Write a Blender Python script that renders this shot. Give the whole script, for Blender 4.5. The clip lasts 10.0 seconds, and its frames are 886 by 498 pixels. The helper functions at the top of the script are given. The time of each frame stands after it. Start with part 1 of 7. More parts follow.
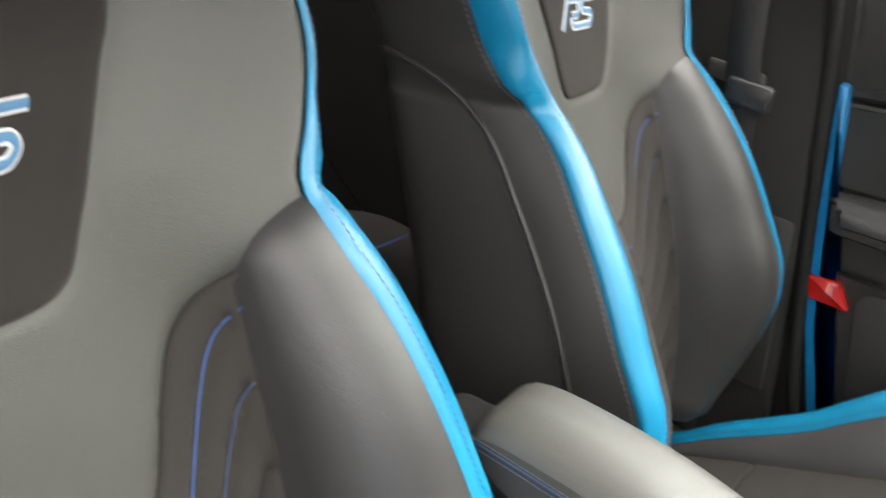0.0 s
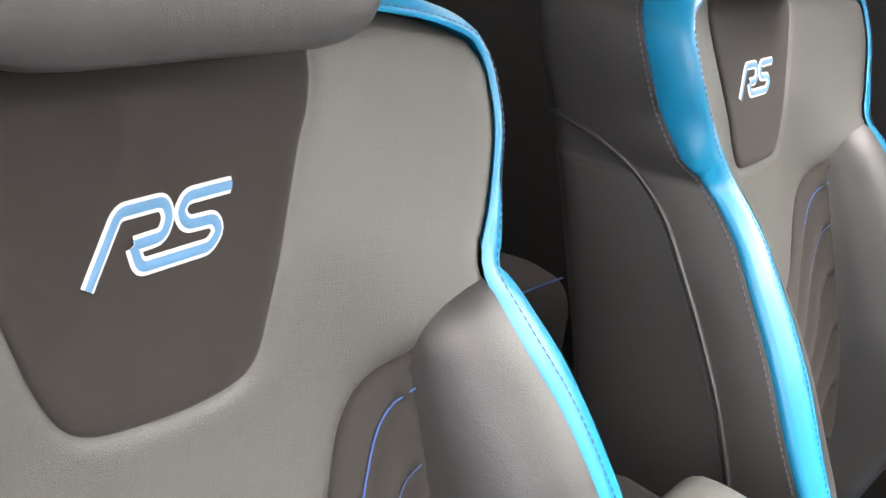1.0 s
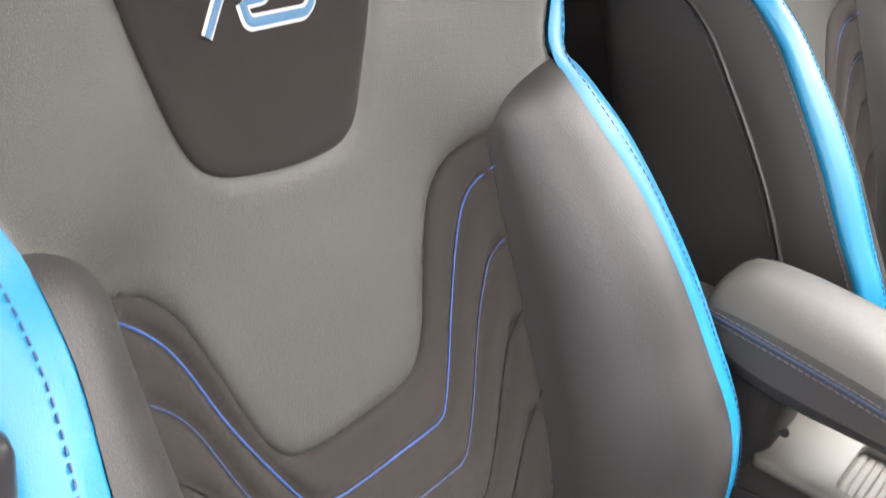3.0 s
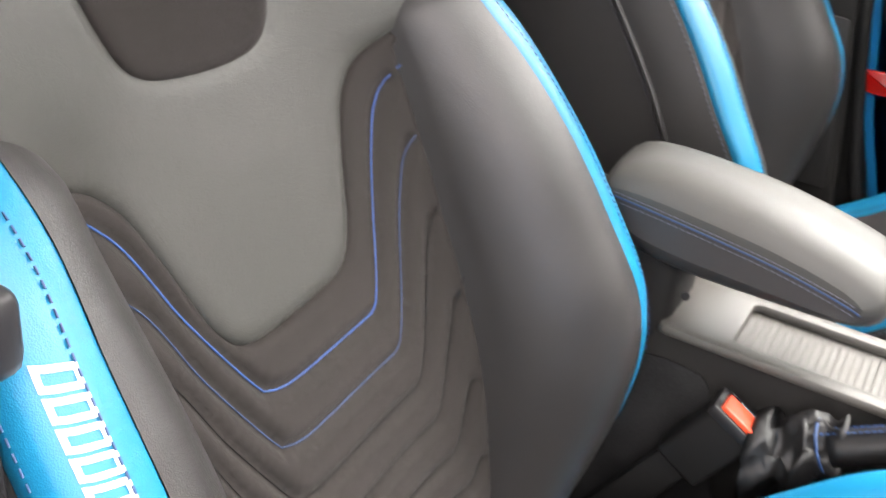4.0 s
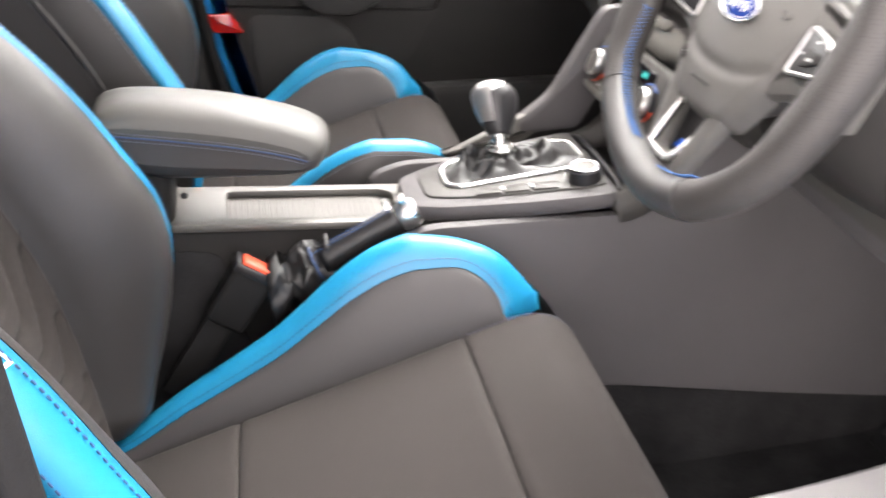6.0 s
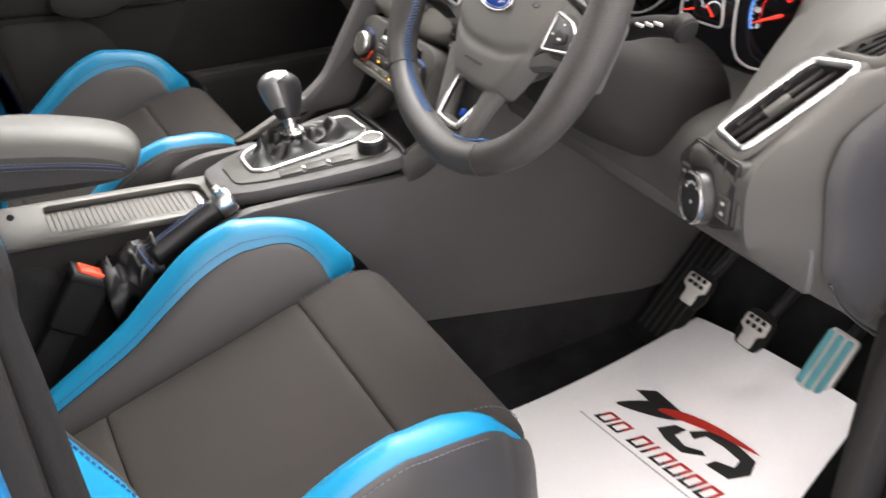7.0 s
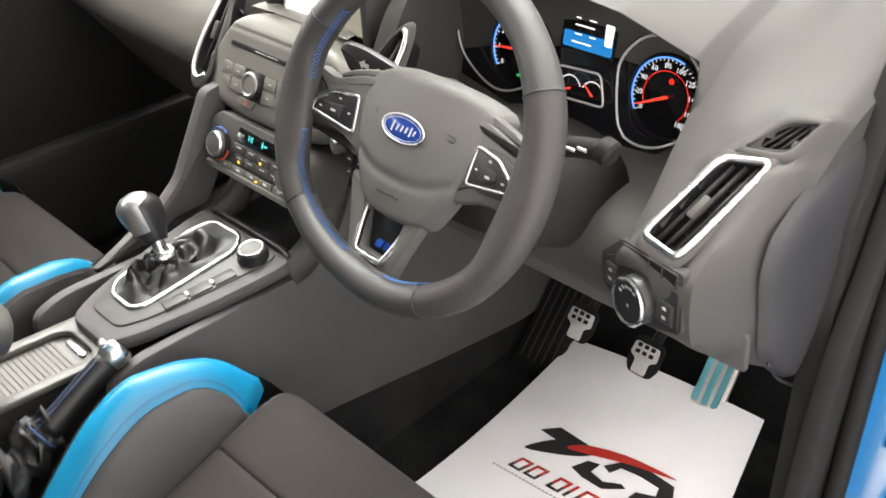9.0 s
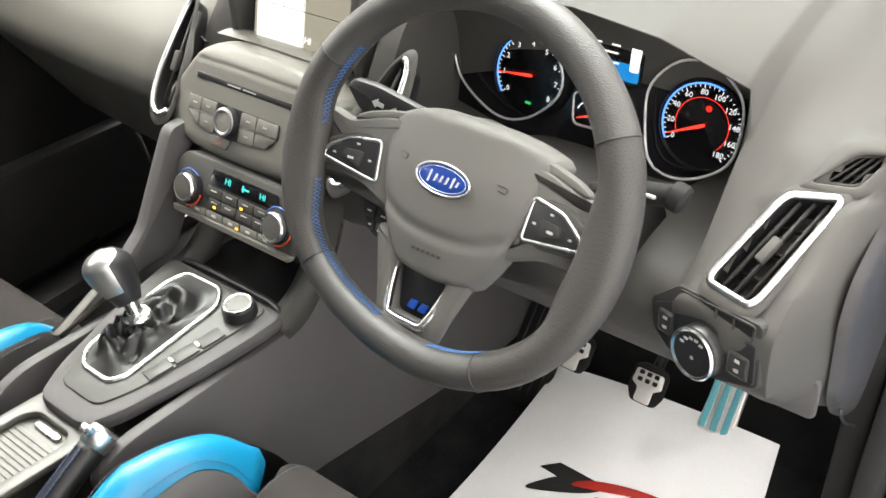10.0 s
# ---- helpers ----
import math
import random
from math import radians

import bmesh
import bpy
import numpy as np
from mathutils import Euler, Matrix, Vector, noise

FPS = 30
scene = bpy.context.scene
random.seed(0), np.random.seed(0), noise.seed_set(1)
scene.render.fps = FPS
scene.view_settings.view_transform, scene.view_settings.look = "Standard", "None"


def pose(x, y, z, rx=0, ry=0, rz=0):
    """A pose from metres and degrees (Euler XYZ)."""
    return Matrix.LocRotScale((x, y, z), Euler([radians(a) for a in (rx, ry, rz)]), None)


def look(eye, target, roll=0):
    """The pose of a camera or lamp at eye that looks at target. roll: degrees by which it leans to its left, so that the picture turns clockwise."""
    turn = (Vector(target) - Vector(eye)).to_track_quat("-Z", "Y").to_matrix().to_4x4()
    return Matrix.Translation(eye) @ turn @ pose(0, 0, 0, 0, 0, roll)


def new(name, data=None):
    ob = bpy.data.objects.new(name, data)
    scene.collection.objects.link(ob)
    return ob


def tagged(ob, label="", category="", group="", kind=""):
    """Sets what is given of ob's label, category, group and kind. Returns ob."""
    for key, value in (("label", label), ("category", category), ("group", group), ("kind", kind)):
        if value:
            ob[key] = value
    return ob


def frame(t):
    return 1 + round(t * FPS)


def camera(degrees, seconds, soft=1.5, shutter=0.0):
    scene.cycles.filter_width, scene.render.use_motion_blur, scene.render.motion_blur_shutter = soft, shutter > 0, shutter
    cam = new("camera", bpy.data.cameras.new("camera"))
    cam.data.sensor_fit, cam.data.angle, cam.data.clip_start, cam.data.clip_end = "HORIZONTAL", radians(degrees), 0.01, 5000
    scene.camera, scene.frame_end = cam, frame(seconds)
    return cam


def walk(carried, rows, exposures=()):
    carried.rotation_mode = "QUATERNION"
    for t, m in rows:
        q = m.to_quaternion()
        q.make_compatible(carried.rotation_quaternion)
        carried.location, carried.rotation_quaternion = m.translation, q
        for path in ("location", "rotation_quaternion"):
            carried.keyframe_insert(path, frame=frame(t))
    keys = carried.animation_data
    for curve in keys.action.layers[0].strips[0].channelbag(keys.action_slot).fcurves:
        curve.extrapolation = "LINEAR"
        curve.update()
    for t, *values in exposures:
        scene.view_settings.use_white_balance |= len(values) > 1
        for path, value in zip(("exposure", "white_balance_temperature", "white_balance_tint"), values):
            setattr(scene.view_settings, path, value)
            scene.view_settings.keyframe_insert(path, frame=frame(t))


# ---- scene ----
cam = camera(48.0, 10.0, shutter=0.5)
PATH = [
    (0, (0.403, -0.281, 0.974), (-0.524, 1.335, 0.248), 5.4),
    (0.5, (0.367, -0.28, 1.001), (-0.696, 1.249, 0.27), 6.6),
    (1, (0.348, -0.281, 1.009), (-0.779, 1.205, 0.288), 6.6),
    (1.5, (0.352, -0.302, 0.993), (-0.804, 1.17, 0.288), 5.4),
    (2, (0.357, -0.329, 0.967), (-0.801, 1.13, 0.24), 4.1),
    (2.5, (0.358, -0.351, 0.943), (-0.775, 1.098, 0.159), 3.8),
    (2.7, (0.36, -0.357, 0.93), (-0.768, 1.09, 0.133), 3.2),
    (3.8, (0.39, -0.411, 0.9), (-0.599, 1.085, 0.015), 0.3),
    (4, (0.378, -0.424, 0.893), (-0.521, 1.12, -0.006), 0.2),
    (4.5, (0.339, -0.46, 0.878), (-0.295, 1.196, -0.046), -0.7),
    (5, (0.303, -0.516, 0.864), (0.028, 1.235, -0.062), -1.9),
    (5.5, (0.319, -0.602, 0.882), (0.292, 1.17, -0.045), -2.8),
    (6, (0.294, -0.706, 0.924), (0.589, 1.034, -0.018), -3.0),
    (6.2, (0.277, -0.739, 0.943), (0.68, 0.97, -0.014), -3.2),
    (7.3, (0.146, -0.815, 1.033), (0.993, 0.652, -0.03), -4.1),
    (7.5, (0.13, -0.816, 1.047), (1.023, 0.616, -0.026), -4.2),
    (8, (0.115, -0.786, 1.106), (1.086, 0.558, -0.012), -5.1),
    (8.5, (0.113, -0.729, 1.141), (1.141, 0.561, 0.01), -5.5),
    (9, (0.135, -0.631, 1.16), (1.208, 0.601, 0.007), -6.0),
    (9.5, (0.145, -0.541, 1.162), (1.27, 0.626, -0.009), -5.7),
    (10, (0.127, -0.452, 1.163), (1.338, 0.612, -0.021), -4.7),
]
walk(cam, [(t, look(eye, target, lean)) for t, eye, target, lean in PATH],
     [(t, stops, 6950, tint) for t, stops, tint in
      ((0, 4.25, 11), (0.5, 4.6, 13), (1, 4.75, 16), (2, 4.72, 18), (2.7, 4.45, 19), (4, 4.35, 18), (4.5, 4.2, 17), (5.5, 4.1, 19), (6, 4.4, 20), (7.5, 3.5, 16), (8.5, 3.65, 15), (9.5, 3.85, 12), (10, 3.92, 11))])

# ---- world, sun, exposure ----
SKY = bpy.data.worlds.new("overcast_sky")
SKY.use_nodes = True
nt = SKY.node_tree
sky = nt.nodes.new("ShaderNodeTexSky")
sky.sky_type, sky.sun_disc = "NISHITA", False
sky.sun_elevation, sky.sun_rotation = radians(54), radians(39)
sky.air_density, sky.dust_density, sky.ozone_density = 1.0, 2.5, 1.0
cloud = nt.nodes.new("ShaderNodeHueSaturation")
cloud.inputs["Saturation"].default_value = 0.0
nt.links.new(sky.outputs[0], cloud.inputs["Color"])
# an overcast sky: brightest overhead, dimmer towards the horizon
up = nt.nodes.new("ShaderNodeTexCoord")
axis = nt.nodes.new("ShaderNodeSeparateXYZ")
nt.links.new(up.outputs["Generated"], axis.inputs[0])
rise = nt.nodes.new("ShaderNodeMapRange")
rise.inputs[1].default_value, rise.inputs[2].default_value = 0.0, 1.0
rise.inputs[3].default_value, rise.inputs[4].default_value = 0.75, 1.25
nt.links.new(axis.outputs[2], rise.inputs[0])
veil = nt.nodes.new("ShaderNodeMix")
veil.data_type, veil.blend_type = "RGBA", "MULTIPLY"
veil.inputs["Factor"].default_value = 1.0
nt.links.new(cloud.outputs[0], veil.inputs["A"])
nt.links.new(rise.outputs[0], veil.inputs["B"])
nt.links.new(veil.outputs["Result"], nt.nodes["Background"].inputs[0])
nt.nodes["Background"].inputs[1].default_value = 0.15
scene.world = SKY
sun = new("sun", bpy.data.lights.new("sun", "SUN"))
sun.data.energy, sun.data.angle, sun.data.color = 0.22, radians(80), (1.0, 0.94, 0.87)
sun.matrix_world = look((1.1, 1.0, 2.3), (0.3, 0.0, 0.5))


# ---- materials ----
def material(name, colour, rough=0.5, metal=0.0, grain=0.0, size=400.0, mottle=0.12, cell=False, coat=0.0, sheen=0.0, spec=0.5, crease=0.0, wrinkle=0.0):
    """Principled surface with two scales of variation and a fine relief."""
    m = bpy.data.materials.new(name)
    m.use_nodes = True
    n, l = m.node_tree.nodes, m.node_tree.links
    b = n["Principled BSDF"]
    b.inputs["Metallic"].default_value = metal
    b.inputs["Roughness"].default_value = rough
    b.inputs["Specular IOR Level"].default_value = spec
    b.inputs["Coat Weight"].default_value = coat
    b.inputs["Coat Roughness"].default_value = 0.05
    b.inputs["Sheen Weight"].default_value = sheen
    tc = n.new("ShaderNodeTexCoord")
    big = n.new("ShaderNodeTexNoise")
    big.inputs["Scale"].default_value, big.inputs["Detail"].default_value = 14.0, 4.0
    l.new(tc.outputs["Object"], big.inputs["Vector"])
    fine = n.new("ShaderNodeTexNoise")
    fine.inputs["Scale"].default_value, fine.inputs["Detail"].default_value = size, 3.0
    l.new(tc.outputs["Object"], fine.inputs["Vector"])
    mix = n.new("ShaderNodeMath")
    mix.operation = "ADD"
    l.new(big.outputs[0], mix.inputs[0])
    l.new(fine.outputs[0], mix.inputs[1])
    ramp = n.new("ShaderNodeMapRange")
    ramp.inputs[1].default_value, ramp.inputs[2].default_value = 0.6, 1.4
    ramp.inputs[3].default_value, ramp.inputs[4].default_value = 1 - mottle, 1 + mottle
    l.new(mix.outputs[0], ramp.inputs[0])
    col = n.new("ShaderNodeMix")
    col.data_type, col.blend_type = "RGBA", "MULTIPLY"
    col.inputs["Factor"].default_value = 1.0
    col.inputs["A"].default_value = (*colour, 1)
    l.new(ramp.outputs[0], col.inputs["B"])
    l.new(col.outputs["Result"], b.inputs["Base Color"])
    rr = n.new("ShaderNodeMapRange")
    rr.inputs[3].default_value, rr.inputs[4].default_value = max(rough - 0.08, 0.02), min(rough + 0.08, 1)
    l.new(big.outputs[0], rr.inputs[0])
    l.new(rr.outputs[0], b.inputs["Roughness"])
    if grain:
        bump = n.new("ShaderNodeBump")
        bump.inputs["Strength"].default_value, bump.inputs["Distance"].default_value = grain, 0.001
        if cell:
            v = n.new("ShaderNodeTexVoronoi")
            v.inputs["Scale"].default_value = size
            l.new(tc.outputs["Object"], v.inputs["Vector"])
            l.new(v.outputs["Distance"], bump.inputs["Height"])
        else:
            l.new(fine.outputs[0], bump.inputs["Height"])
        l.new(bump.outputs[0], b.inputs["Normal"])
        if crease:
            soft = n.new("ShaderNodeTexNoise")
            soft.inputs["Scale"].default_value, soft.inputs["Detail"].default_value, soft.inputs["Distortion"].default_value = 30.0, 2.0, 1.2
            stretch = n.new("ShaderNodeMapping")
            stretch.inputs["Scale"].default_value = (0.5, 1.6, 0.8)
            l.new(tc.outputs["Object"], stretch.inputs["Vector"])
            l.new(stretch.outputs[0], soft.inputs["Vector"])
            fold = n.new("ShaderNodeBump")
            fold.inputs["Strength"].default_value, fold.inputs["Distance"].default_value = crease, 0.006
            l.new(soft.outputs[0], fold.inputs["Height"])
            l.new(fold.outputs[0], bump.inputs["Normal"])
        if wrinkle:
            lay = n.new("ShaderNodeMapping")
            lay.inputs["Scale"].default_value = (110, 110, 480)
            l.new(tc.outputs["Object"], lay.inputs["Vector"])
            thin = n.new("ShaderNodeTexNoise")
            thin.inputs["Scale"].default_value, thin.inputs["Detail"].default_value, thin.inputs["Distortion"].default_value = 1.0, 2.0, 0.8
            l.new(lay.outputs[0], thin.inputs["Vector"])
            line = n.new("ShaderNodeBump")
            line.inputs["Strength"].default_value, line.inputs["Distance"].default_value = wrinkle, 0.0012
            l.new(thin.outputs[0], line.inputs["Height"])
            l.new(fold.outputs[0], line.inputs["Normal"])
            l.new(line.outputs[0], bump.inputs["Normal"])
    return m


def punch(m, scale):
    """Small round holes over a leather."""
    n, l = m.node_tree.nodes, m.node_tree.links
    b = n["Principled BSDF"]
    tc = n.new("ShaderNodeTexCoord")
    v = n.new("ShaderNodeTexVoronoi")
    v.inputs["Scale"].default_value, v.inputs["Randomness"].default_value = scale, 0.15
    l.new(tc.outputs["Object"], v.inputs["Vector"])
    hole = n.new("ShaderNodeMapRange")
    hole.inputs[1].default_value, hole.inputs[2].default_value, hole.inputs[3].default_value = 0.20, 0.34, 0.5
    l.new(v.outputs["Distance"], hole.inputs[0])
    dark = n.new("ShaderNodeMix")
    dark.data_type, dark.blend_type = "RGBA", "MULTIPLY"
    dark.inputs["Factor"].default_value = 1.0
    l.new(b.inputs["Base Color"].links[0].from_socket, dark.inputs["A"])
    l.new(hole.outputs[0], dark.inputs["B"])
    l.new(dark.outputs["Result"], b.inputs["Base Color"])
    dent = n.new("ShaderNodeBump")
    dent.inputs["Strength"].default_value, dent.inputs["Distance"].default_value = 0.35, 0.001
    l.new(hole.outputs[0], dent.inputs["Height"])
    l.new(b.inputs["Normal"].links[0].from_socket, dent.inputs["Normal"])
    l.new(dent.outputs[0], b.inputs["Normal"])


def glow(name, colour, strength):
    m = bpy.data.materials.new(name)
    m.use_nodes = True
    b = m.node_tree.nodes["Principled BSDF"]
    b.inputs["Base Color"].default_value = (0.01, 0.01, 0.01, 1)
    b.inputs["Roughness"].default_value = 0.15
    b.inputs["Emission Color"].default_value = (*colour, 1)
    b.inputs["Emission Strength"].default_value = strength
    return m


def glass(name, tint):
    m = bpy.data.materials.new(name)
    m.use_nodes = True
    n, l = m.node_tree.nodes, m.node_tree.links
    n.remove(n["Principled BSDF"])
    tr, gl, mx = n.new("ShaderNodeBsdfTransparent"), n.new("ShaderNodeBsdfGlossy"), n.new("ShaderNodeMixShader")
    fr = n.new("ShaderNodeFresnel")
    tr.inputs[0].default_value = (*tint, 1)
    gl.inputs["Roughness"].default_value = 0.02
    l.new(fr.outputs[0], mx.inputs[0])
    l.new(tr.outputs[0], mx.inputs[1])
    l.new(gl.outputs[0], mx.inputs[2])
    l.new(mx.outputs[0], n["Material Output"].inputs[0])
    return m


VINYL = material("warm_grey_leather", (0.0335, 0.0340, 0.0305), 0.48, grain=0.22, size=1100, cell=True, mottle=0.06, crease=0.025, spec=0.38, wrinkle=0.15)
ARMLEATHER = material("pale_grey_leather", (0.042, 0.042, 0.0382), 0.46, grain=0.22, size=1100, cell=True, mottle=0.06, crease=0.04, spec=0.4)
SEATLEATHER = material("dark_grey_leather", (0.0195, 0.0188, 0.0185), 0.37, grain=0.2, size=1200, cell=True, mottle=0.07, crease=0.06, spec=0.5)
LEATHER = material("black_leather", (0.0250, 0.0241, 0.0237), 0.42, grain=0.18, size=1300, cell=True, mottle=0.08, crease=0.05, spec=0.35)
PERFORATED = material("perforated_leather", (0.0290, 0.0275, 0.0262), 0.5, grain=0.16, size=900, cell=True, mottle=0.15, spec=0.3)
punch(PERFORATED, 400.0)
FABRIC = material("charcoal_fabric", (0.0205, 0.0180, 0.0166), 0.75, grain=0.5, size=1800, mottle=0.12, sheen=0.03, spec=0.12, crease=0.05)
PANELCLOTH = material("dark_brown_microfibre", (0.0150, 0.0128, 0.0118), 0.8, grain=0.5, size=2200, mottle=0.12, sheen=0.03, spec=0.12, crease=0.06)
BOLSTERGREY = material("mid_grey_leather", (0.0320, 0.0310, 0.0312), 0.42, grain=0.18, size=1300, cell=True, mottle=0.06, crease=0.05, spec=0.3)
BLUE = material("bright_blue_leather", (0.0008, 0.130, 0.245), 0.31, grain=0.14, size=1300, cell=True, mottle=0.05, crease=0.03, spec=0.36)
DARKBLUE = material("blue_thread", (0.022, 0.072, 0.24), 0.6, mottle=0.2)
MARKBLUE = material("bright_blue_mark", (0.004, 0.06, 0.34), 0.4, mottle=0.1)
SLATETHREAD = material("slate_blue_thread", (0.024, 0.050, 0.125), 0.6, mottle=0.2)
NAVY = material("navy_thread", (0.010, 0.035, 0.10), 0.6, mottle=0.2)
WHEELTHREAD = material("light_blue_thread", (0.035, 0.115, 0.30), 0.6, mottle=0.2)
GREYTHREAD = material("grey_thread", (0.06, 0.06, 0.08), 0.7, mottle=0.2)
LIGHTBLUE = material("emblem_blue_thread", (0.026, 0.105, 0.195), 0.6, grain=0.4, size=1500)
WHITE = material("emblem_white_thread", (0.36, 0.36, 0.36), 0.6, grain=0.4, size=1500, mottle=0.05)
PRINTWHITE = material("white_print", (0.52, 0.53, 0.54), 0.5, mottle=0.04)
PLASTIC = material("grained_dark_plastic", (0.024, 0.0235, 0.023), 0.5, grain=0.35, size=1300, cell=True, mottle=0.08, spec=0.2)
ENDGREY = material("dark_mauve_plastic", (0.027, 0.0262, 0.0275), 0.5, grain=0.25, size=1300, cell=True, mottle=0.06, spec=0.25)
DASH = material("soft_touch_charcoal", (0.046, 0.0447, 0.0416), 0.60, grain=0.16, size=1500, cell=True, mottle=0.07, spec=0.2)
WHEELGREY = material("warm_charcoal_cover", (0.072, 0.070, 0.065), 0.5, grain=0.2, size=1400, cell=True, mottle=0.06, spec=0.4)
WHEELLEATHER = material("grained_wheel_leather", (0.030, 0.0292, 0.028), 0.40, grain=0.3, size=900, cell=True, mottle=0.1, spec=0.5)
GEARPLATE = material("warm_charcoal_plastic", (0.036, 0.035, 0.032), 0.44, grain=0.2, size=1300, mottle=0.06, spec=0.3)
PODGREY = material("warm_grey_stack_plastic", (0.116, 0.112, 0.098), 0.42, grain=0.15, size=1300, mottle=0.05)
MIDPLASTIC = material("warm_grey_plastic", (0.058, 0.0555, 0.050), 0.46, grain=0.2, size=1300, mottle=0.06)
TUNNEL = material("hard_charcoal_plastic", (0.056, 0.0535, 0.0545), 0.5, grain=0.3, size=1300, cell=True, mottle=0.1, spec=0.25)
TRIM = material("dark_body_trim", (0.017, 0.0165, 0.016), 0.55, grain=0.3, size=1300, cell=True, mottle=0.1, spec=0.08)
BLACK = material("satin_black_plastic", (0.014, 0.014, 0.015), 0.35, mottle=0.1, spec=0.3)
GLOSSBLACK = material("gloss_black", (0.006, 0.006, 0.007), 0.12, mottle=0.1)
RUBBER = material("black_rubber", (0.010, 0.010, 0.010), 0.6, grain=0.3, size=600, spec=0.1)
CARPET = material("black_carpet", (0.018, 0.018, 0.0185), 0.95, grain=1.0, size=700, mottle=0.6, spec=0.0)
CHROME = material("satin_chrome", (0.58, 0.58, 0.57), 0.28, metal=1.0, mottle=0.05)
STEEL = material("brushed_steel", (0.62, 0.60, 0.57), 0.42, metal=0.5, grain=0.2, size=500, mottle=0.15)
TEALFILM = material("teal_film", (0.10, 0.32, 0.36), 0.18, mottle=0.15)
PAINT = material("nitrous_blue_paint", (0.001, 0.108, 0.265), 0.32, mottle=0.03, coat=0.25)
RED = material("red_button", (0.62, 0.06, 0.02), 0.4, mottle=0.1)
REFLECT = material("red_reflector", (0.28, 0.006, 0.004), 0.15, mottle=0.3, coat=0.6)
PAPER = material("white_paper", (0.86, 0.86, 0.86), 0.6, grain=0.1, size=300, mottle=0.03)
INKBLACK = material("black_ink", (0.012, 0.012, 0.012), 0.5, mottle=0.1)
INKRED = material("red_ink", (0.42, 0.02, 0.012), 0.5, mottle=0.2)
INKGREY = material("grey_ink", (0.35, 0.35, 0.35), 0.5, mottle=0.1)
BOOT = material("soft_black_leather", (0.0075, 0.0075, 0.0078), 0.42, grain=0.15, size=1100, cell=True, mottle=0.2, spec=0.35)
HEADLINER = material("light_headliner", (0.62, 0.60, 0.57), 0.9, grain=0.4, size=1200, mottle=0.06)
WEBBING = material("belt_webbing", (0.016, 0.016, 0.017), 0.6, grain=0.6, size=1600, mottle=0.2, spec=0.1)
PALEGROUND = material("pale_bounce_ground", (0.30, 0.295, 0.285), 0.9, grain=0.8, size=90, mottle=0.3)
OVAL = material("badge_blue", (0.008, 0.030, 0.16), 0.15, mottle=0.05, coat=0.8)
KNOBSILVER = material("satin_aluminium", (0.38, 0.38, 0.375), 0.30, metal=0.9, mottle=0.05)
SILVER = material("silver_plastic", (0.50, 0.50, 0.49), 0.35, metal=0.5, mottle=0.06)
GLASS = glass("window_glass", (0.82, 0.86, 0.85))
RINGBLUE = glow("dial_blue_light", (0.10, 0.35, 1.0), 0.106)
NEEDLE = glow("red_needle_light", (1.0, 0.05, 0.03), 0.106)
DIALWHITE = glow("dial_white_light", (0.8, 0.85, 0.9), 0.082)
REDLAMP = glow("red_warning_light", (1.0, 0.03, 0.02), 0.082)
GREENLAMP = glow("green_light", (0.02, 0.7, 0.15), 0.059)
AMBER = glow("amber_light", (1.0, 0.5, 0.05), 0.188)
CYAN = glow("cyan_display_light", (0.05, 0.75, 0.70), 0.106)
LCDBLUE = glow("blue_display_light", (0.0, 0.22, 0.62), 0.082)
LCDWHITE = glow("white_display_and_reflection", (1.0, 0.99, 0.95), 0.118)
LCDGREY = glow("dim_display_light", (0.50, 0.48, 0.38), 0.053)


# ---- mesh tools ----
def link(name, verts, faces, mat, parent=None, label="", flat=False, toward=None):
    me = bpy.data.meshes.new(name)
    me.from_pydata([tuple(v) for v in verts], [], faces)
    if toward is not None:
        s = sum((f.normal * f.area).dot(Vector(toward)) for f in me.polygons)
        if s < 0:
            me.flip_normals()
    if not flat:
        me.polygons.foreach_set("use_smooth", [True] * len(me.polygons))
    me.materials.append(mat)
    ob = new(name, me)
    if parent:
        ob.parent = parent
    if label:
        ob["label"] = label
    return ob


def part(name, bm, mat, parent=None, label="", flat=False, crease=40):
    me = bpy.data.meshes.new(name)
    bm.normal_update()
    bm.to_mesh(me)
    bm.free()
    me.polygons.foreach_set("use_smooth", [not flat] * len(me.polygons))
    if not flat:
        me.set_sharp_from_angle(angle=radians(crease))
    me.materials.append(mat)
    ob = new(name, me)
    if parent:
        ob.parent = parent
    if label:
        ob["label"] = label
    return ob


def thing(name, label, category, at=(0, 0, 0), group="", kind=""):
    e = new(name)
    e.location = at
    e.empty_display_size = 0.05
    return tagged(e, label, category, group, kind)


def spl(xs, ys):
    """Smooth curve through a few numbers."""
    xs, ys = np.array(xs, float), np.array(ys, float)
    m = np.gradient(ys, xs)

    def f(x):
        x = min(max(x, xs[0]), xs[-1])
        i = int(min(np.searchsorted(xs, x, side="right") - 1, len(xs) - 2))
        h = xs[i + 1] - xs[i]
        t = (x - xs[i]) / h
        return float((2 * t**3 - 3 * t**2 + 1) * ys[i] + (t**3 - 2 * t**2 + t) * h * m[i] + (3 * t**2 - 2 * t**3) * ys[i + 1] + (t**3 - t**2) * h * m[i + 1])
    return f


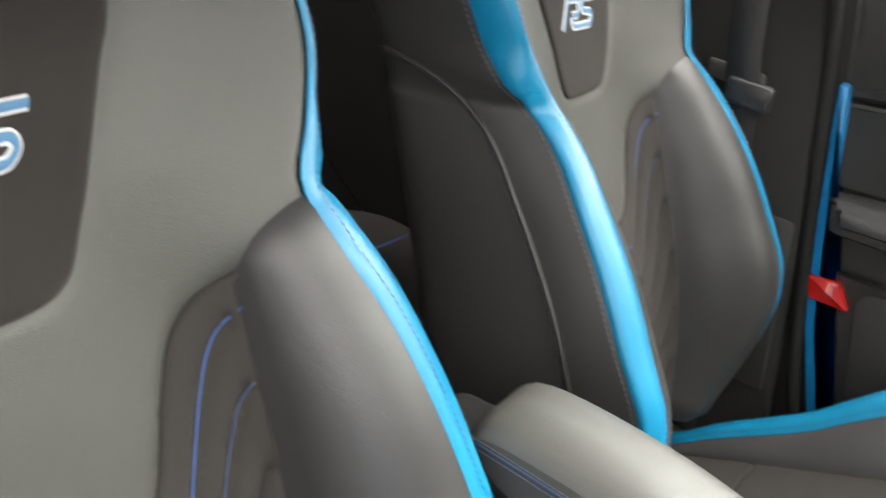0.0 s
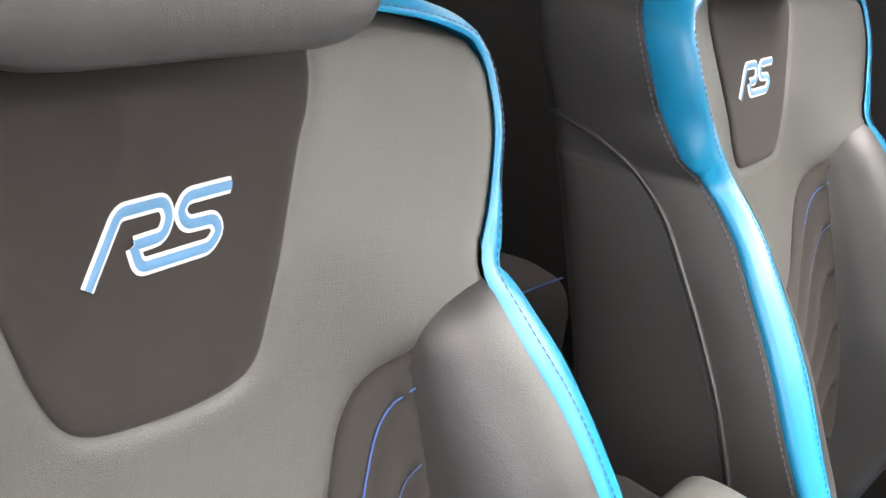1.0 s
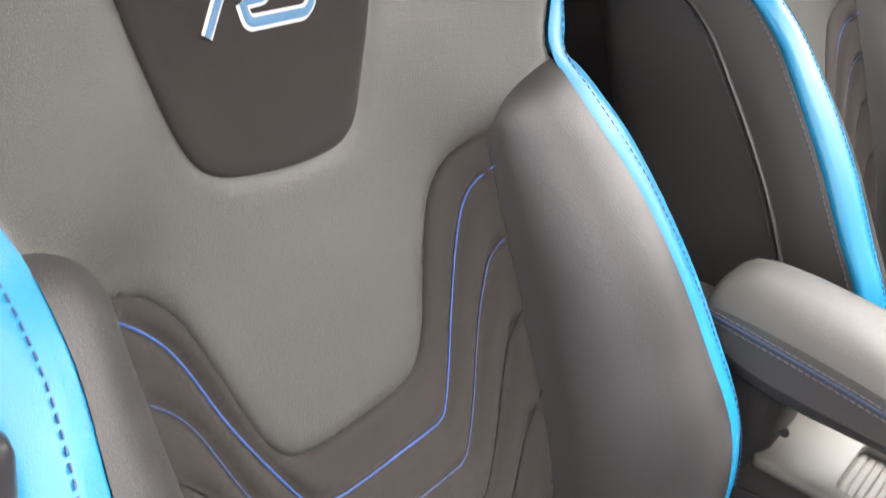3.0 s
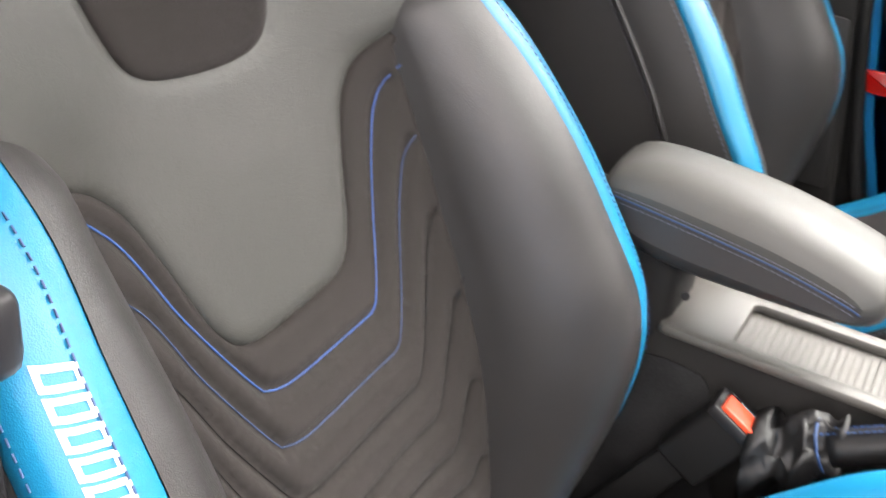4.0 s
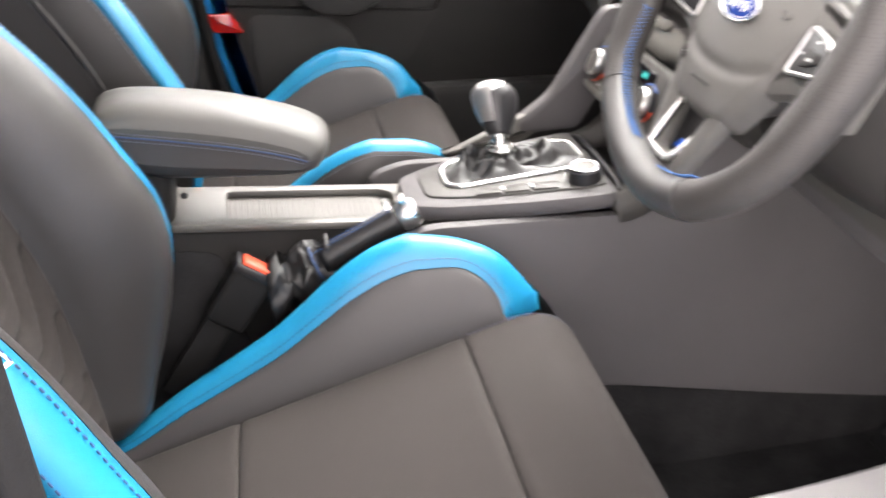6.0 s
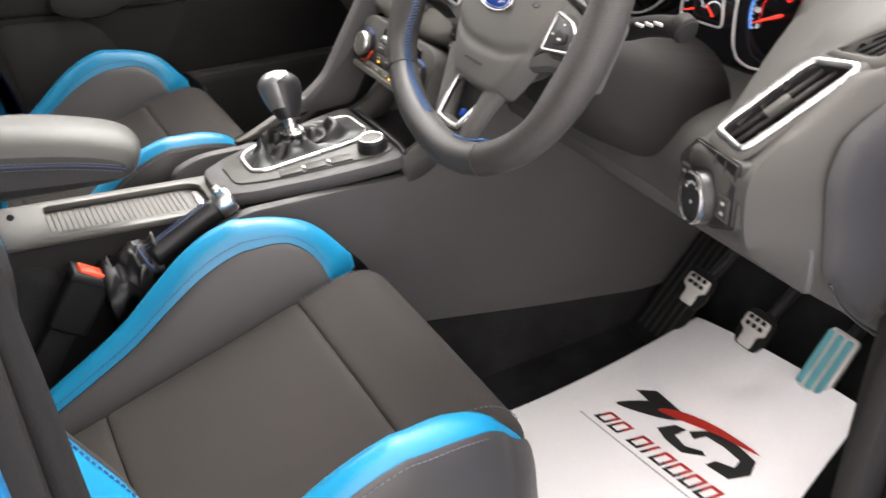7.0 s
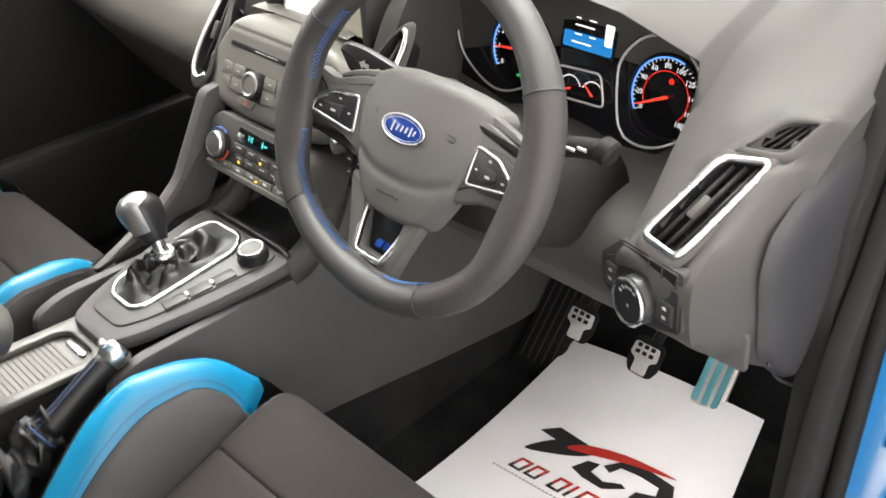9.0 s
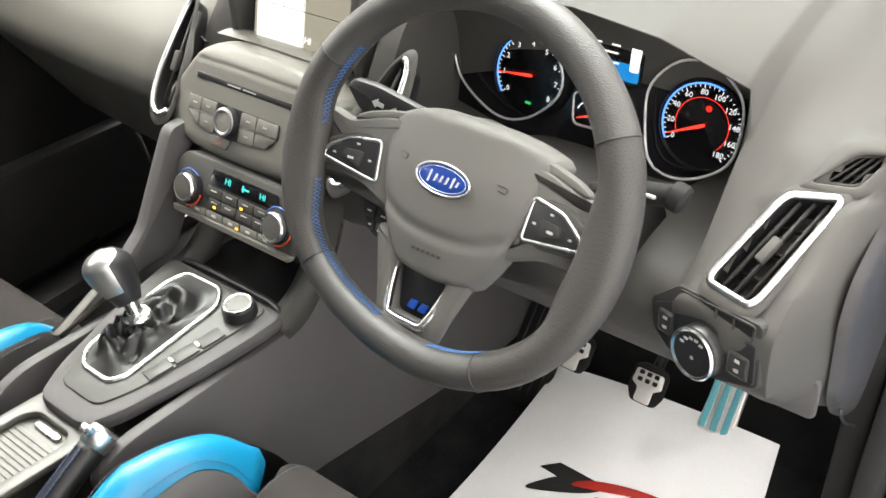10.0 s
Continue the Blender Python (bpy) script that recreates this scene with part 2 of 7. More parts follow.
def smooth(pts, step=0.006, closed=False):
    """Rounded path through points of any dimension, evenly spaced."""
    p = [np.array(q, float) for q in pts]
    n = len(p)
    out = []
    for i in range(n if closed else n - 1):
        a = p[(i - 1) % n] if closed or i else 2 * p[0] - p[1]
        b, c = p[i], p[(i + 1) % n]
        d = p[(i + 2) % n] if closed or i + 2 < n else 2 * p[-1] - p[-2]
        k = max(2, int(np.linalg.norm(c - b) / step))
        for j in range(k):
            t = j / k
            out.append(0.5 * (2 * b + (c - a) * t + (2 * a - 5 * b + 4 * c - d) * t**2 + (3 * b - a - 3 * c + d) * t**3))
    if not closed:
        out.append(p[-1])
    return out


def resample(pts, step, closed=False):
    p = [np.array(q, float) for q in pts]
    if closed:
        p = p + [p[0]]
    out = []
    for a, b in zip(p, p[1:]):
        k = max(1, int(round(np.linalg.norm(b - a) / step)))
        out += [a + (b - a) * j / k for j in range(k)]
    if not closed:
        out.append(p[-1])
    return out


def rounded(pts, r, seg=5):
    """A closed polygon with its corners rounded."""
    p = [np.array(q, float) for q in pts]
    out = []
    for i in range(len(p)):
        a, b, c = p[i - 1], p[i], p[(i + 1) % len(p)]
        rr = min(r, 0.45 * np.linalg.norm(a - b), 0.45 * np.linalg.norm(c - b))
        s, e = b + (a - b) / np.linalg.norm(a - b) * rr, b + (c - b) / np.linalg.norm(c - b) * rr
        for j in range(seg + 1):
            t = j / seg
            out.append((1 - t)**2 * s + 2 * t * (1 - t) * b + t * t * e)
    return out


def near(points, line, closed):
    """Distance of points from a polyline in the plane."""
    P, L = np.array(points), np.array(line)
    best = np.full(len(P), 9.0)
    m = len(L)
    for i in range(m if closed else m - 1):
        a, b = L[i], L[(i + 1) % m]
        d = b - a
        q = d @ d
        if q < 1e-14:
            continue
        t = np.clip(((P - a) @ d) / q, 0, 1)
        best = np.minimum(best, np.hypot(*(P - a - t[:, None] * d).T))
    return best


def inside(P, poly):
    P, L = np.array(P), np.array(poly)
    odd = np.zeros(len(P), bool)
    for i in range(len(L)):
        (x0, y0), (x1, y1) = L[i - 1], L[i]
        cross = ((y0 > P[:, 1]) != (y1 > P[:, 1]))
        with np.errstate(divide="ignore", invalid="ignore"):
            xi = (x1 - x0) * (P[:, 1] - y0) / (y1 - y0) + x0
        odd ^= cross & (P[:, 0] < xi)
    return odd


def panel(name, outline, fn, mat, parent, sink=0.005, rad=0.012, cell=0.008, lines=(), groove=0.003, gw=0.004, label="", toward=(1, 0, 0)):
    """An upholstered piece: an outline in the plane, laid on a surface fn(u, v, lift) and pillowed towards its seams."""
    from mathutils.geometry import delaunay_2d_cdt
    edge = resample(outline, min(cell * 0.8, 0.006), True)
    E = np.array(edge)
    lo, hi = E.min(0), E.max(0)
    g = np.array([(u, v) for u in np.arange(lo[0], hi[0], cell) for v in np.arange(lo[1], hi[1], cell)]) + cell * 0.37
    extra = []
    for off in (0.1 * rad, 0.3 * rad, 0.6 * rad, rad):
        T = np.roll(E, -1, 0) - np.roll(E, 1, 0)
        T /= np.maximum(np.linalg.norm(T, axis=1), 1e-9)[:, None]
        N = np.stack([-T[:, 1], T[:, 0]], 1)
        for sgn in (1, -1):
            q = E + sgn * off * N
            extra.append(q[inside(q, E) & (near(q, E, True) > 0.9 * off)])
    for ln in lines:
        L = np.array(resample(ln, 0.005))
        T = np.gradient(L, axis=0)
        T /= np.maximum(np.linalg.norm(T, axis=1), 1e-9)[:, None]
        N = np.stack([-T[:, 1], T[:, 0]], 1)
        extra += [L + k * gw * N for k in (0, -0.8, 0.8, -2, 2)]
    g = np.vstack([*extra, g])
    g = g[inside(g, E)]
    g = g[near(g, E, True) > 0.085 * rad]
    seen, keep = set(), []
    for q in g:
        k = (round(q[0] / 0.0013), round(q[1] / 0.0013))
        if k not in seen:
            seen.add(k)
            keep.append(q)
    V = [Vector(q) for q in edge] + [Vector(q) for q in keep]
    ne = len(edge)
    vs, _, fs, *_ = delaunay_2d_cdt(V, [(i, (i + 1) % ne) for i in range(ne)], [], 1, 1e-6)
    Q = np.array([tuple(v) for v in vs])
    d = near(Q, E, True)
    t = np.clip(d / rad, 0, 1)
    h = -sink * (1 - np.sqrt(np.clip(1 - (1 - t)**2, 0, 1)))
    for ln in lines:
        h -= groove * np.exp(-(near(Q, ln, False) / gw)**2)
    return link(name, [fn(u, v, k) for (u, v), k in zip(Q, h)], [tuple(f) for f in fs], mat, parent, label, toward=toward)


def grid(name, rows, mat, parent, label="", toward=None, wrap=False, caps=False):
    """A surface through rows of points, all of one length."""
    n, m = len(rows), len(rows[0])
    verts = [p for r in rows for p in r]
    faces = []
    for i in range(n - 1):
        for j in range(m if wrap else m - 1):
            k = (j + 1) % m
            faces.append((i * m + j, i * m + k, (i + 1) * m + k, (i + 1) * m + j))
    if caps:
        faces += [tuple(range(m))[::-1], tuple((n - 1) * m + j for j in range(m))]
    return link(name, verts, faces, mat, parent, label, toward=toward)


def tube(name, path, r, mat, parent, label="", sides=8, closed=False, flat=1.0):
    """A round cord along a path."""
    P = [Vector(p) for p in path]
    n = len(P)
    rows = []
    up = Vector((0.13, 0.21, 0.97))
    for i in range(n):
        t = (P[(i + 1) % n] - P[i - 1]) if closed else (P[min(i + 1, n - 1)] - P[max(i - 1, 0)])
        t.normalize()
        a = t.cross(up)
        if a.length < 0.05:
            a = t.cross(Vector((1, 0, 0)))
        a.normalize()
        b = t.cross(a)
        rows.append([P[i] + r * (math.cos(w) * a + flat * math.sin(w) * b) for w in (2 * math.pi * k / sides for k in range(sides))])
    if closed:
        rows.append(rows[0])
    return grid(name, rows, mat, parent, label, wrap=True, caps=not closed)


def stitches(name, path, mat, parent, gap=0.006, dash=0.0038, r=0.0006, label=""):
    """A row of single stitches along a path, as one seam."""
    P = [Vector(p) for p in path]
    run = [0.0]
    for a, b in zip(P, P[1:]):
        run.append(run[-1] + (b - a).length)

    def at(s):
        i = max(0, min(int(np.searchsorted(run, s)) - 1, len(P) - 2))
        return P[i].lerp(P[i + 1], (s - run[i]) / max(run[i + 1] - run[i], 1e-9))
    verts, faces = [], []
    s = 0.0
    while s + dash < run[-1]:
        a, b = at(s), at(s + dash)
        t = (b - a).normalized()
        u = t.cross(Vector((0.2, 0.3, 0.93))).normalized()
        w = t.cross(u)
        k = len(verts)
        for p in (a, b):
            verts += [p + r * (x * u + y * w) for x, y in ((1, 0), (0, 1), (-1, 0), (0, -1))]
        faces += [(k + j, k + (j + 1) % 4, k + 4 + (j + 1) % 4, k + 4 + j) for j in range(4)]
        s += gap
    return link(name, verts, faces, mat, parent, label)


def frame_of(o, x, y):
    """Matrix with its origin o and its x and y axes along the given ones."""
    x = Vector(x).normalized()
    z = x.cross(Vector(y)).normalized()
    y = z.cross(x)
    m = Matrix((x, y, z)).transposed().to_4x4()
    m.translation = Vector(o)
    return m


def slab(name, outline, thick, m, mat, parent, label="", bevel=0.001, hole=None):
    """A plate with softened edges: an outline in the plane of the matrix m, rising by thick along its z."""
    bm = bmesh.new()
    if hole is None:
        top = bm.faces.new([bm.verts.new((p[0], p[1], 0)) for p in outline])
        r = bmesh.ops.extrude_face_region(bm, geom=[top])
        bmesh.ops.translate(bm, verts=[v for v in r["geom"] if isinstance(v, bmesh.types.BMVert)], vec=(0, 0, thick))
    else:
        n = len(outline)
        rings = [[bm.verts.new((p[0], p[1], z)) for p in ring] for ring, z in ((outline, 0), (outline, thick), (hole, thick), (hole, 0))]
        for a, b in zip(rings, rings[1:] + rings[:1]):
            for j in range(n):
                bm.faces.new((a[j], a[(j + 1) % n], b[(j + 1) % n], b[j]))
    bmesh.ops.recalc_face_normals(bm, faces=bm.faces[:])
    if bevel:
        ed = [e for e in bm.edges if len(e.link_faces) == 2 and e.calc_face_angle(0) > 0.7]
        bmesh.ops.bevel(bm, geom=ed, offset=bevel, segments=2, affect="EDGES", profile=0.5)
    bm.transform(m)
    return part(name, bm, mat, parent, label)


def box(name, size, m, mat, parent=None, label="", bevel=0.004, seg=2):
    bm = bmesh.new()
    bmesh.ops.create_cube(bm, size=1)
    bmesh.ops.scale(bm, vec=size, verts=bm.verts[:])
    if bevel:
        bmesh.ops.bevel(bm, geom=bm.edges[:], offset=bevel, segments=seg, affect="EDGES", profile=0.5)
    bm.transform(m)
    return part(name, bm, mat, parent, label)


def lathe(name, profile, m, mat, parent, label="", seg=32, caps=True):
    """A turned shape: (radius, height) pairs about the z axis of m."""
    rows = []
    for r, z in profile:
        rows.append([m @ Vector((r * math.cos(a), r * math.sin(a), z)) for a in (2 * math.pi * k / seg for k in range(seg))])
    ob = grid(name, rows, mat, parent, label, wrap=True, caps=caps)
    ob.data.set_sharp_from_angle(angle=radians(35))
    return ob


def words(name, text, size, m, mat, parent, depth=0.0004, align="CENTER"):
    """Raised or printed characters in Blender's own font."""
    cu = bpy.data.curves.new(name, "FONT")
    cu.body, cu.size, cu.extrude, cu.align_x, cu.align_y = text, size, depth, align, "CENTER"
    cu.resolution_u = 2
    tmp = bpy.data.objects.new(name, cu)
    scene.collection.objects.link(tmp)
    me = bpy.data.meshes.new_from_object(tmp.evaluated_get(bpy.context.evaluated_depsgraph_get()))
    bpy.data.objects.remove(tmp)
    me.transform(m)
    me.materials.clear()
    me.materials.append(mat)
    ob = new(name, me)
    ob.parent = parent
    return ob


def rect(w, h, r=0.0, cx=0.0, cy=0.0):
    p = [(cx - w / 2, cy - h / 2), (cx + w / 2, cy - h / 2), (cx + w / 2, cy + h / 2), (cx - w / 2, cy + h / 2)]
    return rounded(p, r, 4) if r else p


# ---- front seats ----
HE = spl([0.26, 0.30, 0.35, 0.40, 0.45, 0.50, 0.56, 0.62, 0.68, 0.73, 0.76, 0.80, 0.85, 0.88],
         [0.232, 0.237, 0.242, 0.244, 0.246, 0.246, 0.241, 0.233, 0.224, 0.212, 0.212, 0.236, 0.255, 0.257])
DE = spl([0.26, 0.30, 0.35, 0.40, 0.45, 0.50, 0.56, 0.62, 0.68, 0.73, 0.76, 0.80, 0.85, 0.92],
         [0.026, 0.054, 0.090, 0.121, 0.144, 0.153, 0.143, 0.130, 0.108, 0.082, 0.063, 0.058, 0.056, 0.045])
DC = spl([0.25, 0.40, 0.50, 0.60, 0.70, 0.80, 0.92], [0.0, 0.008, 0.012, 0.006, 0.0, 0.0, -0.006])
SEAM = spl([0.26, 0.32, 0.40, 0.50, 0.72], [0.146, 0.156, 0.163, 0.164, 0.163])
LEAN = 0.284
SLIM = 1.0      # width of the strip on the side away from the door
YAW = 0.085     # a backrest may stand a little askew


def back_x(z):
    return 0.1736 - LEAN * z


def dish(h, z):
    """How far the backrest's face stands forward."""
    w = min(max((z - 0.70) / 0.08, 0), 1)
    e = 4.0 * (1 - w) + 2.6 * w
    r = min(abs(h) / HE(z), 1.0)
    return DC(z) + (DE(z) - DC(z)) * r**e


def on_back(h, z, lift=0.0):
    return Vector((back_x(z) + dish(h, z) + lift - YAW * h, h, z + LEAN * lift))


def mirror(half):
    """A closed outline from its right half, which runs from the middle line to the middle line."""
    return [np.array(p, float) for p in half] + [np.array((-p[0], p[1]), float) for p in half[::-1][1 if abs(half[-1][0]) < 1e-6 else 0:len(half) - (1 if abs(half[0][0]) < 1e-6 else 0)]]


def build_backrest(seat):
    tongue = smooth([(0.0, 0.568), (0.040, 0.569), (0.062, 0.576), (0.077, 0.595), (0.088, 0.622), (0.099, 0.650), (0.112, 0.676), (0.132, 0.695), (0.163, 0.711), (0.185, 0.728), (0.204, 0.748)], 0.006)
    rise = [(HE(z), z) for z in np.linspace(0.756, 0.88, 14)]
    crown = smooth([(0.257, 0.88), (0.248, 0.900), (0.208, 0.914), (0.165, 0.921), (0.125, 0.924), (0.06, 0.925), (0.0, 0.925)], 0.008)[1:]
    badge = mirror(smooth([(0.0, 0.7265), (0.036, 0.7275), (0.052, 0.731), (0.063, 0.742), (0.074, 0.765), (0.087, 0.800), (0.104, 0.845), (0.114, 0.875), (0.112, 0.893), (0.098, 0.904), (0.0, 0.906)], 0.005))
    if YAW > 0.06:
        badge = [np.array(p) for p in smooth([(0.0, 0.7215), (0.030, 0.7225), (0.046, 0.7275), (0.057, 0.738), (0.068, 0.760), (0.083, 0.792), (0.106, 0.842), (0.119, 0.866), (0.125, 0.892), (0.113, 0.904), (0.0, 0.906), (-0.098, 0.904), (-0.109, 0.892), (-0.106, 0.860), (-0.101, 0.821), (-0.095, 0.789), (-0.087, 0.762), (-0.076, 0.741), (-0.060, 0.730), (-0.034, 0.7245)], 0.005, True)]
    panel("upper_panel", mirror(tongue + rise + crown), on_back, VINYL, seat, 0.006, 0.014, 0.008, [badge + badge[:1]], 0.0026, 0.0045)
    panel("badge_panel", badge, lambda u, v, k: on_back(u, v, k + 0.0022), PANELCLOTH, seat, 0.0045, 0.010, 0.009, label="dark brown microfibre centre panel")
    # chevron insert
    rows = []
    for k in range(7):
        c, zb = 0.0125 * k, 0.532 - 0.0365 * k
        ln = [(0.0, zb), (0.060 + c, zb - 0.001), (0.077 + c, zb + 0.001), (0.086 + c, zb + 0.011), (0.100 + c, zb + 0.040), (0.125 + c, zb + 0.103), (0.142 + c, zb + 0.136), (0.172 + c, zb + 0.164)]
        ln = [p for p in smooth(ln, 0.006)]
        ln = [p for p in ln if p[0] < SEAM(p[1]) - 0.001]
        rows.append(ln)
    ins = mirror([(0.0, 0.245), (0.146, 0.245)] + [(SEAM(z), z) for z in np.linspace(0.26, 0.700, 40)] + [(0.168, 0.706)] + [tuple(p) for p in tongue[::-1] if p[0] < 0.166])
    both = []
    for k, ln in enumerate(rows):
        zb, c = 0.532 - 0.0365 * k, 0.002 * k
        left = smooth([(0.0, zb), (-0.030 - c, zb + 0.002), (-0.050 - c, zb + 0.008), (-0.060 - c, zb + 0.018), (-0.094 - c, zb + 0.075), (-0.124 - c, zb + 0.134), (-0.172 - c, zb + 0.178)], 0.006)
        left = [p for p in left if -p[0] < SEAM(p[1]) - 0.001]
        both.append(left[::-1] + ln[1:])
    panel("chevron_insert", ins, on_back, FABRIC, seat, 0.006, 0.010, 0.0048, [[p for p in ln if abs(p[0]) < SEAM(p[1]) - 0.008] for ln in both], 0.0075, 0.0052, label="charcoal quilted insert")
    for k, ln in enumerate(both):
        path = [on_back(u, v, -0.0066 * min(1.0, (SEAM(v) - abs(u)) / 0.014) + 0.0004) for u, v in ln]
        # From the third line on, a dark cord stands for shade in the creases.
        tube("quilting_thread_and_crease", path, (0.00065, 0.00050, 0.00045)[min(k, 2)], (DARKBLUE, SLATETHREAD, RUBBER)[min(k, 2)], seat, "blue quilting thread" if k < 2 else "", 5)
    for sg in (1, -1):
        rw = []
        nq, nv = 16, 56
        for j in range(nv + 1):
            v = j / nv
            r = []
            for i in range(nq + 1):
                q = i / nq
                foot = 0.298 - 0.026 * q
                z = foot + (0.716 + 0.041 * q**0.85 - foot) * v
                hs = SEAM(z)
                a, b = (hs, dish(hs, z)), (HE(z), DE(z))
                c = (hs + 0.26 * (b[0] - hs), a[1] + (0.84 - 0.30 * v**6) * (b[1] - a[1]) + 0.024 * (1 - 0.95 * v**3))
                h = (1 - q)**2 * a[0] + 2 * q * (1 - q) * c[0] + q * q * b[0]
                d = (1 - q)**2 * a[1] + 2 * q * (1 - q) * c[1] + q * q * b[1]
                e = min(q * 0.09, (1 - v) * 0.45)
                t = min(e / 0.009, 1)
                d -= 0.006 * (1 - math.sqrt(1 - (1 - t)**2))
                d += 0.0008 * noise.noise((h * 60, z * 26, 3.1)) * (1 - v)
                if i == 0:
                    r.append((back_x(z) + d - 0.016 - YAW * sg * h, sg * (h - 0.008), z))
                r.append((back_x(z) + d - YAW * sg * h, sg * h, z))
            rw.append(r)
        rw.insert(0, [(x - 0.022, y, z - 0.022) for x, y, z in rw[0]])
        rw.append([(x - 0.030, y, z + 0.006) for x, y, z in rw[-1]])
        grid("side_bolster", rw, SEATLEATHER, seat, "dark grey leather side bolster", toward=(1, 0, 0.2))
    # edge bands: stations along the outline, from the foot of the backrest round to the crown
    path = [(HE(z), z, DE(z)) for z in np.linspace(0.272, 0.88, 70)] + [(p[0], p[1], DE(min(p[1], 0.92)) - 0.25 * max(0, 0.20 - p[0])) for p in crown]
    wid = spl([0.25, 0.30, 0.40, 0.50, 0.60, 0.70, 0.75, 0.785], [0.010, 0.011, 0.017, 0.027, 0.032, 0.031, 0.029, 0.026])
    for sg in (1, -1):
        strip, wing, side, rim = [], [], [], []
        for i, (h, z, d) in enumerate(path):
            a, b = path[max(i - 1, 0)], path[min(i + 1, len(path) - 1)]
            t = Vector((b[0] - a[0], b[1] - a[1])).normalized()
            nh, nz = t.y, -t.x
            crest = i >= 70
            w = wid(min(z, 0.785)) * (SLIM if sg < 0 else 1.0)

            # the wing grows out of the strip
            up = 1.0 if crest else min(max((z - 0.777) / 0.040, 0.0), 1.0)
            if z >= 0.777:
                w = wid(0.777) * (SLIM if sg < 0 else 1.0) * (1 - up) + 0.058 * (SLIM + 0.06 if sg < 0 and SLIM < 1 else 1.0) * up

            def at(o, dd):
                zz = z + nz * o
                return Vector((back_x(zz) + dd - YAW * sg * h, sg * (h + nh * o), zz))
            q = min(w / 0.03, 1)
            slim = (-0.0006, 0.001, 0.004, 0.008, 0.0110, 0.0130, 0.0135, 0.0125)
            full = (-0.0006, 0.002, 0.013 * q, 0.024 * q, 0.0335 * q, 0.0390 * q, 0.0396 * q, 0.0380 * q)
            o = [a * up + b * (1 - up) for a, b in zip(slim, full)]
            band = [at(a, d + b) for a, b in zip(o, (-0.002, 0.0003, 0.0006, -0.003, -0.010, -0.6 * w, 0.002 - w, -w))]
            if not crest and z <= 0.786:
                strip.append(band)
            if (crest or z >= 0.777) and h > 0.090:
                wing.append(band)
            s0 = d - w
            swell = max(0.0, 0.240 - h) if not crest else 0.0
            side.append([at(o[7], s0), at(o[6], s0 - 0.004)] + [at(o[6] + (0.022 + swell - o[6]) * k - 0.008 * k**4, s0 + (-0.104 - s0) * k) for k in (0.25, 0.5, 0.7, 0.85, 0.95)] + [at(0.004 + swell, -0.112), at(-0.014 + swell, -0.117)])
        es = grid("edge_strip", strip, BLUE, seat, "bright blue leather edge strip", toward=(0.3, sg, 0.2))
        sw = grid("shoulder_wing", wing, BLUE, seat, "bright blue leather shoulder wing", toward=(0.3, sg, 0.2))
        grid("side_panel", side, LEATHER, seat, "black leather side panel", toward=(0, sg, 0.2))
        stitches("edge_stitching", [r[1] + Vector((0, sg * 0.0008, 0)) for r in side], GREYTHREAD, seat, 0.0065, 0.004, 0.0007)
        outer = (sg < 0) == (SLIM == 1.0)
        stitches("strip_stitching", [r[2] + Vector((0.0012, sg * 0.0005, 0)) for r in strip[20:]], NAVY, es, 0.006, 0.0036, 0.0007 if outer else 0.0005)
        if outer:
            stitches("strip_stitching", [r[5] + Vector((0.0004, sg * 0.001, 0)) for r in strip[20:]], NAVY, es, 0.006, 0.0036, 0.0007)
        stitches("wing_stitching", [r[6] + Vector((0, sg * 0.0006, 0)) for r in wing], NAVY, sw, 0.006, 0.0036, 0.0005)
        stitches("wing_stitching", [r[2] + Vector((0.0008, sg * 0.0004, 0)) for r in wing], NAVY, sw, 0.006, 0.0036, 0.0005)
        pip = smooth([(-0.104, 0.790), (-0.045, 0.772), (0.002, 0.730), (0.030, 0.670), (0.052, 0.602), (0.063, 0.545), (0.066, 0.47), (0.058, 0.38)], 0.008)
        cord = []
        for d, z in pip:
            r = min((r for r in side[:70]), key=lambda r: abs(r[3].z - z))[1:]
            x = back_x(z) + d - YAW * sg * HE(z)
            r = sorted(r, key=lambda p: p.x)
            cord.append(Vector((x, sg * (float(np.interp(x, [p.x for p in r], [abs(p.y) for p in r])) + 0.0006), z)))
        for _ in range(6):
            cord = cord[:1] + [Vector((b.x, (a.y + b.y + c.y) / 3, b.z)) for a, b, c in zip(cord, cord[1:], cord[2:])] + cord[-1:]
        tube("piping", [p + Vector((0, sg * 0.001, 0)) for p in cord], 0.0026, SEATLEATHER, seat, "black piping", 8)
        stitches("piping_stitching", [p + Vector((-0.0065, sg * 0.0008, -0.001)) for p in cord], GREYTHREAD, seat, 0.005, 0.003, 0.0005)
    out = mirror([(0.0, 0.255), (0.225, 0.255)] + [(HE(z) - 0.019, z) for z in np.linspace(0.28, 0.88, 22)] + [(p[0] * 0.92, p[1] - 0.018) for p in crown])
    panel("rear_shell", out, lambda u, v, k: Vector((back_x(v) - 0.117 - YAW * u - k - 0.012 * (1 - (u / 0.25)**2), u, v)), PLASTIC, seat, 0.004, 0.02, 0.02, toward=(-1, 0, 0))


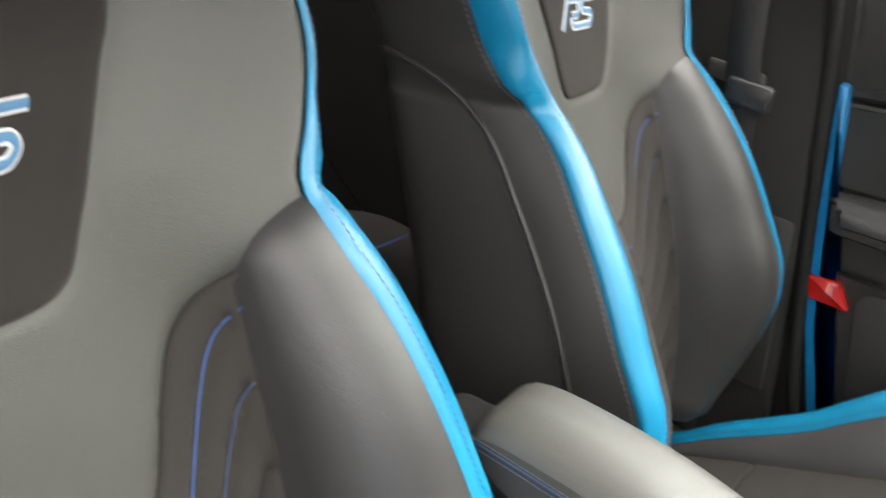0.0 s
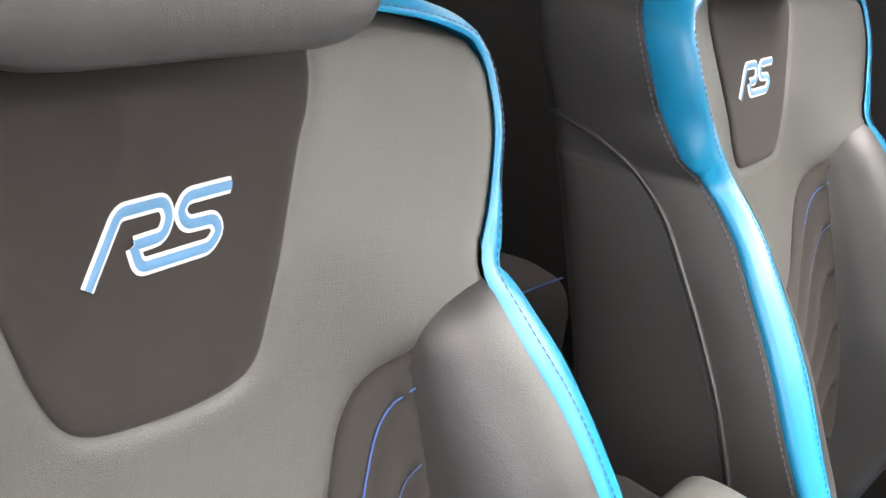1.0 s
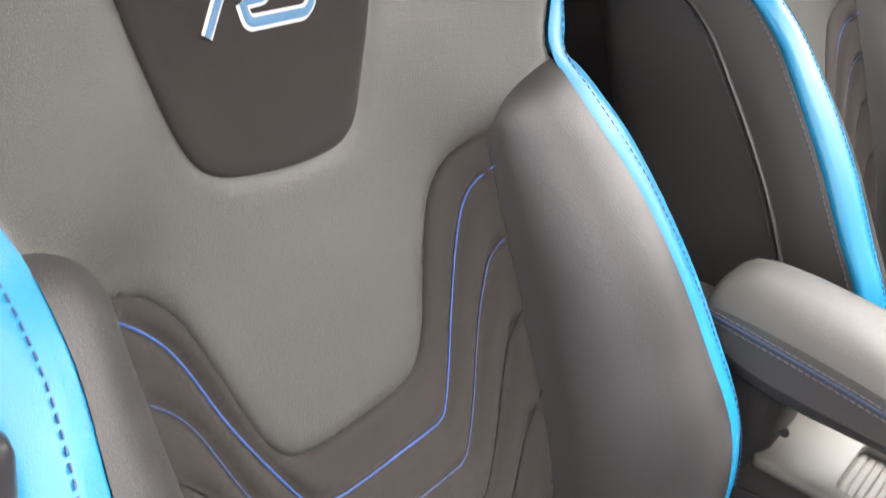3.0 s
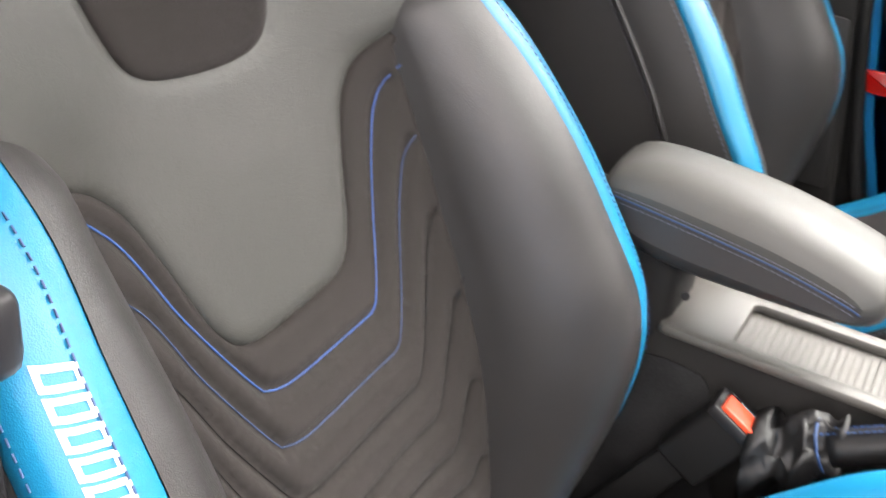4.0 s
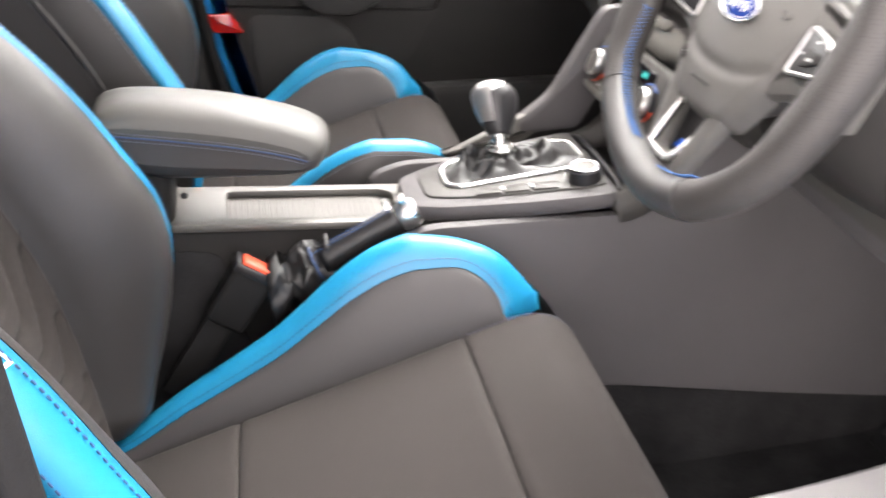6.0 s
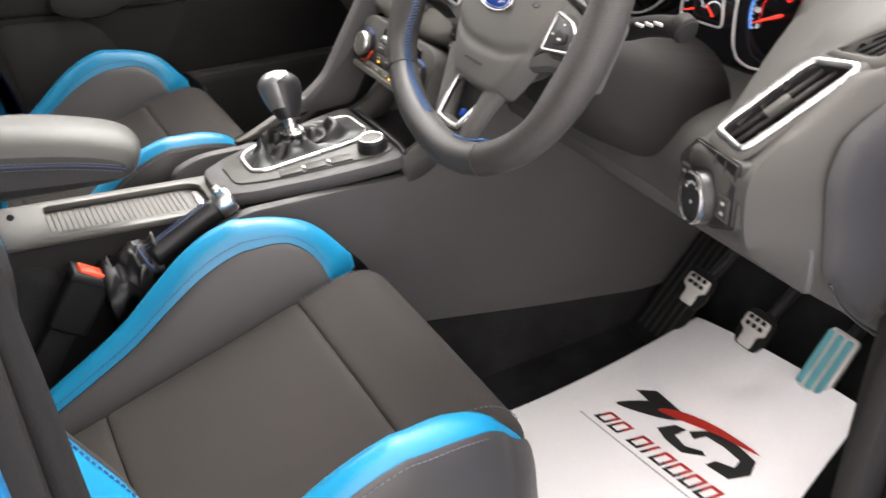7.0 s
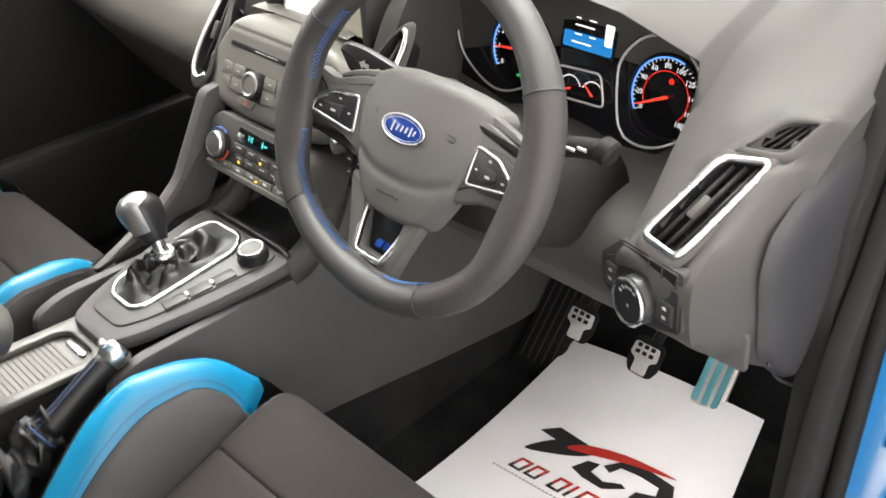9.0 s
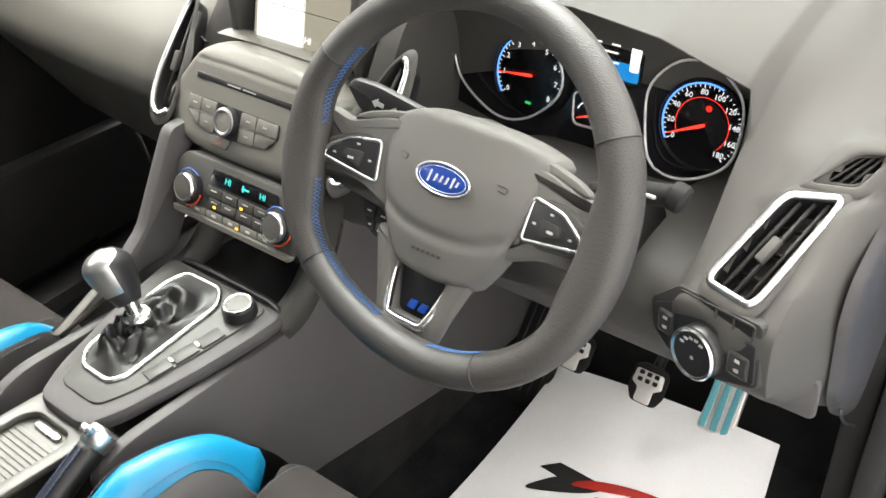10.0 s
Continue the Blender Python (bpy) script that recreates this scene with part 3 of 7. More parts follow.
def build_headrest(seat):
    rows = []
    for j in range(25):
        a = -math.pi / 2 + math.pi * j / 24
        r = []
        for i in range(36):
            b = 2 * math.pi * i / 36
            e = lambda s, p: math.copysign(abs(s)**p, s)
            x = 0.050 * e(math.cos(a), 0.55) * e(math.cos(b), 0.6)
            y = 0.128 * e(math.cos(a), 0.35) * e(math.sin(b), 0.6)
            z = 0.085 * e(math.sin(a), 0.5)
            r.append((back_x(1.005) + 0.030 + x - LEAN * z + 0.018 * (abs(y) / 0.128)**2, y, 0.993 + z))
        rows.append(r)
    hr = grid("headrest", rows, LEATHER, seat, "black leather headrest", wrap=True, caps=True)
    for s in (1, -1):
        tube("headrest_post", [(back_x(0.90) - 0.01, 0.06 * s, 0.90), (back_x(0.97) + 0.01, 0.06 * s, 0.97)], 0.006, CHROME, hr, "chrome post")


CB = 0.2235
CX = [0.06, 0.10, 0.157, 0.21, 0.27, 0.31, 0.35, 0.40, 0.45, 0.50, 0.53, 0.548, 0.562]
CRISE = spl(CX, [0.002, 0.010, 0.030, 0.043, 0.060, 0.080, 0.098, 0.106, 0.094, 0.056, 0.020, -0.006, -0.026])
CHALF = spl(CX, [0.196, 0.198, 0.202, 0.206, 0.211, 0.215, 0.219, 0.222, 0.219, 0.209, 0.197, 0.187, 0.181])


def base_z(x):
    return CB + 0.271 * x


def nose(s):
    """The cushion's middle line, which rolls down at the front."""
    s0, r, a0 = 0.512, 0.062, math.atan(0.271)
    if s <= s0:
        return s, base_z(s), -math.sin(a0), math.cos(a0)
    w = (s - s0) / r
    k = min(w, 1.45)
    cx, cz = s0 + r * math.sin(a0), base_z(s0) - r * math.cos(a0)
    x, z = cx + r * math.sin(k - a0), cz + r * math.cos(k - a0)
    if w > 1.45:
        x, z = x + (w - 1.45) * r * math.cos(1.45 - a0) * 0.2, z - (w - 1.45) * r
    return x, z, math.sin(k - a0), math.cos(k - a0)


def on_cushion(s, h, lift=0.0):
    x, z, nx, nz = nose(s)
    lift = lift + 0.010 * (1 - (h / 0.17)**2) * (1 if s < 0.5 else max(0, 1 - (s - 0.5) / 0.1)) - 0.004
    lift -= 16 * max(0.0, abs(h) - 0.152)**2
    return Vector((x + nx * lift, h, z + nz * lift))


def build_cushion(seat):
    wide = 0.157
    panel("rear_insert", [(0.06, -wide), (0.213, -wide), (0.213, wide), (0.06, wide)], on_cushion, FABRIC, seat, 0.006, 0.012, 0.012, toward=(0, 0, 1))
    panel("middle_insert", [(0.213, -wide), (0.458, -wide), (0.458, wide), (0.213, wide)], on_cushion, FABRIC, seat, 0.006, 0.014, 0.012, toward=(0, 0, 1))
    front = [(0.458, -wide), (0.535, -wide), (0.552, -0.166), (0.585, -0.186), (0.64, -0.190), (0.72, -0.188), (0.72, 0.188), (0.64, 0.190), (0.585, 0.186), (0.552, 0.166), (0.535, wide), (0.458, wide)]
    panel("front_insert", front, on_cushion, FABRIC, seat, 0.006, 0.016, 0.010, toward=(0.5, 0, 1), label="charcoal fabric thigh roll")
    for s in (1, -1):
        stitches("front_stitching", [on_cushion(u, s * 0.150, 0.0012) for u in np.linspace(0.462, 0.60, 40)], GREYTHREAD, seat, 0.006, 0.0035, 0.0007)
        inner, blue, skirt = [], [], []
        r0 = CRISE(0.418)
        bx, br = spl([0, 0.4, 0.72, 1.0], [0.418, 0.472, 0.500, 0.509]), spl([0, 0.4, 0.72, 1.0], [r0 * 0.74 - 0.002, 0.056, 0.022, -0.014])
        cx, cr = spl([0, 0.4, 0.72, 1.0], [0.418, 0.478, 0.516, 0.549]), spl([0, 0.4, 0.72, 1.0], [r0, 0.074, 0.042, -0.012])
        for g in map(float, np.concatenate([np.linspace(-0.358, 0, 30), np.linspace(0.03, 1.0, 34)])):
            w = max(0.0, g)
            xb, xc = (0.418 + g, 0.418 + g) if g < 0 else (bx(w), cx(w))
            r, h = (CRISE(xc), CHALF(xc)) if g < 0 else (cr(w), CHALF(min(xc, 0.54)))
            ir = r * 0.74 - 0.002 if g < 0 else br(w)
            a = Vector((xb, s * wide, base_z(xb) - 0.008))
            b = Vector((xb, s * max(h - 0.026 + 0.002 * w, wide + 0.002), base_z(xb) + max(ir, -0.006)))
            c = Vector((xc, s * h, base_z(xc) + r + 0.004))
            d = Vector((xc + 0.006 * w * w, s * (h + 0.020 - 0.004 * w), base_z(xc) + r - 0.014 + 0.004 * w))
            mid = a.lerp(b, 0.45) + Vector((0, -s * 0.004, 0.010 * min(1, r / 0.05)))
            row = []
            for q in (i / 8 for i in range(9)):
                p = (1 - q)**2 * a + 2 * q * (1 - q) * mid + q * q * b
                t = min(q / 0.2, (1 - q) / 0.15, 1)
                p.z -= 0.004 * (1 - math.sqrt(max(0, 1 - (1 - t)**2)))
                row.append(p)
            inner.append(row)
            ctrl = Vector((xc + 0.003 * w, s * (h - 0.004), base_z(xc) + r + 0.012))
            row = []
            for q in (i / 8 for i in range(9)):
                p = (1 - q)**2 * b + 2 * q * (1 - q) * ctrl + q * q * d
                t = min(q / 0.12, (1 - q) / 0.12, 1)
                p.z -= 0.003 * (1 - math.sqrt(max(0, 1 - (1 - t)**2)))
                row.append(p)
            blue.append(row)
            if xc < 0.525:
                o = min(h + 0.020, 0.245)
                skirt.append([d, d + Vector((0, s * 0.004, -0.004))] + [Vector((d.x, s * (o + 0.006 + 0.008 * math.sin(math.pi * q) - 0.012 * q * q), d.z + (0.165 - d.z) * q)) for q in (0.15, 0.35, 0.55, 0.75, 0.9, 1.0)])
        # round the front corner to the thigh roll
        last = skirt[-1]
        for w in (0.1 + 0.075 * i for i in range(13)):
            ang = w * math.pi / 2
            row = []
            for p in last:
                top = max(0.0, (p.z - 0.20) / 0.15)
                row.append(Vector((p.x + (0.588 - 0.012 * top - p.x) * math.sin(ang)**1.2, s * (0.168 + (abs(p.y) - 0.168) * math.cos(ang)), p.z + (min(p.z, 0.318) - p.z) * w)))
            skirt.append(row)
        blue.append([p + Vector((0.003, 0, -0.022)) for p in blue[-1]])
        grid("cushion_bolster", inner, BOLSTERGREY, seat, "mid grey leather thigh bolster", toward=(0, -s, 1))
        cs = grid("cushion_strip", blue, BLUE, seat, "bright blue leather edge strip", toward=(0, 0, 1))
        grid("cushion_side", skirt, LEATHER, seat, "black leather cushion side", toward=(0, s, 0))
        stitches("strip_stitching", [r[0].lerp(r[1], 0.7) + Vector((0, 0, 0.0012)) for r in blue], NAVY, cs, 0.006, 0.0036, 0.0005)
        stitches("side_stitching", [r[1] + Vector((0, s * 0.001, 0)) for r in skirt[:50]], GREYTHREAD, seat, 0.006, 0.0036, 0.0006)
        prof = [(-0.06, 0.05), (-0.06, 0.22), (0.02, 0.235), (0.20, 0.19), (0.50, 0.175), (0.53, 0.12), (0.40, 0.06)]
        slab("seat_valance", rounded(prof, 0.03), 0.02, frame_of((0, s * 0.245 - (0.0 if s < 0 else 0.02), 0), (1, 0, 0), (0, 0, 1)) @ Matrix.Translation((0, 0, 0.0 if s < 0 else -0.02)), PLASTIC, seat, "black plastic seat valance", 0.006)
        box("seat_rail", (0.56, 0.03, 0.03), pose(0.25, s * 0.19, 0.03), STEEL, seat, "steel seat rail", 0.004)
    box("cushion_pan", (0.50, 0.42, 0.09), pose(0.26, 0, 0.20, 0, -12, 0), PLASTIC, seat, "", 0.02)
    for x in (0.05, 0.45):
        for s in (1, -1):
            box("seat_riser", (0.06, 0.03, 0.14), pose(x, s * 0.19, 0.11), PLASTIC, seat, "", 0.006)


def bend(pts, r):
    """An open line with its corners rounded."""
    p = [np.array(q, float) for q in pts]
    return [p[0]] + [q for i in range(1, len(p) - 1) for q in rounded([p[i - 1], p[i], p[i + 1]], min(r, 0.45 * np.linalg.norm(p[i] - p[i - 1]), 0.45 * np.linalg.norm(p[i + 1] - p[i])), 4)[5:10]] + [p[-1]]


def emblem(seat):
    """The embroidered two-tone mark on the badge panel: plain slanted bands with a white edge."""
    def at(u, v, k):
        return on_back(-0.049 + u + 0.30 * (v - 0.8005), v, k)
    strokes = [
        resample(bend([(-0.0015, 0.7990), (0.0150, 0.8300), (0.0440, 0.8300), (0.0480, 0.8220), (0.0440, 0.8135), (0.0250, 0.8130)], 0.0045), 0.0025),
        resample(bend([(0.0250, 0.8130), (0.0300, 0.8015), (0.0770, 0.8015), (0.0830, 0.8085), (0.0790, 0.8150), (0.0600, 0.8155), (0.0545, 0.8225), (0.0590, 0.8295), (0.0900, 0.8300)], 0.0050), 0.0025)]
    for ln in strokes:
        for nm, w, k, mt in (("emblem_border", 0.0044, 0.0036, WHITE), ("emblem_band", 0.0030, 0.0042, LIGHTBLUE)):
            rws = []
            L = np.array(ln)
            T = np.gradient(L, axis=0)
            T /= np.linalg.norm(T, axis=1)[:, None]
            for (u, v), (tu, tv) in zip(L, T):
                rws.append([at(u - tv * q * w, v + tu * q * w, k - 0.0012 * abs(q)**3) for q in (-1, -0.6, 0, 0.6, 1)])
            grid(nm, rws, mt, seat, "white embroidered border" if mt is WHITE else "light blue embroidered band", toward=(1, 0, 0))


def maker_mark(seat, sg):
    """Six plain white printed blocks along the outer edge strip."""
    def at(o, z, k=0.0010):
        dd = float(np.interp(o, [0.002, 0.013, 0.024, 0.0335], [0.0003, 0.0006, -0.003, -0.010])) + k
        t = Vector((0.002, HE(z - 0.001) - HE(z + 0.001))).normalized()
        zz = z + t.y * o
        return Vector((back_x(zz) + DE(z) + dd - YAW * sg * HE(z), sg * (HE(z) + t.x * o), zz))
    lo, hi, bar = 0.0130, 0.0285, 0.0022
    for k in range(6):
        z0, z1 = 0.6860 - 0.0092 * k, 0.6860 - 0.0092 * k - 0.0078
        strips = [[(lo + (hi - lo) * i / 8, z0) for i in range(9)], [(lo + (hi - lo) * i / 8, z1 + bar) for i in range(9)]]
        vs, fs = [], []
        for st in strips:
            q = len(vs)
            for o, z in st:
                vs += [at(o, z), at(o, z - bar)]
            fs += [(q + 2 * i, q + 2 * i + 1, q + 2 * i + 3, q + 2 * i + 2) for i in range(8)]
        for o in (hi - bar, lo):
            q = len(vs)
            vs += [at(o, z0 - bar), at(o + bar, z0 - bar), at(o + bar, z1 + bar), at(o, z1 + bar)]
            fs.append((q, q + 1, q + 2, q + 3))
        link("maker_block", vs, fs, PRINTWHITE, seat, "white printed block", flat=True)


def build_seat(at, yaw, slim, seat_z):
    global YAW, SLIM, CB
    YAW, SLIM, CB = yaw, slim, seat_z
    s = thing("bucket_seat", "charcoal and grey leather bucket seat with bright blue edge strips", "car seat", at, "front seats")
    build_backrest(s)
    build_headrest(s)
    build_cushion(s)
    emblem(s)
    return s


driver_seat = build_seat((0, 0.012, 0), 0.085, 1.0, 0.2235)
maker_mark(driver_seat, -1)
passenger_seat = build_seat((0, 0.772, 0.012), 0.04, 0.72, 0.2005)
maker_mark(passenger_seat, 1)

# ---- cabin shell ----
def wall(name, outline, thick, m, mat, label, category, bevel=0.004, hole=None):
    ob = slab(name, outline, thick, m, mat, None, label, bevel, hole)
    return tagged(ob, label, category, kind="structure")


XZ = lambda y: frame_of((0, y, 0), (1, 0, 0), (0, 0, 1))      # plane of x and z; thickness runs towards -y
XY = lambda z: frame_of((0, 0, z), (1, 0, 0), (0, 1, 0))      # plane of x and y; thickness runs up

SIDE_PANE = rounded([(-1.22, 0.93), (-0.20, 0.86), (-0.20, 1.19), (-0.95, 1.19)], 0.03)
REAR_PANE = rounded([(-0.22, 0.95), (1.02, 0.95), (0.93, 1.19), (-0.13, 1.19)], 0.03)

# Ground lies out of view; its pale tone is chosen to bounce light inside.
ground = wall("ground", [(-400, -400), (400, -400), (400, 400), (-400, 400)], 0.1, XY(-0.50), PALEGROUND, "unseen ground, kept pale to bounce light into the car", "ground", 0)
floor = wall("floor", [(-1.3, -0.34), (1.28, -0.34), (1.28, 1.14), (-1.3, 1.14)], 0.05, XY(-0.062), CARPET, "black carpeted car floor", "floor", 0)
toe = wall("wall_toe_board", [(-0.36, 0), (1.16, 0), (1.16, 0.75), (-0.36, 0.75)], 0.03, frame_of((1.17, 0, -0.03), (0, 1, 0), (0.55, 0, 0.83)), CARPET, "black carpeted toe board", "wall", 0)
rear = wall("wall_rear", [(-0.36, -0.05), (1.16, -0.05), (1.16, 1.3), (-0.36, 1.3)], 0.03, frame_of((-1.30, 0, 0), (0, 1, 0), (-0.1, 0, 1)), PLASTIC, "dark rear wall of the cabin", "wall", 0, REAR_PANE)
for nm, pane, m in (("window_3", SIDE_PANE, XZ(-0.347)), ("window_4", SIDE_PANE, XZ(1.153)), ("window_5", REAR_PANE, frame_of((-1.314, 0, 0), (0, 1, 0), (-0.1, 0, 1)))):
    pane = wall(nm, pane, 0.004, m, GLASS, "clear rear glass of the cabin", "window", 0)
    pane.visible_shadow = False
roof = wall("ceiling", [(-1.4, -0.20), (0.42, -0.20), (0.50, 0.10), (0.50, 0.67), (0.42, 0.97), (-1.4, 0.97)], 0.03, XY(1.235), HEADLINER, "light grey headliner under the roof", "ceiling", 0.005)
skin = wall("roof_skin", [(-1.42, -0.235), (0.46, -0.235), (0.54, 0.10), (0.54, 0.67), (0.46, 1.005), (-1.42, 1.005)], 0.02, XY(1.27), PAINT, "blue painted roof skin", "roof", 0.008)
screen_pts = [(-0.30, 0.0), (1.07, 0.0), (0.98, 0.90), (-0.21, 0.90)]
windscreen = wall("window_1", screen_pts, 0.005, frame_of((1.36, 0, 0.80), (0, 1, 0), (-0.87, 0, 0.46)), GLASS, "clear windscreen", "window", 0)
windscreen.visible_shadow = False
cowl = wall("bulkhead", [(-0.36, -0.2), (1.16, -0.2), (1.16, 0.80), (-0.36, 0.80)], 0.03, frame_of((1.42, 0, 0), (0, 1, 0), (0, 0, 1)), PLASTIC, "dark bulkhead under the windscreen", "wall", 0)
bonnet = wall("bonnet", [(1.40, -0.36), (2.3, -0.30), (2.3, 1.07), (1.40, 1.16)], 0.02, frame_of((0, 0, 1.02), (1, 0, -0.14), (0, 1, 0)), PAINT, "blue painted bonnet", "bonnet", 0.008)
for y, nm in ((-0.30, "driver"), (1.07, "passenger")):
    s = 1 if y > 0.4 else -1
    p = tube("a_pillar", smooth([(1.36, y + 0.05 * s, 0.76), (1.05, y + 0.03 * s, 0.93), (0.75, y - 0.02 * s, 1.08), (0.40, y - 0.09 * s, 1.23)], 0.05), 0.045, PLASTIC, None, sides=12, flat=0.6)
    tagged(p, "dark grey trimmed windscreen pillar", "pillar", kind="structure")
    p = tube("roof_rail", [(0.42, y - 0.09 * s, 1.235), (0.0, y - 0.10 * s, 1.25), (-1.35, y - 0.10 * s, 1.24)], 0.035, PAINT, None, sides=12)
    tagged(p, "blue painted roof rail", "roof rail", kind="structure")

# driver's door opening: hinge post, seal, kick trim, sill, centre post
post = thing("hinge_post", "bright blue painted front door post with black plugs", "door post", (0, 0, 0), kind="structure")
pm = frame_of((0.915, -0.342, 0.0), (1, 0, 0), (0, 0, 1))
slab("post_face", rounded([(-0.060, -0.12), (0.36, -0.12), (0.36, 0.95), (0.19, 0.95), (0.130, 0.80), (0.060, 0.595), (0.026, 0.474), (0.003, 0.314), (-0.021, 0.165)], 0.012), 0.02, pm, PAINT, post, "", 0.006)
slab("post_step", rounded([(0.030, -0.10), (0.34, -0.10), (0.34, 0.17), (0.16, 0.15), (0.085, 0.10)], 0.02), 0.012, pm @ Matrix.Translation((0, 0, 0.016)), PAINT, post, "", 0.005)
lathe("rubber_plug", [(0.0, 0.020), (0.017, 0.020), (0.019, 0.0225), (0.016, 0.026), (0.0, 0.0262)], pm @ Matrix.Translation((0.114, 0.273, 0)), RUBBER, post, "black rubber plug")
lathe("door_check", [(0.0, 0.02), (0.014, 0.02), (0.014, 0.034), (0.009, 0.036), (0.008, 0.046), (0.0, 0.048)], pm @ Matrix.Translation((0.066, 0.418, 0)), BLACK, post, "black door check bolt", 12)
slab("door_check_arm", rounded([(0.050, 0.400), (0.100, 0.396), (0.118, 0.416), (0.110, 0.436), (0.060, 0.438)], 0.008), 0.016, pm @ Matrix.Translation((0, 0, 0.019)), BLACK, post, "black door check plate", 0.004)
seal_path = smooth([(1.06, -0.335, 0.86), (1.015, -0.345, 0.74), (0.966, -0.352, 0.58), (0.936, -0.354, 0.474), (0.910, -0.356, 0.314), (0.884, -0.356, 0.165), (0.83, -0.354, 0.098), (0.60, -0.345, 0.08), (0.25, -0.342, 0.085), (0.19, -0.348, 0.12), (0.172, -0.352, 0.25), (0.166, -0.352, 0.6), (0.15, -0.32, 0.95), (0.12, -0.24, 1.18)], 0.02)
seal = tube("door_seal", seal_path, 0.011, RUBBER, None, sides=10)
tagged(seal, "black rubber door seal round the opening", "door seal", kind="structure")
kick = wall("kick_trim", rounded([(0.885, -0.02), (1.30, -0.02), (1.30, 0.74), (1.0, 0.74), (0.93, 0.60), (0.905, 0.33), (0.885, 0.10)], 0.015), 0.03, XZ(-0.285), TRIM, "dark grey plastic kick trim beside the dashboard", "trim", 0.006)
kick2 = wall("kick_trim_lip", rounded([(0.80, 0.05), (0.86, 0.05), (0.905, 0.165), (0.930, 0.314), (0.958, 0.474), (0.995, 0.600), (1.06, 0.80), (0.985, 0.80), (0.978, 0.655), (0.935, 0.545), (0.896, 0.464), (0.876, 0.382), (0.863, 0.306), (0.850, 0.232), (0.815, 0.150)], 0.01), 0.026, XZ(-0.318), TRIM, "dark plastic lip of the kick trim", "trim", 0.006)
sill = wall("sill_trim", rounded([(-0.05, -0.345), (0.90, -0.345), (0.90, -0.285), (-0.05, -0.285)], 0.015), 0.07, XY(-0.01), TRIM, "dark grey plastic sill trim", "sill", 0.008)
body_sill = wall("body_sill", [(-1.3, -0.46), (0.92, -0.46), (0.92, -0.350), (-1.3, -0.350)], 0.20, XY(-0.14), PAINT, "blue painted body sill", "sill", 0.02)
bp = thing("centre_post", "dark grey plastic door post trim with blue body behind", "door post", (0, 0, 0), kind="structure")
slab("post_trim", rounded([(-0.10, 0.0), (0.175, 0.0), (0.160, 0.25), (0.157, 0.85), (0.135, 1.05), (0.11, 1.22), (-0.05, 1.22), (-0.09, 0.6)], 0.02), 0.03, XZ(-0.338), TRIM, bp, "", 0.008)
slab("post_body", rounded([(-0.12, -0.1), (0.165, -0.1), (0.150, 0.25), (0.138, 0.85), (0.115, 1.05), (0.09, 1.24), (-0.07, 1.24), (-0.12, 0.6)], 0.02), 0.05, XZ(-0.372), PAINT, bp, "bright blue painted post", 0.008)
rear_side = wall("wall_rear_side", [(-1.35, -0.1), (-0.10, -0.1), (-0.05, 0.75), (-0.05, 1.24), (-1.35, 1.24)], 0.03, XZ(-0.335), PLASTIC, "dark rear side wall", "wall", 0, SIDE_PANE)


# the driver's door, standing wide open ahead of the seat
dm = frame_of((1.16, -0.425, 0.0), (-0.30, -0.954, 0), (0, 0, 1))
od = thing("door_2", "blue driver's door standing open with dark inner trim", "car door", (0, 0, 0), kind="structure")
slab("door_skin", rounded([(0.0, -0.18), (1.06, -0.18), (1.12, 0.30), (1.10, 0.82), (0.0, 0.74)], 0.04), 0.05, dm @ Matrix.Translation((0, 0, 0.05)), PAINT, od, "bright blue painted door skin", 0.012)
slab("door_trim", rounded([(0.04, -0.10), (1.0, -0.10), (1.06, 0.30), (1.04, 0.80), (0.04, 0.72)], 0.04), 0.07, dm @ Matrix.Translation((0, 0, -0.02)), PLASTIC, od, "dark grey inner trim", 0.015)
slab("door_armrest", rounded([(0.35, 0.50), (0.98, 0.54), (0.96, 0.60), (0.40, 0.57)], 0.02), 0.06, dm @ Matrix.Translation((0, 0, -0.075)), LEATHER, od, "black leather door armrest", 0.015)
tube("window_frame", [dm @ Vector(p) for p in smooth([(0.02, 0.76, 0.06), (0.45, 1.05, 0.02), (0.80, 1.20, 0.0), (1.05, 1.22, 0.0), (1.10, 1.0, 0.03), (1.10, 0.82, 0.06)], 0.05)], 0.022, BLACK, od, "black window frame", 10)


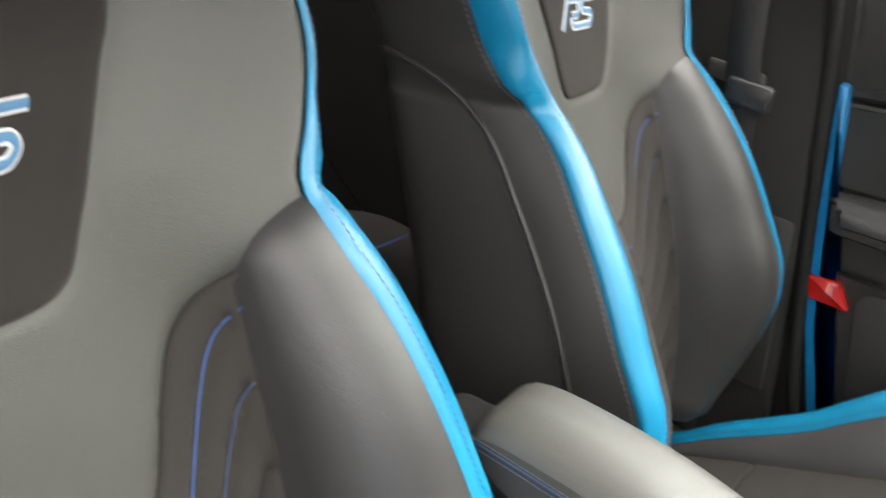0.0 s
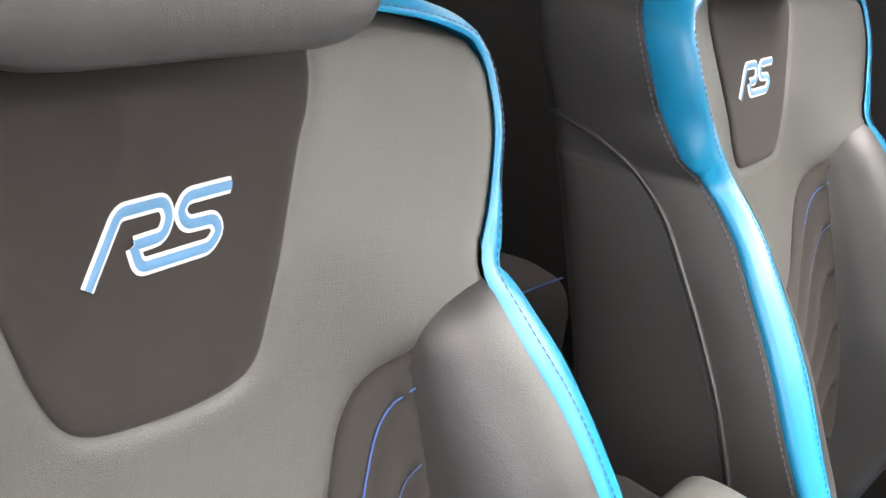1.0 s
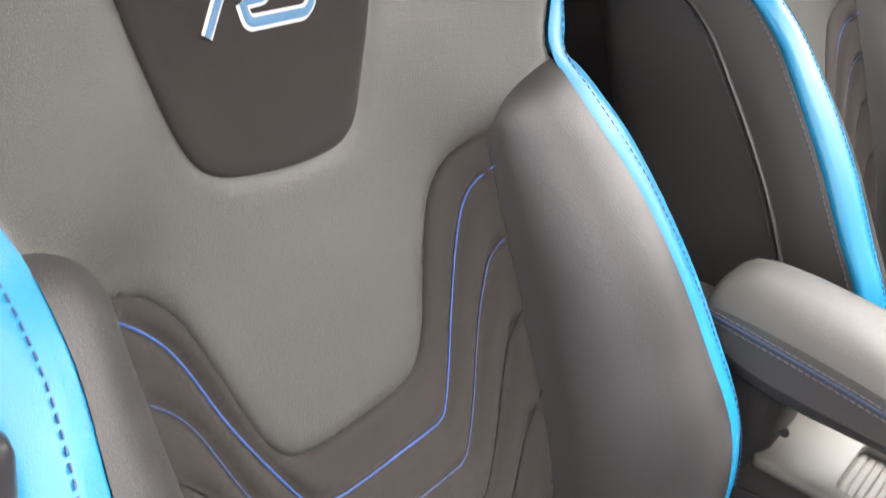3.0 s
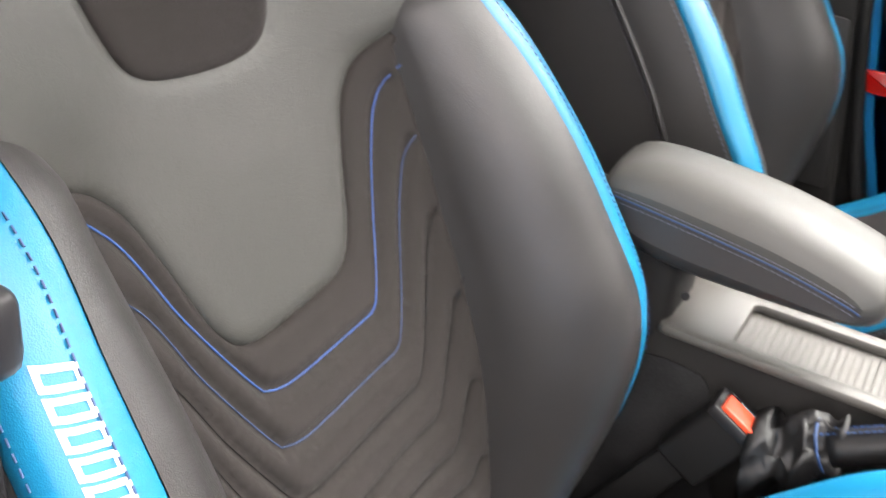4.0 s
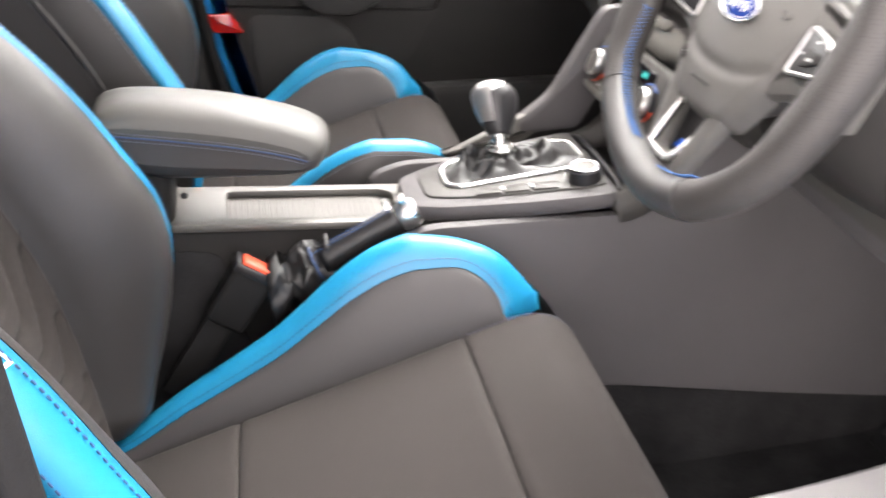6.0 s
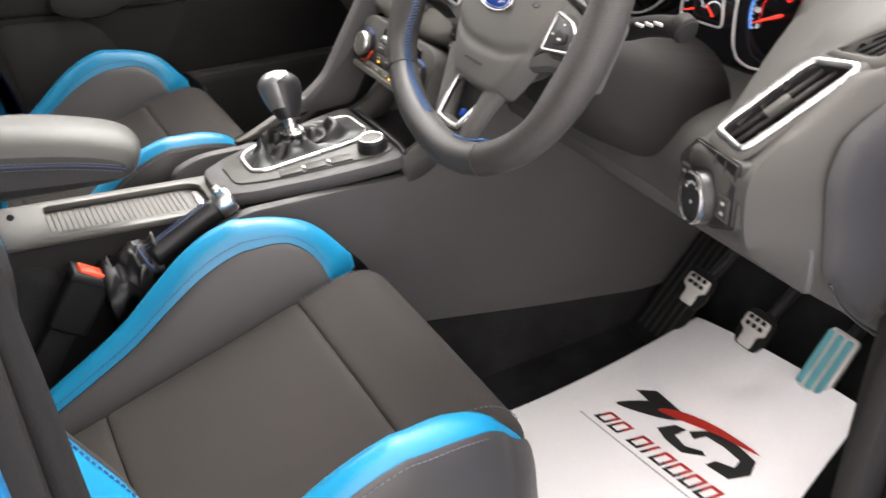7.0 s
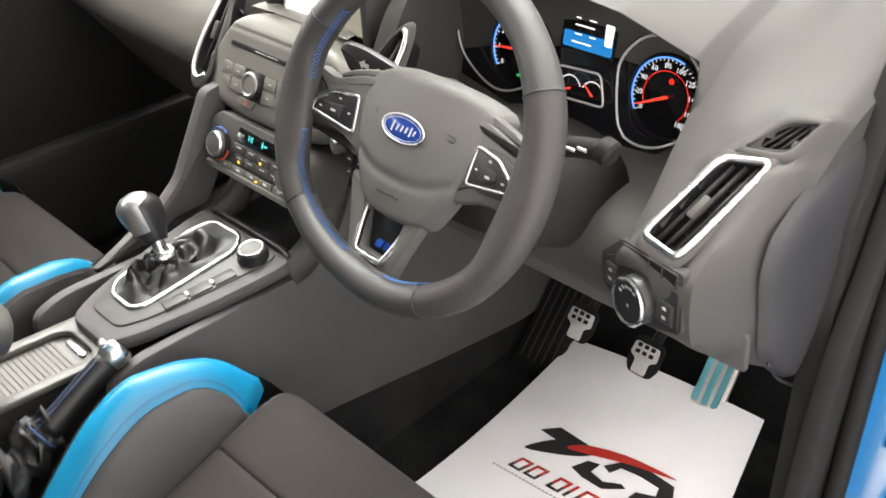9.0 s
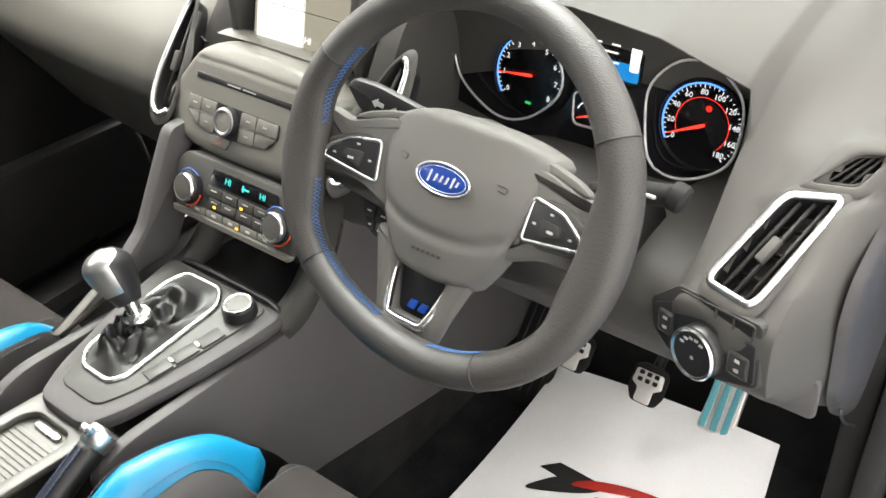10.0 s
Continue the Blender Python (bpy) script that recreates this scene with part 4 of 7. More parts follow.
def belt(y, s):
    """Seat belt hanging at the door post."""
    b = thing("seat_belt", "black seat belt with a latch tongue beside the door post", "seat belt", (0, 0, 0), "seat belts")
    path = smooth([(0.02, y + 0.055 * s, 1.10), (0.05, y + 0.03 * s, 0.95), (0.065, y + 0.0 * s, 0.78), (0.075, y, 0.70), (0.075, y + 0.012 * s, 0.5), (0.07, y + 0.04 * s, 0.2), (0.05, y + 0.05 * s, 0.05)], 0.03)
    rows = [[(p[0] - 0.023, p[1] - 0.004 * s, p[2]), (p[0], p[1], p[2]), (p[0] + 0.023, p[1] - 0.004 * s, p[2]), (p[0] + 0.023, p[1] - 0.0055 * s, p[2]), (p[0] - 0.023, p[1] - 0.0055 * s, p[2])] for p in path]
    grid("webbing", rows, WEBBING, b, wrap=True)
    box("tongue_grip", (0.064, 0.020, 0.036), pose(0.083, y - 0.006 * s, 0.722, 0, 8, 0), BLACK, b, "black plastic tongue grip", 0.008, 3)
    box("tongue_plate", (0.026, 0.003, 0.035), pose(0.072, y - 0.004 * s, 0.745, 0, 8, 0), CHROME, b, "chrome tongue plate", 0.001)
    box("belt_guide", (0.09, 0.028, 0.05), pose(0.02, y + 0.062 * s, 1.12), PLASTIC, b, "grey plastic belt guide", 0.012, 3)


belt(-0.262, -1)
belt(1.052, 1)

# passenger side: post, door, window
pp = thing("far_centre_post", "dark grey plastic door post trim with belt slots", "door post", (0, 0, 0), kind="structure")
slab("post_trim", rounded([(-0.14, 0.0), (0.20, 0.0), (0.185, 0.28), (0.168, 0.60), (0.146, 0.86), (0.11, 1.22), (-0.05, 1.22), (-0.12, 0.6)], 0.02), 0.03, XZ(1.145), TRIM, pp, "", 0.008)
slab("post_cover", rounded([(0.03, 0.30), (0.172, 0.28), (0.165, 0.545), (0.03, 0.565)], 0.008), 0.006, XZ(1.114), PLASTIC, pp, "", 0.003)
slab("belt_slot", rounded([(0.005, 0.728), (0.085, 0.712), (0.087, 0.740), (0.007, 0.752)], 0.006), 0.010, XZ(1.112), DASH, pp, "grey belt slot surround", 0.003)
seal2 = tube("far_door_seal", smooth([(0.10, 1.04, 1.2), (0.150, 1.115, 0.86), (0.175, 1.128, 0.60), (0.195, 1.132, 0.40), (0.215, 1.132, 0.27), (0.26, 1.13, 0.12), (0.4, 1.13, 0.07), (0.9, 1.13, 0.07)], 0.02), 0.010, RUBBER, None, sides=10)
tagged(seal2, "black rubber door seal", "door seal", kind="structure")
fd = thing("door_1", "dark grey passenger door panel with blue painted edge and red reflector", "car door", (0, 0, 0), kind="structure")
slab("door_edge", rounded([(0.176, 0.74), (0.190, 0.74), (0.204, 0.55), (0.220, 0.40), (0.250, 0.27), (0.300, 0.16), (0.285, 0.155), (0.236, 0.26), (0.206, 0.39), (0.189, 0.55)], 0.004), 0.03, XZ(1.168), PAINT, fd, "deep blue painted door edge", 0.003)
slab("door_skin", [(0.02, -0.1), (1.15, -0.1), (1.15, 0.80), (0.02, 0.86)], 0.02, XZ(1.215), PLASTIC, fd, "", 0.002)
slab("upper_trim", rounded([(0.183, 0.722), (1.12, 0.70), (1.12, 0.86), (0.165, 0.93)], 0.012), 0.035, XZ(1.190), PLASTIC, fd, "", 0.012)
slab("middle_trim", rounded([(0.20, 0.595), (0.60, 0.575), (1.12, 0.61), (1.12, 0.695), (0.184, 0.717)], 0.010), 0.024, XZ(1.186), PLASTIC, fd, "", 0.008)
slab("door_armrest", rounded([(0.205, 0.535), (0.55, 0.50), (0.62, 0.505), (0.60, 0.565), (0.50, 0.582), (0.198, 0.590)], 0.015), 0.062, XZ(1.186), LEATHER, fd, "black leather door armrest", 0.018)
slab("lower_trim", rounded([(0.21, 0.475), (0.62, 0.43), (0.665, 0.560), (1.10, 0.600), (1.12, 0.02), (0.36, 0.02), (0.25, 0.25), (0.222, 0.38)], 0.012), 0.026, XZ(1.186), TRIM, fd, "", 0.008)
slab("speaker_panel", rounded([(0.26, 0.46), (0.44, 0.435), (0.49, 0.33), (0.42, 0.24), (0.28, 0.27)], 0.04), 0.006, XZ(1.164), PLASTIC, fd, "", 0.003)
slab("door_pocket", rounded([(0.46, 0.30), (1.05, 0.27), (1.08, 0.06), (0.46, 0.06)], 0.03), 0.045, XZ(1.166), PLASTIC, fd, "", 0.012)
slab("handle_bowl", rounded([(0.36, 0.475), (0.40, 0.445), (0.47, 0.44), (0.52, 0.465), (0.50, 0.50), (0.38, 0.515)], 0.02), 0.030, XZ(1.166), PLASTIC, fd, "dark pull handle bowl", 0.010)
slab("red_reflector", rounded([(0.195, 0.470), (0.236, 0.468), (0.258, 0.429), (0.202, 0.436)], 0.005), 0.035, XZ(1.165), REFLECT, fd, "red plastic reflector", 0.003)
stitches("armrest_stitching", [(x, 1.122, 0.588 - 0.02 * (x - 0.2)) for x in np.linspace(0.2, 0.5, 40)], GREYTHREAD, fd, 0.006, 0.004, 0.0008)
far_glass = wall("window_2", [(0.17, 0.86), (1.1, 0.80), (0.45, 1.22), (0.12, 1.22)], 0.005, frame_of((0, 1.435, 0), (1, 0, 0), (0, -0.28, 1)), GLASS, "passenger door window glass", "window", 0)
far_glass.visible_shadow = False
far_side = wall("wall_far_rear_side", [(-1.35, -0.1), (-0.10, -0.1), (-0.05, 0.75), (-0.05, 1.24), (-1.35, 1.24)], 0.03, XZ(1.165), PLASTIC, "dark far rear side wall", "wall", 0, SIDE_PANE)
far_sill = wall("far_sill", [(-1.3, 1.10), (1.2, 1.10), (1.2, 1.25), (-1.3, 1.25)], 0.08, XY(-0.06), TUNNEL, "dark grey far sill", "sill", 0.01)


def build_bench():
    b = thing("rear_bench", "dark rear bench seat with a thin blue seam", "rear seat", (0, 0, 0))
    prof = [(-0.40, 0.05), (-0.395, 0.34), (-0.42, 0.385), (-0.50, 0.40), (-0.95, 0.33), (-0.95, 0.05)]
    slab("bench_cushion", rounded(prof, 0.04), 1.36, XZ(1.08), FABRIC, b, "dark fabric bench cushion", 0.02)
    slab("bench_back", rounded([(-0.92, 0.32), (-0.84, 0.36), (-1.02, 0.98), (-1.10, 1.0), (-1.06, 0.32)], 0.04), 1.36, XZ(1.08), FABRIC, b, "dark fabric bench backrest", 0.02)
    tube("blue_seam", [(-0.415, y, 0.392 + 0.012 * math.sin(3 * y)) for y in np.linspace(-0.2, 1.06, 40)], 0.0016, DARKBLUE, b, "blue seam", 5)


build_bench()


# ---- centre console ----
def build_console():
    c = thing("centre_console", "dark grey centre console with pale ribbed cubby cover", "console", (0, 0, 0))
    fore = [(0.40, 0.05), (0.40, 0.405), (0.445, 0.4185), (0.70, 0.403), (0.745, 0.425), (0.775, 0.47), (0.80, 0.52), (1.30, 0.52), (1.30, 0.05), (1.08, 0.066), (0.90, 0.105), (0.68, 0.158), (0.48, 0.185), (0.43, 0.12)]
    aft = [(-0.30, 0.02), (-0.30, 0.44), (0.12, 0.438), (0.20, 0.430), (0.46, 0.402), (0.46, 0.05)]
    slab("side_panel", rounded(fore, 0.02), 0.018, XZ(0.298), TUNNEL, c, "dark grey plastic side panel", 0.006)
    slab("rear_side_carpet", rounded([(-0.34, 0.02), (0.262, 0.02), (0.252, 0.20), (0.222, 0.30), (0.214, 0.395), (0.18, 0.405), (-0.34, 0.40)], 0.02), 0.004, XZ(0.3295), CARPET, c, "black carpet beside the seat", 0.001)
    slab("side_panel", rounded(fore, 0.02), 0.018, XZ(0.490), TUNNEL, c, "dark grey plastic side panel", 0.006)
    slab("side_panel", rounded(aft, 0.01), 0.014, XZ(0.345), TRIM, c, "black plastic side panel", 0.004)
    slab("side_panel", rounded(aft, 0.01), 0.014, XZ(0.440), PLASTIC, c, "black plastic side panel", 0.004)
    slab("tunnel_carpet", [(-1.0, 0.335), (0.45, 0.335), (0.46, 0.312), (1.35, 0.302), (1.35, 0.468), (0.46, 0.458), (-1.0, 0.430)], 0.30, XY(-0.02), CARPET, c, "black carpet over the tunnel", 0.0)
    m = frame_of((0.2, 0.381, 0.4250), (1, 0, -0.112), (0, 1, 0))
    slab("top_trim", rounded([(-0.04, -0.055), (0.245, -0.055), (0.262, -0.045), (0.262, 0.045), (0.245, 0.055), (-0.04, 0.055)], 0.008), 0.010, m, MIDPLASTIC, c, "warm grey top trim", 0.003, rounded([(0.024, -0.0385), (0.208, -0.0385), (0.222, -0.028), (0.222, 0.028), (0.208, 0.0385), (0.024, 0.0385)], 0.008))
    slab("cubby_shadow_gap", rounded([(0.018, -0.043), (0.226, -0.043), (0.226, 0.043), (0.018, 0.043)], 0.008), 0.0045, m @ Matrix.Translation((0, 0, -0.005)), MIDPLASTIC, c, "", 0)
    tam = thing("cubby_cover", "", "")
    for key in ("label", "category"):
        if key in tam:
            del tam[key]
    tam.parent = c
    for k in range(26):
        bm = bmesh.new()
        bmesh.ops.create_cube(bm, size=1)
        bmesh.ops.scale(bm, vec=(0.0064, 0.076, 0.006), verts=bm.verts[:])
        bmesh.ops.bevel(bm, geom=[e for e in bm.edges if abs(e.verts[0].co.y - e.verts[1].co.y) > 0.05], offset=0.0008, segments=1, affect="EDGES")
        bm.transform(m @ Matrix.Translation((0.028 + 0.0068 * k, 0, -0.0022)))
        part("slat", bm, MIDPLASTIC, tam)
    box("cover_handle", (0.009, 0.044, 0.006), m @ Matrix.Translation((0.2130, 0, 0.002)), CHROME, tam, "satin chrome pull bar", 0.003)
    # gear plate
    g = frame_of((0.43, 0.377, 0.4025), (1, 0, 0.052), (0, 1, 0))
    plate = [(0.0, -0.030), (0.006, -0.044), (0.04, -0.062), (0.13, -0.086), (0.205, -0.099), (0.243, -0.102), (0.243, 0.102), (0.205, 0.099), (0.13, 0.086), (0.04, 0.062), (0.006, 0.044), (0.0, 0.030)]
    slab("gear_plate_skirt", rounded(plate, 0.02), 0.022, g, TUNNEL, c, "dark grey gear plate skirt", 0.008)
    inner = [(0.026 + 0.88 * p[0] * 0.98, 0.80 * p[1]) for p in plate]
    slab("gear_plate", rounded(inner, 0.02), 0.0045, g @ Matrix.Translation((0, 0, 0.0205)), GEARPLATE, c, "", 0.002)
    bez = [(0.055, 0.030), (0.055, -0.018), (0.072, -0.028), (0.205, -0.028), (0.228, -0.008), (0.226, 0.052), (0.200, 0.060), (0.075, 0.048)]
    ring = [g @ Vector((p[0], p[1], 0.0265)) for p in rounded(bez, 0.012, 6)]
    tube("boot_bezel", ring, 0.0033, CHROME, c, "satin chrome boot bezel", 8, True)
    # wrinkled boot
    top = g.inverted() @ Vector((0.558, 0.396, 0.452))
    rows = []
    R = resample(rounded(bez, 0.012, 6), 0.006, True)
    for j in range(15):
        t = j / 14
        z = 0.0265 + 0.006 * math.sin(min(t * 5, math.pi)) + (top.z - 0.0265) * t**1.15
        row = []
        for i, p in enumerate(R):
            w = 1 - t**0.62
            a = math.atan2(p[1] - top.y, p[0] - top.x)
            q = Vector((top.x + (p[0] - top.x) * w + 0.013 * math.cos(a) * (1 - w), top.y + (p[1] - top.y) * w + 0.013 * math.sin(a) * (1 - w), z))
            f = math.sin(math.pi * t)
            q += f * Vector((0.006 * noise.noise((a * 1.6, t * 6, 0.3)), 0.006 * noise.noise((a * 1.6, t * 6, 7.3)), 0.026 * noise.noise((a * 2.2, t * 4.5, 2.2)) + 0.008 * math.sin(a * 4 + 5 * t)))
            row.append(g @ q)
        rows.append(row)
    grid("gear_boot", rows, BOOT, c, "soft black leather gear boot", wrap=True, toward=(0, 0, 1))
    lathe("gear_collar", [(0.010, 0), (0.0165, 0.001), (0.0175, 0.005), (0.015, 0.008), (0.009, 0.0085)], pose(0.558, 0.396, 0.452), CHROME, c, "chrome collar", 24)
    # buttons and mode knob
    for k, u in enumerate((0.098, 0.131, 0.164)):
        box("console_button", (0.030, 0.018, 0.0035), g @ Matrix.Translation((u, -0.050 - 0.006 * k, 0.0258)) @ pose(0, 0, 0, 0, 0, -10), GEARPLATE, c, "small grey button", 0.0012)
    for u in (0.113, 0.146):
        box("button_lamp", (0.004, 0.008, 0.002), g @ Matrix.Translation((u + 0.002, -0.052 - 0.006 * (u > 0.12), 0.0275)) @ pose(0, 0, 0, 0, 0, -10), SILVER, c, "silver divider", 0.0006)
    km = g @ Matrix.Translation((0.212, -0.060, 0.0245))
    lathe("mode_knob", [(0.020, 0), (0.0205, 0.004), (0.0195, 0.014), (0.018, 0.0155), (0.0, 0.0155)], km, BLACK, c, "black rotary knob")
    lathe("knob_ring", [(0.0140, 0.0155), (0.0168, 0.0157), (0.0172, 0.0175), (0.0158, 0.0182), (0.0140, 0.0174)], km, CHROME, c, "silver knob ring", 32, False)
    lathe("knob_cap", [(0.0142, 0.0150), (0.0142, 0.0168), (0.0, 0.0170)], km, MIDPLASTIC, c, "grey knob cap")
    # storage bin ahead of the plate, its rails and the far leg
    box("bin_back", (0.012, 0.19, 0.15), pose(0.785, 0.377, 0.465, 0, 12, 0), BLACK, c, "", 0.004)
    box("bin_floor", (0.13, 0.19, 0.01), pose(0.735, 0.377, 0.408), BLACK, c, "black bin floor", 0.003)
    tube("bin_rim", smooth([(0.672, 0.290, 0.430), (0.678, 0.310, 0.433), (0.678, 0.445, 0.433), (0.672, 0.465, 0.430)], 0.01), 0.004, BLACK, c, sides=8)
    for y in (0.2895, 0.470):
        rows = []
        for t in range(13):
            s = t / 12
            p = Vector((0.66 + 0.10 * s, y, 0.424 + 0.085 * s**2.2))
            rows.append([p + Vector(q) for q in ((0, -0.010, 0.006), (0, 0.010, 0.006), (0.012, 0.010, -0.03), (0.012, -0.010, -0.03))])
        grid("console_rail", rows, DASH, c, "dark grey rail rising to the dashboard", wrap=True, caps=True)
    leg = rounded([(0.722, 0.590), (0.650, 0.482), (0.600, 0.448), (0.610, 0.430), (0.690, 0.430), (0.715, 0.47), (0.790, 0.590)], 0.012)
    slab("console_leg", leg, 0.022, XZ(0.513), TUNNEL, c, "dark grey leg under the dashboard", 0.007)
    slab("console_foot", rounded([(0.50, 0.412), (0.625, 0.462), (0.650, 0.440), (0.60, 0.415)], 0.006), 0.016, XZ(0.508), MIDPLASTIC, c, "", 0.005)
    # rear box under the armrest
    box("armrest_pedestal", (0.15, 0.10, 0.12), pose(0.095, 0.378, 0.470, 0, 5, 0), TRIM, c, "dark plastic armrest pedestal", 0.02, 3)
    return c


build_console()


def build_gear_lever():
    k = thing("gear_lever", "gear lever with a silver and black knob", "gear lever", (0.558, 0.396, 0.452))
    m = frame_of((0, 0, 0), (0.98, 0, -0.12), (0, 0.86, -0.52))
    lathe("lever_rod", [(0.0095, 0.004), (0.009, 0.016), (0.0100, 0.022), (0.011, 0.030)], m, CHROME, k, "chrome lever rod", 20)
    rows, cap = [], []
    for j in range(21):
        t = j / 20
        z = 0.020 + 0.068 * t
        r = 0.0130 + 0.0125 * math.sin(min(1, t * 1.35) * math.pi * 0.5)
        if t > 0.66:
            r *= math.sqrt(max(0.0, 1 - ((t - 0.66) / 0.342)**2))
        rows.append([Vector((1.12 * r * math.cos(a) - 0.006 * t, r * math.sin(a), z)) for a in (2 * math.pi * i / 32 for i in range(32))])
    grid("knob", [[m @ p for p in r] for r in rows], BLACK, k, "satin black knob", wrap=True, caps=True)
    for j in range(4, 21):
        c0 = sum(rows[j], Vector()) / 32
        half = 9.0 if j < 15 else 9.0 + 1.1 * (j - 14)
        ring = []
        for i in range(19):
            a = radians(146) + 2 * math.pi * half / 32 * (2 * i / 18 - 1)
            b = a / (2 * math.pi) * 32
            p = rows[j][int(b) % 32].lerp(rows[j][(int(b) + 1) % 32], b - math.floor(b))
            ring.append(m @ (c0 + (p - c0) * 1.05 + Vector((0, 0, 0.0010))))
        cap.append(ring)
    grid("knob_cap", cap, KNOBSILVER, k, "satin silver knob cap")


build_gear_lever()


def build_handbrake():
    h = thing("handbrake", "black leather handbrake with chrome button and blue stitching", "handbrake", (0, 0, 0))
    a, b = Vector((0.325, 0.293, 0.388)), Vector((0.418, 0.297, 0.428))
    ax = (b - a).normalized()
    m = frame_of(a, ax, Vector((0, 1, 0)))
    L = (b - a).length
    rows = []
    for j in range(13):
        t = j / 12
        r = 0.0165 - 0.001 * t
        rows.append([m @ Vector((L * t, r * math.cos(w) * 0.9, r * math.sin(w))) for w in (2 * math.pi * i / 20 for i in range(20))])
    grid("grip", rows, BOOT, h, "black leather grip", wrap=True, caps=True)
    rows = []
    for t, r in ((-0.002, 0.0155), (0.004, 0.018), (0.016, 0.0178), (0.021, 0.016), (0.022, 0.0)):
        rows.append([m @ Vector((L + t, r * math.cos(w) * 0.9, r * math.sin(w))) for w in (2 * math.pi * i / 20 for i in range(20))])
    grid("grip_cap", rows, CHROME, h, "chrome grip end", wrap=True)
    lathe("release_button", [(0.009, 0), (0.009, 0.010), (0.0075, 0.012), (0, 0.012)], frame_of(b + ax * 0.020, Vector((0, 1, 0)), ax.cross(Vector((0, 1, 0))) * -1), CHROME, h, "chrome release button", 16)
    box("cap_tab", (0.010, 0.016, 0.012), frame_of(b + ax * 0.006 + Vector((-0.004, 0, 0.020)), ax, (0, 1, 0)), CHROME, h, "chrome tab", 0.003)
    for s in (-0.004, 0.004):
        stitches("grip_stitching", [m @ Vector((L * t, s, 0.0163)) for t in np.linspace(-0.2, 0.95, 30)], NAVY, h, 0.005, 0.0034, 0.0009)
    rows = []
    for j in range(17):
        t = j / 16
        c = Vector((0.262 + 0.072 * t, 0.298, 0.352 + 0.034 * t))
        r0 = 0.019 + 0.026 * (1 - t) + 0.002 * math.sin(t * 15)
        rows.append([c + Vector((0.008 * noise.noise((math.cos(w) + 9, math.sin(w), t * 5)), r0 * math.cos(w) * 0.75 + 0.012 * noise.noise((2 * math.cos(w), 2 * math.sin(w), t * 6)), r0 * math.sin(w) + 0.022 * noise.noise((1.8 * math.cos(w) + 5, 1.8 * math.sin(w), t * 7)))) for w in (2 * math.pi * i / 28 for i in range(28))])
    grid("boot", rows, BOOT, h, "creased black leather boot", wrap=True, caps=True)
    tube("boot_cord", [Vector((0.318, 0.296, 0.386)) + 0.0225 * (math.cos(w) * Vector((0, 0.9, 0)) + math.sin(w) * Vector((-0.35, 0, 0.93))) for w in (2 * math.pi * i / 24 for i in range(24))], 0.0013, NAVY, h, "blue stitched cord", 6, True)


build_handbrake()


def build_buckle(at, button):
    b = thing("belt_buckle", "black seat belt buckle with a red button" if button is RED else "black seat belt buckle beside the passenger seat", "belt buckle", (0, 0, 0), "belt buckles")
    m = frame_of(at, (0.80, 0, -0.60), (0, 1, 0))
    box("buckle_body", (0.048, 0.030, 0.078), m, RUBBER, b, "black plastic buckle body", 0.006, 3)
    box("buckle_frame", (0.052, 0.033, 0.012), m @ Matrix.Translation((0, 0, 0.036)), BLACK, b, "", 0.003)
    box("release_button", (0.040, 0.021, 0.008), m @ Matrix.Translation((0, -0.003, 0.0425)), button, b, "release button", 0.002)
    box("slot_lip", (0.038, 0.005, 0.004), m @ Matrix.Translation((0, 0.011, 0.043)), GLOSSBLACK, b, "", 0.001)
    box("buckle_stalk", (0.034, 0.012, 0.12), m @ Matrix.Translation((-0.002, 0, -0.09)), RUBBER, b, "black stalk", 0.004)


build_buckle((0.228, 0.288, 0.362), RED)
build_buckle((0.120, 0.492, 0.385), PLASTIC)


